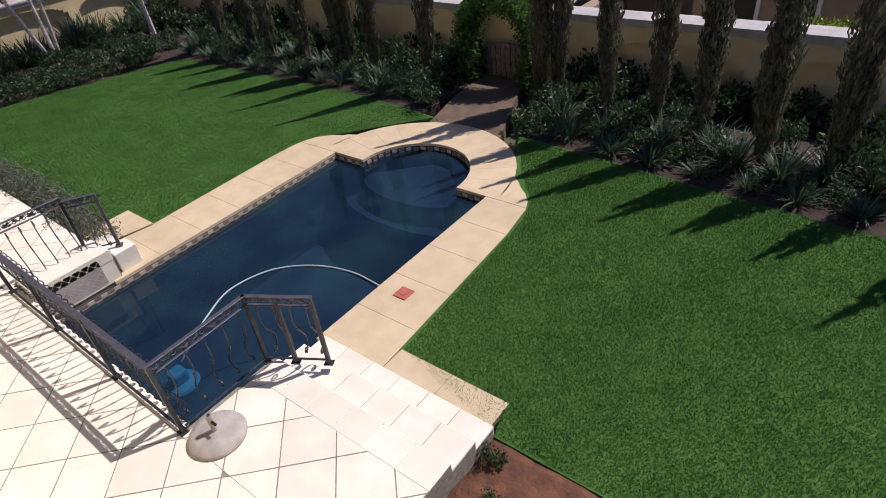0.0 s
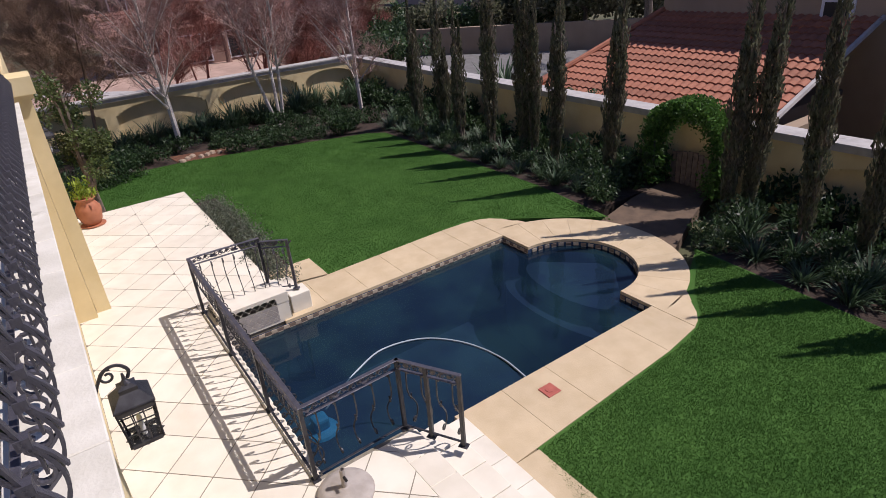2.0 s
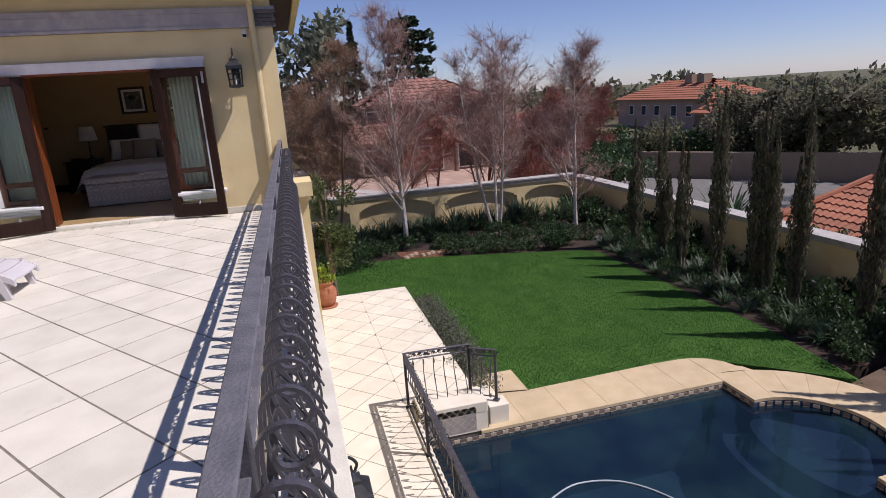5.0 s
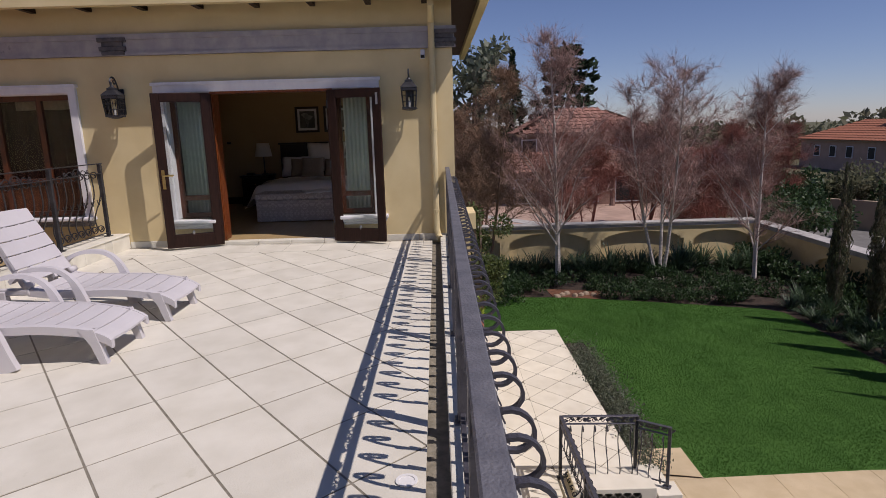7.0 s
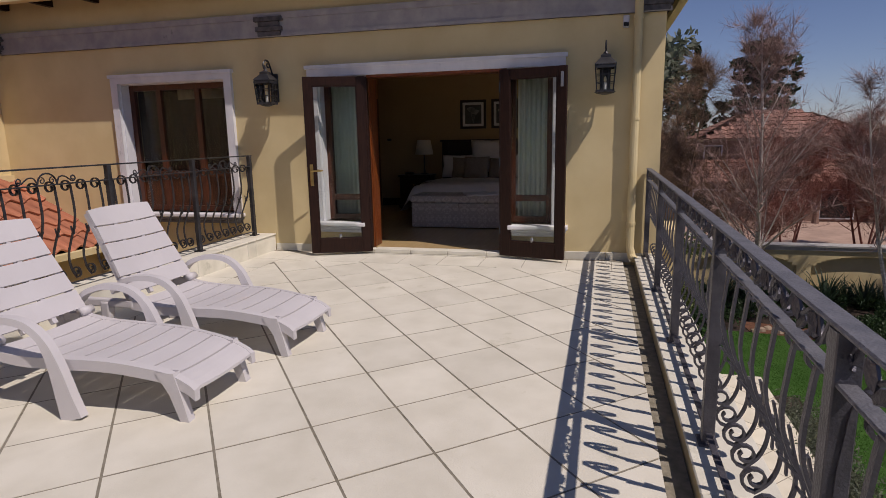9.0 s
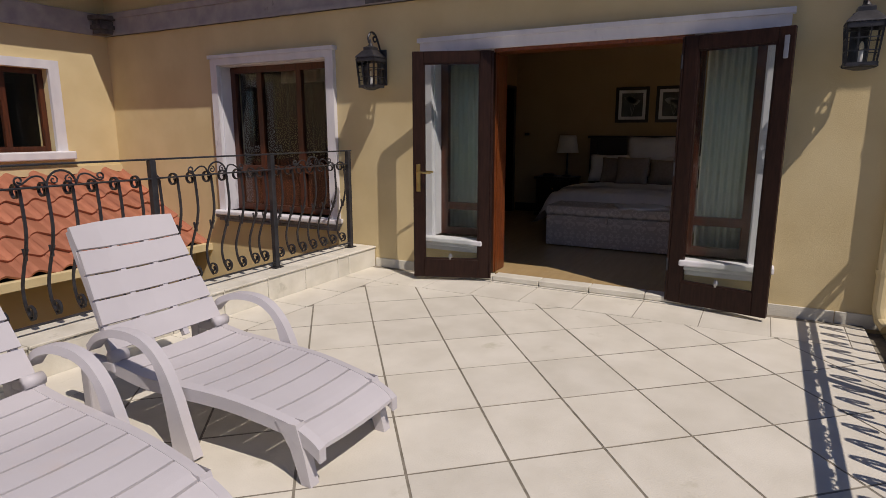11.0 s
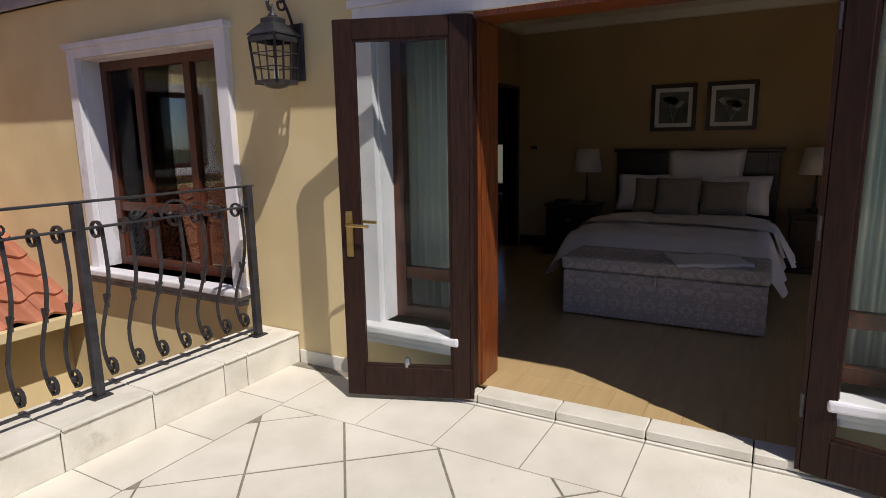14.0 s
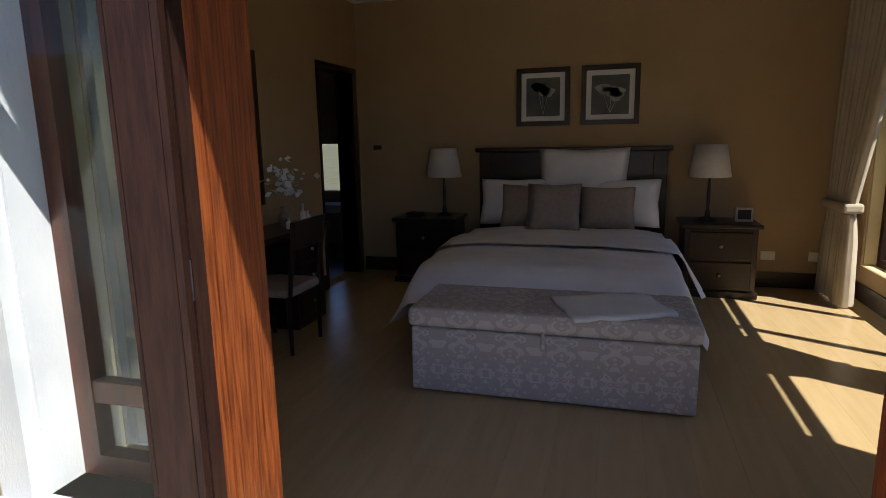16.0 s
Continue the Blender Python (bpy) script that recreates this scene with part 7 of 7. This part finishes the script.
# room behind the doorway, with its own window
bm = BM()
cells(bm, "x", -14.3, -14.1, (-8.3, -0.28), (-0.1, 3.14), [(-6.12, -5.60, 0.74, 1.36)])
box(bm, (-14.1, -8.3, -0.1), (FX - 0.3, -8.1, 3.14))
box(bm, (FX - 2.2, -8.1, -0.1), (FX - 2.0, LW - 0.15, 3.14))
setting("wall_bathroom", bm, M_TAN, "dim wall of the room behind the doorway", "wall")
setting("bath_shelf", box(BM(), (-14.09, -6.6, 0.5), (-13.7, -4.95, 0.6)), M_WHITE, "white ledge in the room behind the doorway", "ledge")
# dark boards and wall colour stand in for the side room's lack of light
setting("wall_side_room", box(BM(), (FX - 1.8, -7.0, -0.1), (FX - 0.31, -6.9, 3.14)), M_ROOMDARK, "added dark board standing in for the side room's darkness", "wall")
setting("wall_side_room", box(BM(), (FX - 1.9, -8.1, -0.1), (FX - 1.8, LW - 0.15, 3.14)), M_FURN, "side room wall coloured dark as if unlit", "wall")


def curtain(name, label, axis, c, u0, u1, z0, z1, waves, amp, material):
    bm = BM()
    n = waves * 8
    rows = []
    for z in (z0, (z0 + z1) / 2, z1):
        row = []
        for k in range(n + 1):
            q = k / n
            o = amp * math.sin(q * waves * 2 * math.pi) * (1.15 if z == z0 else 0.85) + 0.3 * amp * math.sin(q * waves * 5.1 + z)
            u = u0 + (u1 - u0) * q
            row.append(bm.verts.new((c + o, u, z) if axis == "x" else (u, c + o, z)))
        rows.append(row)
    for a, b in zip(rows, rows[1:]):
        for k in range(n):
            bm.faces.new((a[k], a[k + 1], b[k + 1], b[k]))
    g = bmesh.ops.extrude_face_region(bm, geom=bm.faces[:])
    for v in g["geom"]:
        if isinstance(v, bmesh.types.BMVert):
            v.co.x -= 0.004 if axis == "x" else 0
            v.co.y -= 0.004 if axis == "y" else 0
    return tagged(part(name, bm, material, None, "", True), label, "curtain", "curtains")


curtain("curtain", "pale green pleated curtain behind the sidelight", "x", FX - 0.42, -4.35, -3.36, FZ + 0.02, 2.45, 18, 0.03, M_CURTAIN)
curtain("curtain", "pale green pleated curtain behind the sidelight", "x", FX - 0.42, -1.54, -0.72, FZ + 0.02, 2.45, 14, 0.03, M_CURTAIN)
# the next two are added dark sheets that keep the side room looking unlit
curtain("curtain", "added dark sheet beside the window for the unlit room", "x", FX - 0.42, -6.6, -6.3, 0.3, 2.4, 4, 0.025, M_ROOMDARK)
curtain("curtain", "added dark sheet behind the window for the unlit room", "x", FX - 0.55, -6.75, -5.0, 0.1, 2.5, 9, 0.03, M_ROOMDARK)
curtain("curtain", "taupe valance behind the window", "x", FX - 0.40, -6.1, -5.2, 1.92, 2.3, 9, 0.012, M_TAUPE)


def tieback(name, x0, x1, y, ztop, ztie, z0, xt0, xt1):
    """A curtain drawn to one side and gathered by a tie."""
    t = thing(name, "beige pleated curtain gathered by a tie-back", "curtain", "tied curtains")
    bm = BM()
    prof = [(ztop, x0, x1, 0.035), ((ztop * 2 + ztie) / 3, x0, x1 * 0.75 + xt1 * 0.25, 0.04), ((ztop + 2 * ztie) / 3, x0 * 0.5 + xt0 * 0.5, x1 * 0.4 + xt1 * 0.6, 0.045), (ztie + 0.08, xt0, xt1, 0.04), (ztie - 0.02, xt0 + 0.02, xt1 - 0.02, 0.035), (ztie - 0.25, xt0, xt1 + 0.03, 0.05), (z0, xt0 - 0.03, xt1 + 0.06, 0.06)]
    n = 72
    rows = []
    for z, a, b, am in prof:
        rows.append([bm.verts.new((a + (b - a) * k / n, y + am * math.sin(k / n * 9 * 2 * math.pi) + 0.3 * am * math.sin(k * 1.7), z)) for k in range(n + 1)])
    for a, b in zip(rows, rows[1:]):
        for k in range(n):
            bm.faces.new((a[k], a[k + 1], b[k + 1], b[k]))
    part("cloth", bm, M_BEIGECURT, t, "", True)
    part("tie", rbox((xt0 - 0.005, y - 0.075, ztie - 0.03), (xt1 + 0.005, y + 0.065, ztie + 0.045), 0.02), M_BEIGECURT, t, "pale cloth tie-back")
    return t


tieback("curtain", -12.5, -11.45, -0.50, 2.6, 0.82, 0.075, -12.52, -12.0)
tieback("curtain", -10.75, -9.75, -0.47, 2.6, 0.82, 0.075, -10.48, -10.16)
rod = thing("curtain_rod", "dark wooden curtain rod over the bedroom window", "rod")
part("rod", tube(BM(), [(-12.55, -0.47, 2.61), (-8.6, -0.47, 2.61)], 0.018, 8), M_FURN, rod)
part("bracket", box(BM(), (-11.2, -0.47, 2.6), (-11.16, -0.29, 2.62)), M_FURN, rod)

# ---- bed ----
bed = thing("bed", "made double bed with white duvet and dark headboard", "bed")
hb = part("headboard", join(rbox((BX + 0.02, -3.50, FZ), (BX + 0.08, -1.80, 1.27), 0.008), rbox((BX + 0.0, -3.54, 1.27), (BX + 0.11, -1.76, 1.31), 0.01), rbox((BX + 0.08, -3.50, 0.5), (BX + 0.10, -3.38, 1.27), 0.006, 1), rbox((BX + 0.08, -1.92, 0.5), (BX + 0.10, -1.80, 1.27), 0.006, 1)), M_FURN, bed, "dark wooden headboard")
part("base", rbox((BX + 0.1, -3.40, FZ), (-10.35, -1.90, 0.30), 0.02), M_TAUPE, bed)
part("mattress", rbox((BX + 0.1, -3.42, 0.30), (-10.33, -1.88, 0.56), 0.06), M_LINEN, bed)


def cloth(x0, x1, y0, y1, ztop, drop, flare, seed, foot=True):
    bm = BM()
    nx, ny = 30, 34
    g = []
    for i in range(nx + 1):
        row = []
        for j in range(ny + 1):
            u, v = i / nx, j / ny
            s = 2 * v - 1
            yc = (y0 + y1) / 2
            hw = (y1 - y0) / 2
            if abs(s) < 0.72:
                yy, zz = yc + hw * s / 0.72, ztop + 0.035 * (1 - (s / 0.72) ** 4)
            else:
                q = (abs(s) - 0.72) / 0.28
                yy = yc + math.copysign(hw + flare * q + 0.02 * math.sin(u * 22 + s) * q, s)
                zz = ztop - drop * q
            xx = x0 + (x1 - x0) * u
            zz += 0.014 * noise.noise(Vector((xx * 4, yy * 4, seed)))
            if foot and u > 0.86:
                q = (u - 0.86) / 0.14
                zz -= drop * 0.55 * q * q * (1 if abs(s) < 0.72 else (1 - abs(s)) / 0.28)
            row.append(bm.verts.new((xx, yy, zz)))
        g.append(row)
    for i in range(nx):
        for j in range(ny):
            bm.faces.new((g[i][j], g[i + 1][j], g[i + 1][j + 1], g[i][j + 1]))
    return bm


part("duvet", cloth(BX + 0.55, -10.22, -3.46, -1.84, 0.60, 0.36, 0.13, 1.0), M_LINEN, bed, "crumpled white duvet", True)
part("blanket", cloth(BX + 0.95, BX + 1.55, -3.50, -1.80, 0.618, 0.30, 0.16, 2.0, False), M_LINEN, bed, "folded white blanket", True)


def pillow(name, label, x, y, z, w, h, d, tilt, material, turn=0.0):
    bm = BM()
    n = 12
    top, bot = [], []
    for i in range(n + 1):
        a, b = [], []
        for j in range(n + 1):
            u, v = 2 * i / n - 1, 2 * j / n - 1
            t = d / 2 * (max(0, 1 - u ** 4) * max(0, 1 - v ** 4)) ** 0.5
            pin = 1 - 0.07 * (1 - abs(u)) * abs(v) - 0.0
            pu = 1 - 0.07 * (1 - abs(v)) * abs(u)
            a.append(bm.verts.new((t, u * w / 2 * pu, v * h / 2 * pin)))
            b.append(bm.verts.new((-t, u * w / 2 * pu, v * h / 2 * pin)))
        top.append(a)
        bot.append(b)
    for i in range(n):
        for j in range(n):
            bm.faces.new((top[i][j], top[i + 1][j], top[i + 1][j + 1], top[i][j + 1]))
            bm.faces.new((bot[i][j + 1], bot[i + 1][j + 1], bot[i + 1][j], bot[i][j]))
    bmesh.ops.remove_doubles(bm, verts=bm.verts[:], dist=1e-4)
    bm.transform(pose(x, y, z, 0, -tilt, turn))
    return tagged(part(name, bm, material, None, "", True), label, "pillow", "bed pillows")


pillow("pillow", "large square white pillow against the headboard", BX + 0.24, -2.52, 1.00, 0.80, 0.62, 0.18, 14, M_LINEN)
pillow("pillow", "white pillow with a flanged edge", BX + 0.34, -3.12, 0.83, 0.62, 0.44, 0.18, 24, M_LINEN, 4)
pillow("pillow", "white pillow with a flanged edge", BX + 0.34, -2.17, 0.83, 0.62, 0.44, 0.18, 24, M_LINEN, -4)
pillow("cushion", "taupe square scatter cushion", BX + 0.50, -3.00, 0.81, 0.42, 0.40, 0.15, 24, M_TAUPE)
pillow("cushion", "brown square scatter cushion", BX + 0.62, -2.74, 0.81, 0.46, 0.44, 0.16, 26, M_TAUPE)
pillow("cushion", "taupe square scatter cushion", BX + 0.50, -2.30, 0.80, 0.46, 0.38, 0.15, 24, M_TAUPE)

bench = thing("storage_bench", "damask upholstered storage bench with tufted lid", "bench")
part("body", rbox((-10.29, -3.27, FZ + 0.01), (-9.76, -1.825, 0.42), 0.015), M_DAMASK, bench)
lid = rbox((-10.31, -3.285, 0.424), (-9.745, -1.81, 0.51), 0.03, 3)
bmesh.ops.subdivide_edges(lid, edges=[e for e in lid.edges if e.calc_length() > 0.3], cuts=14, use_grid_fill=True)
tufts = [(-10.17 + 0.13 * (k % 2) + 0.12, -3.15 + 0.115 * k) for k in range(11)] + [(-10.17, -3.15 + 0.23 * k) for k in range(6)]
for v in lid.verts:
    if v.co.z > 0.49:
        v.co.z += 0.02
        for a, b in tufts:
            v.co.z -= 0.034 * math.exp(-((v.co.x - a) ** 2 + (v.co.y - b) ** 2) / 0.002)
part("lid", lid, M_DAMASK, bench, "tufted damask lid", True)
btn = mesh_of("button", lathe(BM(), [(0.011, 0.0), (0.011, 0.005), (0.004, 0.009)], 8), M_DAMASK)
for a, b in tufts:
    share("button", btn, bench, pose(a, b, 0.505))
part("tassel", lathe(BM(), [(0.004, 0.0), (0.012, -0.03), (0.016, -0.09), (0.014, -0.10)], 8, (-9.735, -2.56, 0.45)), M_DAMASK, bench)
bm = BM()
g = [[bm.verts.new((-10.17 + 0.42 * i / 8, -2.50 + 0.52 * j / 8, 0.548 + 0.010 * noise.noise(Vector((i * 0.5, j * 0.4, 3))) + (0.012 if (i + j) % 5 == 0 else 0))) for j in range(9)] for i in range(9)]
for i in range(8):
    for j in range(8):
        bm.faces.new((g[i][j], g[i + 1][j], g[i + 1][j + 1], g[i][j + 1]))
e = bmesh.ops.extrude_face_region(bm, geom=bm.faces[:])
for v in e["geom"]:
    if isinstance(v, bmesh.types.BMVert):
        v.co.z -= 0.022
bm.transform(Matrix.Translation((-9.96, -2.24, 0)) @ pose(0, 0, 0, 0, 0, 22) @ Matrix.Translation((9.96, 2.24, 0)))
tagged(part("folded_throw", bm, M_WHITE, None, "", True), "folded white cloth lying on the bench", "cloth")


def nightstand(y0, y1):
    n = thing("nightstand", "dark wooden bedside cabinet with drawers", "nightstand", "nightstands")
    part("body", rbox((BX + 0.03, y0 + 0.03, FZ + 0.06), (BX + 0.47, y1 - 0.03, 0.64), 0.008), M_FURN, n)
    part("top", rbox((BX + 0.02, y0, 0.64), (BX + 0.50, y1, 0.675), 0.01), M_FURN, n)
    part("plinth", rbox((BX + 0.03, y0 + 0.01, FZ), (BX + 0.49, y1 - 0.01, FZ + 0.06), 0.008), M_FURN, n)
    for z0, z1 in ((0.14, 0.36), (0.38, 0.61)):
        d = part("drawer", rbox((BX + 0.471, y0 + 0.07, z0), (BX + 0.49, y1 - 0.07, z1), 0.006), M_FURN, n)
        part("knob", moved(lathe(BM(), [(0.008, 0), (0.016, 0.018), (0.008, 0.026)], 10), Matrix.Translation((BX + 0.49, (y0 + y1) / 2, (z0 + z1) / 2)) @ pose(0, 0, 0, 0, 90, 0)), M_BRASS, d)
    return n


nightstand(-4.27, -3.64)
nightstand(-1.70, -1.08)


def table_lamp(y, x=BX + 0.22):
    l = thing("table_lamp", "bedside lamp with pale fabric shade and dark stem", "lamp", "bedside lamps")
    part("stem", lathe(BM(), [(0.075, 0.0), (0.075, 0.015), (0.02, 0.03), (0.022, 0.06), (0.011, 0.1), (0.016, 0.22), (0.010, 0.34), (0.012, 0.40)], 14, (x, y, 0.676)), M_FURN, l, "", True)
    part("shade", lathe(BM(), [(0.172, 0.37), (0.125, 0.64), (0.122, 0.64), (0.169, 0.37)], 28, (x, y, 0.676)), M_SHADE, l, "pale fabric shade", True)
    return l


table_lamp(-3.82)
table_lamp(-1.47)
ck = thing("clock", "small silver bedside clock on the nightstand", "clock")
part("case", rbox((BX + 0.28, -1.27, 0.676), (BX + 0.33, -1.13, 0.80), 0.008), M_STEEL, ck)
part("face", box(BM(), (BX + 0.331, -1.25, 0.70), (BX + 0.334, -1.15, 0.78)), M_BLACK, ck)
ph = thing("telephone", "small dark telephone on the nightstand", "telephone")
part("body", rbox((BX + 0.3, -4.15, 0.676), (BX + 0.42, -4.0, 0.72), 0.012), M_BLACK, ph)


def picture(y0, y1, z0, z1, seed):
    p = thing("picture", "framed flower photograph with white mount", "picture", "pictures over the bed")
    w = 0.045
    part("frame", join(box(BM(), (BX, y0, z0), (BX + 0.03, y0 + w, z1)), box(BM(), (BX, y1 - w, z0), (BX + 0.03, y1, z1)), box(BM(), (BX, y0 + w, z0), (BX + 0.03, y1 - w, z0 + w)), box(BM(), (BX, y0 + w, z1 - w), (BX + 0.03, y1 - w, z1))), M_FURN, p)
    part("mount", box(BM(), (BX + 0.004, y0 + w, z0 + w), (BX + 0.012, y1 - w, z1 - w)), M_WHITE, p)
    c = (y0 + y1) / 2
    part("print", box(BM(), (BX + 0.0125, y0 + 0.09, z0 + 0.09), (BX + 0.016, y1 - 0.09, z1 - 0.09)), M_PHOTO, p)
    rng = np.random.RandomState(seed)
    bm = BM()
    for k in range(4):
        a, b = c + rng.uniform(-0.08, 0.08), (z0 + z1) / 2 + rng.uniform(-0.02, 0.10)
        ps = [bm.verts.new((BX + 0.018, a + 0.065 * math.cos(t) * (1 + 0.3 * math.sin(3 * t)), b + 0.045 * math.sin(t))) for t in [2 * math.pi * q / 14 for q in range(14)]]
        bm.faces.new(ps)
        tube(bm, [(BX + 0.0185, a, b - 0.03), (BX + 0.0185, c, z0 + 0.1)], 0.003, 3)
    part("flower", bm, M_FLOWERPRINT, p)


picture(-3.155, -2.665, 1.505, 2.03, 5)
picture(-2.565, -2.055, 1.505, 2.03, 6)
sw = thing("thermostat", "small dark wall control beside the doorway", "switch")
part("case", rbox((BX, -4.62, 1.31), (BX + 0.02, -4.54, 1.35), 0.004, 1), M_BLACK, sw)
for y in (-0.93, -0.55):
    so = thing("wall_socket", "white double wall socket above the baseboard", "socket", "wall sockets")
    part("plate", rbox((BX, y - 0.06, 0.30), (BX + 0.012, y + 0.06, 0.38), 0.004, 1), M_CEIL, so)

# ---- dressing table ----
dt = thing("dressing_table", "dark wooden dressing table with drawers", "dressing table")
part("top", rbox((-11.05, LW + 0.02, 0.75), (-9.55, LW + 0.40, 0.79), 0.008), M_FURN, dt)
for x0, x1 in ((-10.98, -10.55), (-10.02, -9.6)):
    pd = part("pedestal", rbox((x0, LW + 0.03, FZ), (x1, LW + 0.37, 0.75), 0.008), M_FURN, dt)
    for z0, z1 in ((0.14, 0.32), (0.34, 0.52), (0.54, 0.71)):
        part("drawer", rbox((x0 + 0.03, LW + 0.371, z0), (x1 - 0.03, LW + 0.385, z1), 0.005), M_FURN, pd)
        part("knob", lathe(BM(), [(0.012, 0.0), (0.012, 0.018)], 8, ((x0 + x1) / 2, LW + 0.397, (z0 + z1) / 2 - 0.01)), M_STEEL, pd)
mi = thing("wall_mirror", "dark framed mirror over the dressing table", "mirror")
part("frame", join(box(BM(), (-10.75, LW, 0.95), (-10.68, LW + 0.04, 2.05)), box(BM(), (-9.9, LW, 0.95), (-9.83, LW + 0.04, 2.05)), box(BM(), (-10.68, LW, 1.98), (-9.9, LW + 0.04, 2.05)), box(BM(), (-10.68, LW, 0.95), (-9.9, LW + 0.04, 1.02))), M_FURN, mi)
part("glass", box(BM(), (-10.68, LW + 0.005, 1.02), (-9.9, LW + 0.015, 1.98)), M_MIRROR, mi)
ch = thing("dressing_chair", "dark wooden chair with a pale seat cushion", "chair")
cx, cy = -10.28, LW + 0.40
part("seat", rbox((cx - 0.21, cy - 0.2, 0.43), (cx + 0.21, cy + 0.2, 0.49), 0.02), M_TAUPE, ch, "pale seat cushion")
for sx in (-0.19, 0.19):
    for sy in (-0.18, 0.18):
        part("leg", tube(BM(), [(cx + sx, cy + sy, FZ), (cx + sx, cy + sy, 0.44)], [0.014, 0.02], 6), M_FURN, ch)
    part("back_post", tube(BM(), [(cx + sx, cy + 0.19, 0.44), (cx + sx, cy + 0.25, 0.92)], 0.017, 6), M_FURN, ch)
part("backrest", rbox((cx - 0.2, cy + 0.225, 0.74), (cx + 0.2, cy + 0.25, 0.92), 0.01), M_FURN, ch)
va = thing("flower_vase", "small vase with pale orchids on the dressing table", "vase")
part("vase", lathe(BM(), [(0.035, 0.0), (0.05, 0.06), (0.03, 0.13), (0.035, 0.15)], 12, (-10.72, LW + 0.22, 0.791)), M_TAUPE, va)
me = leaves(70, lambda g: ((-10.72 + g.normal(0, 0.09), LW + 0.22 + g.normal(0, 0.06), 1.02 + abs(g.normal(0, 0.13))), (0, 1, 0)), 0.055, 0.8, 0, np.random.RandomState(4))
me.materials.append(M_WHITE)
tagged(new("blossom", me), "pale orchid blossoms", kind="stuff").parent = va
for x, h in ((-10.9, 0.10), (-10.83, 0.16), (-10.62, 0.08)):
    bo = thing("bottle", "small glass bottle on the dressing table", "bottle", "toiletries")
    part("body", lathe(BM(), [(0.02, 0), (0.022, h * 0.6), (0.008, h * 0.7), (0.008, h)], 10, (x, LW + 0.3, 0.791)), M_WHITE, bo)
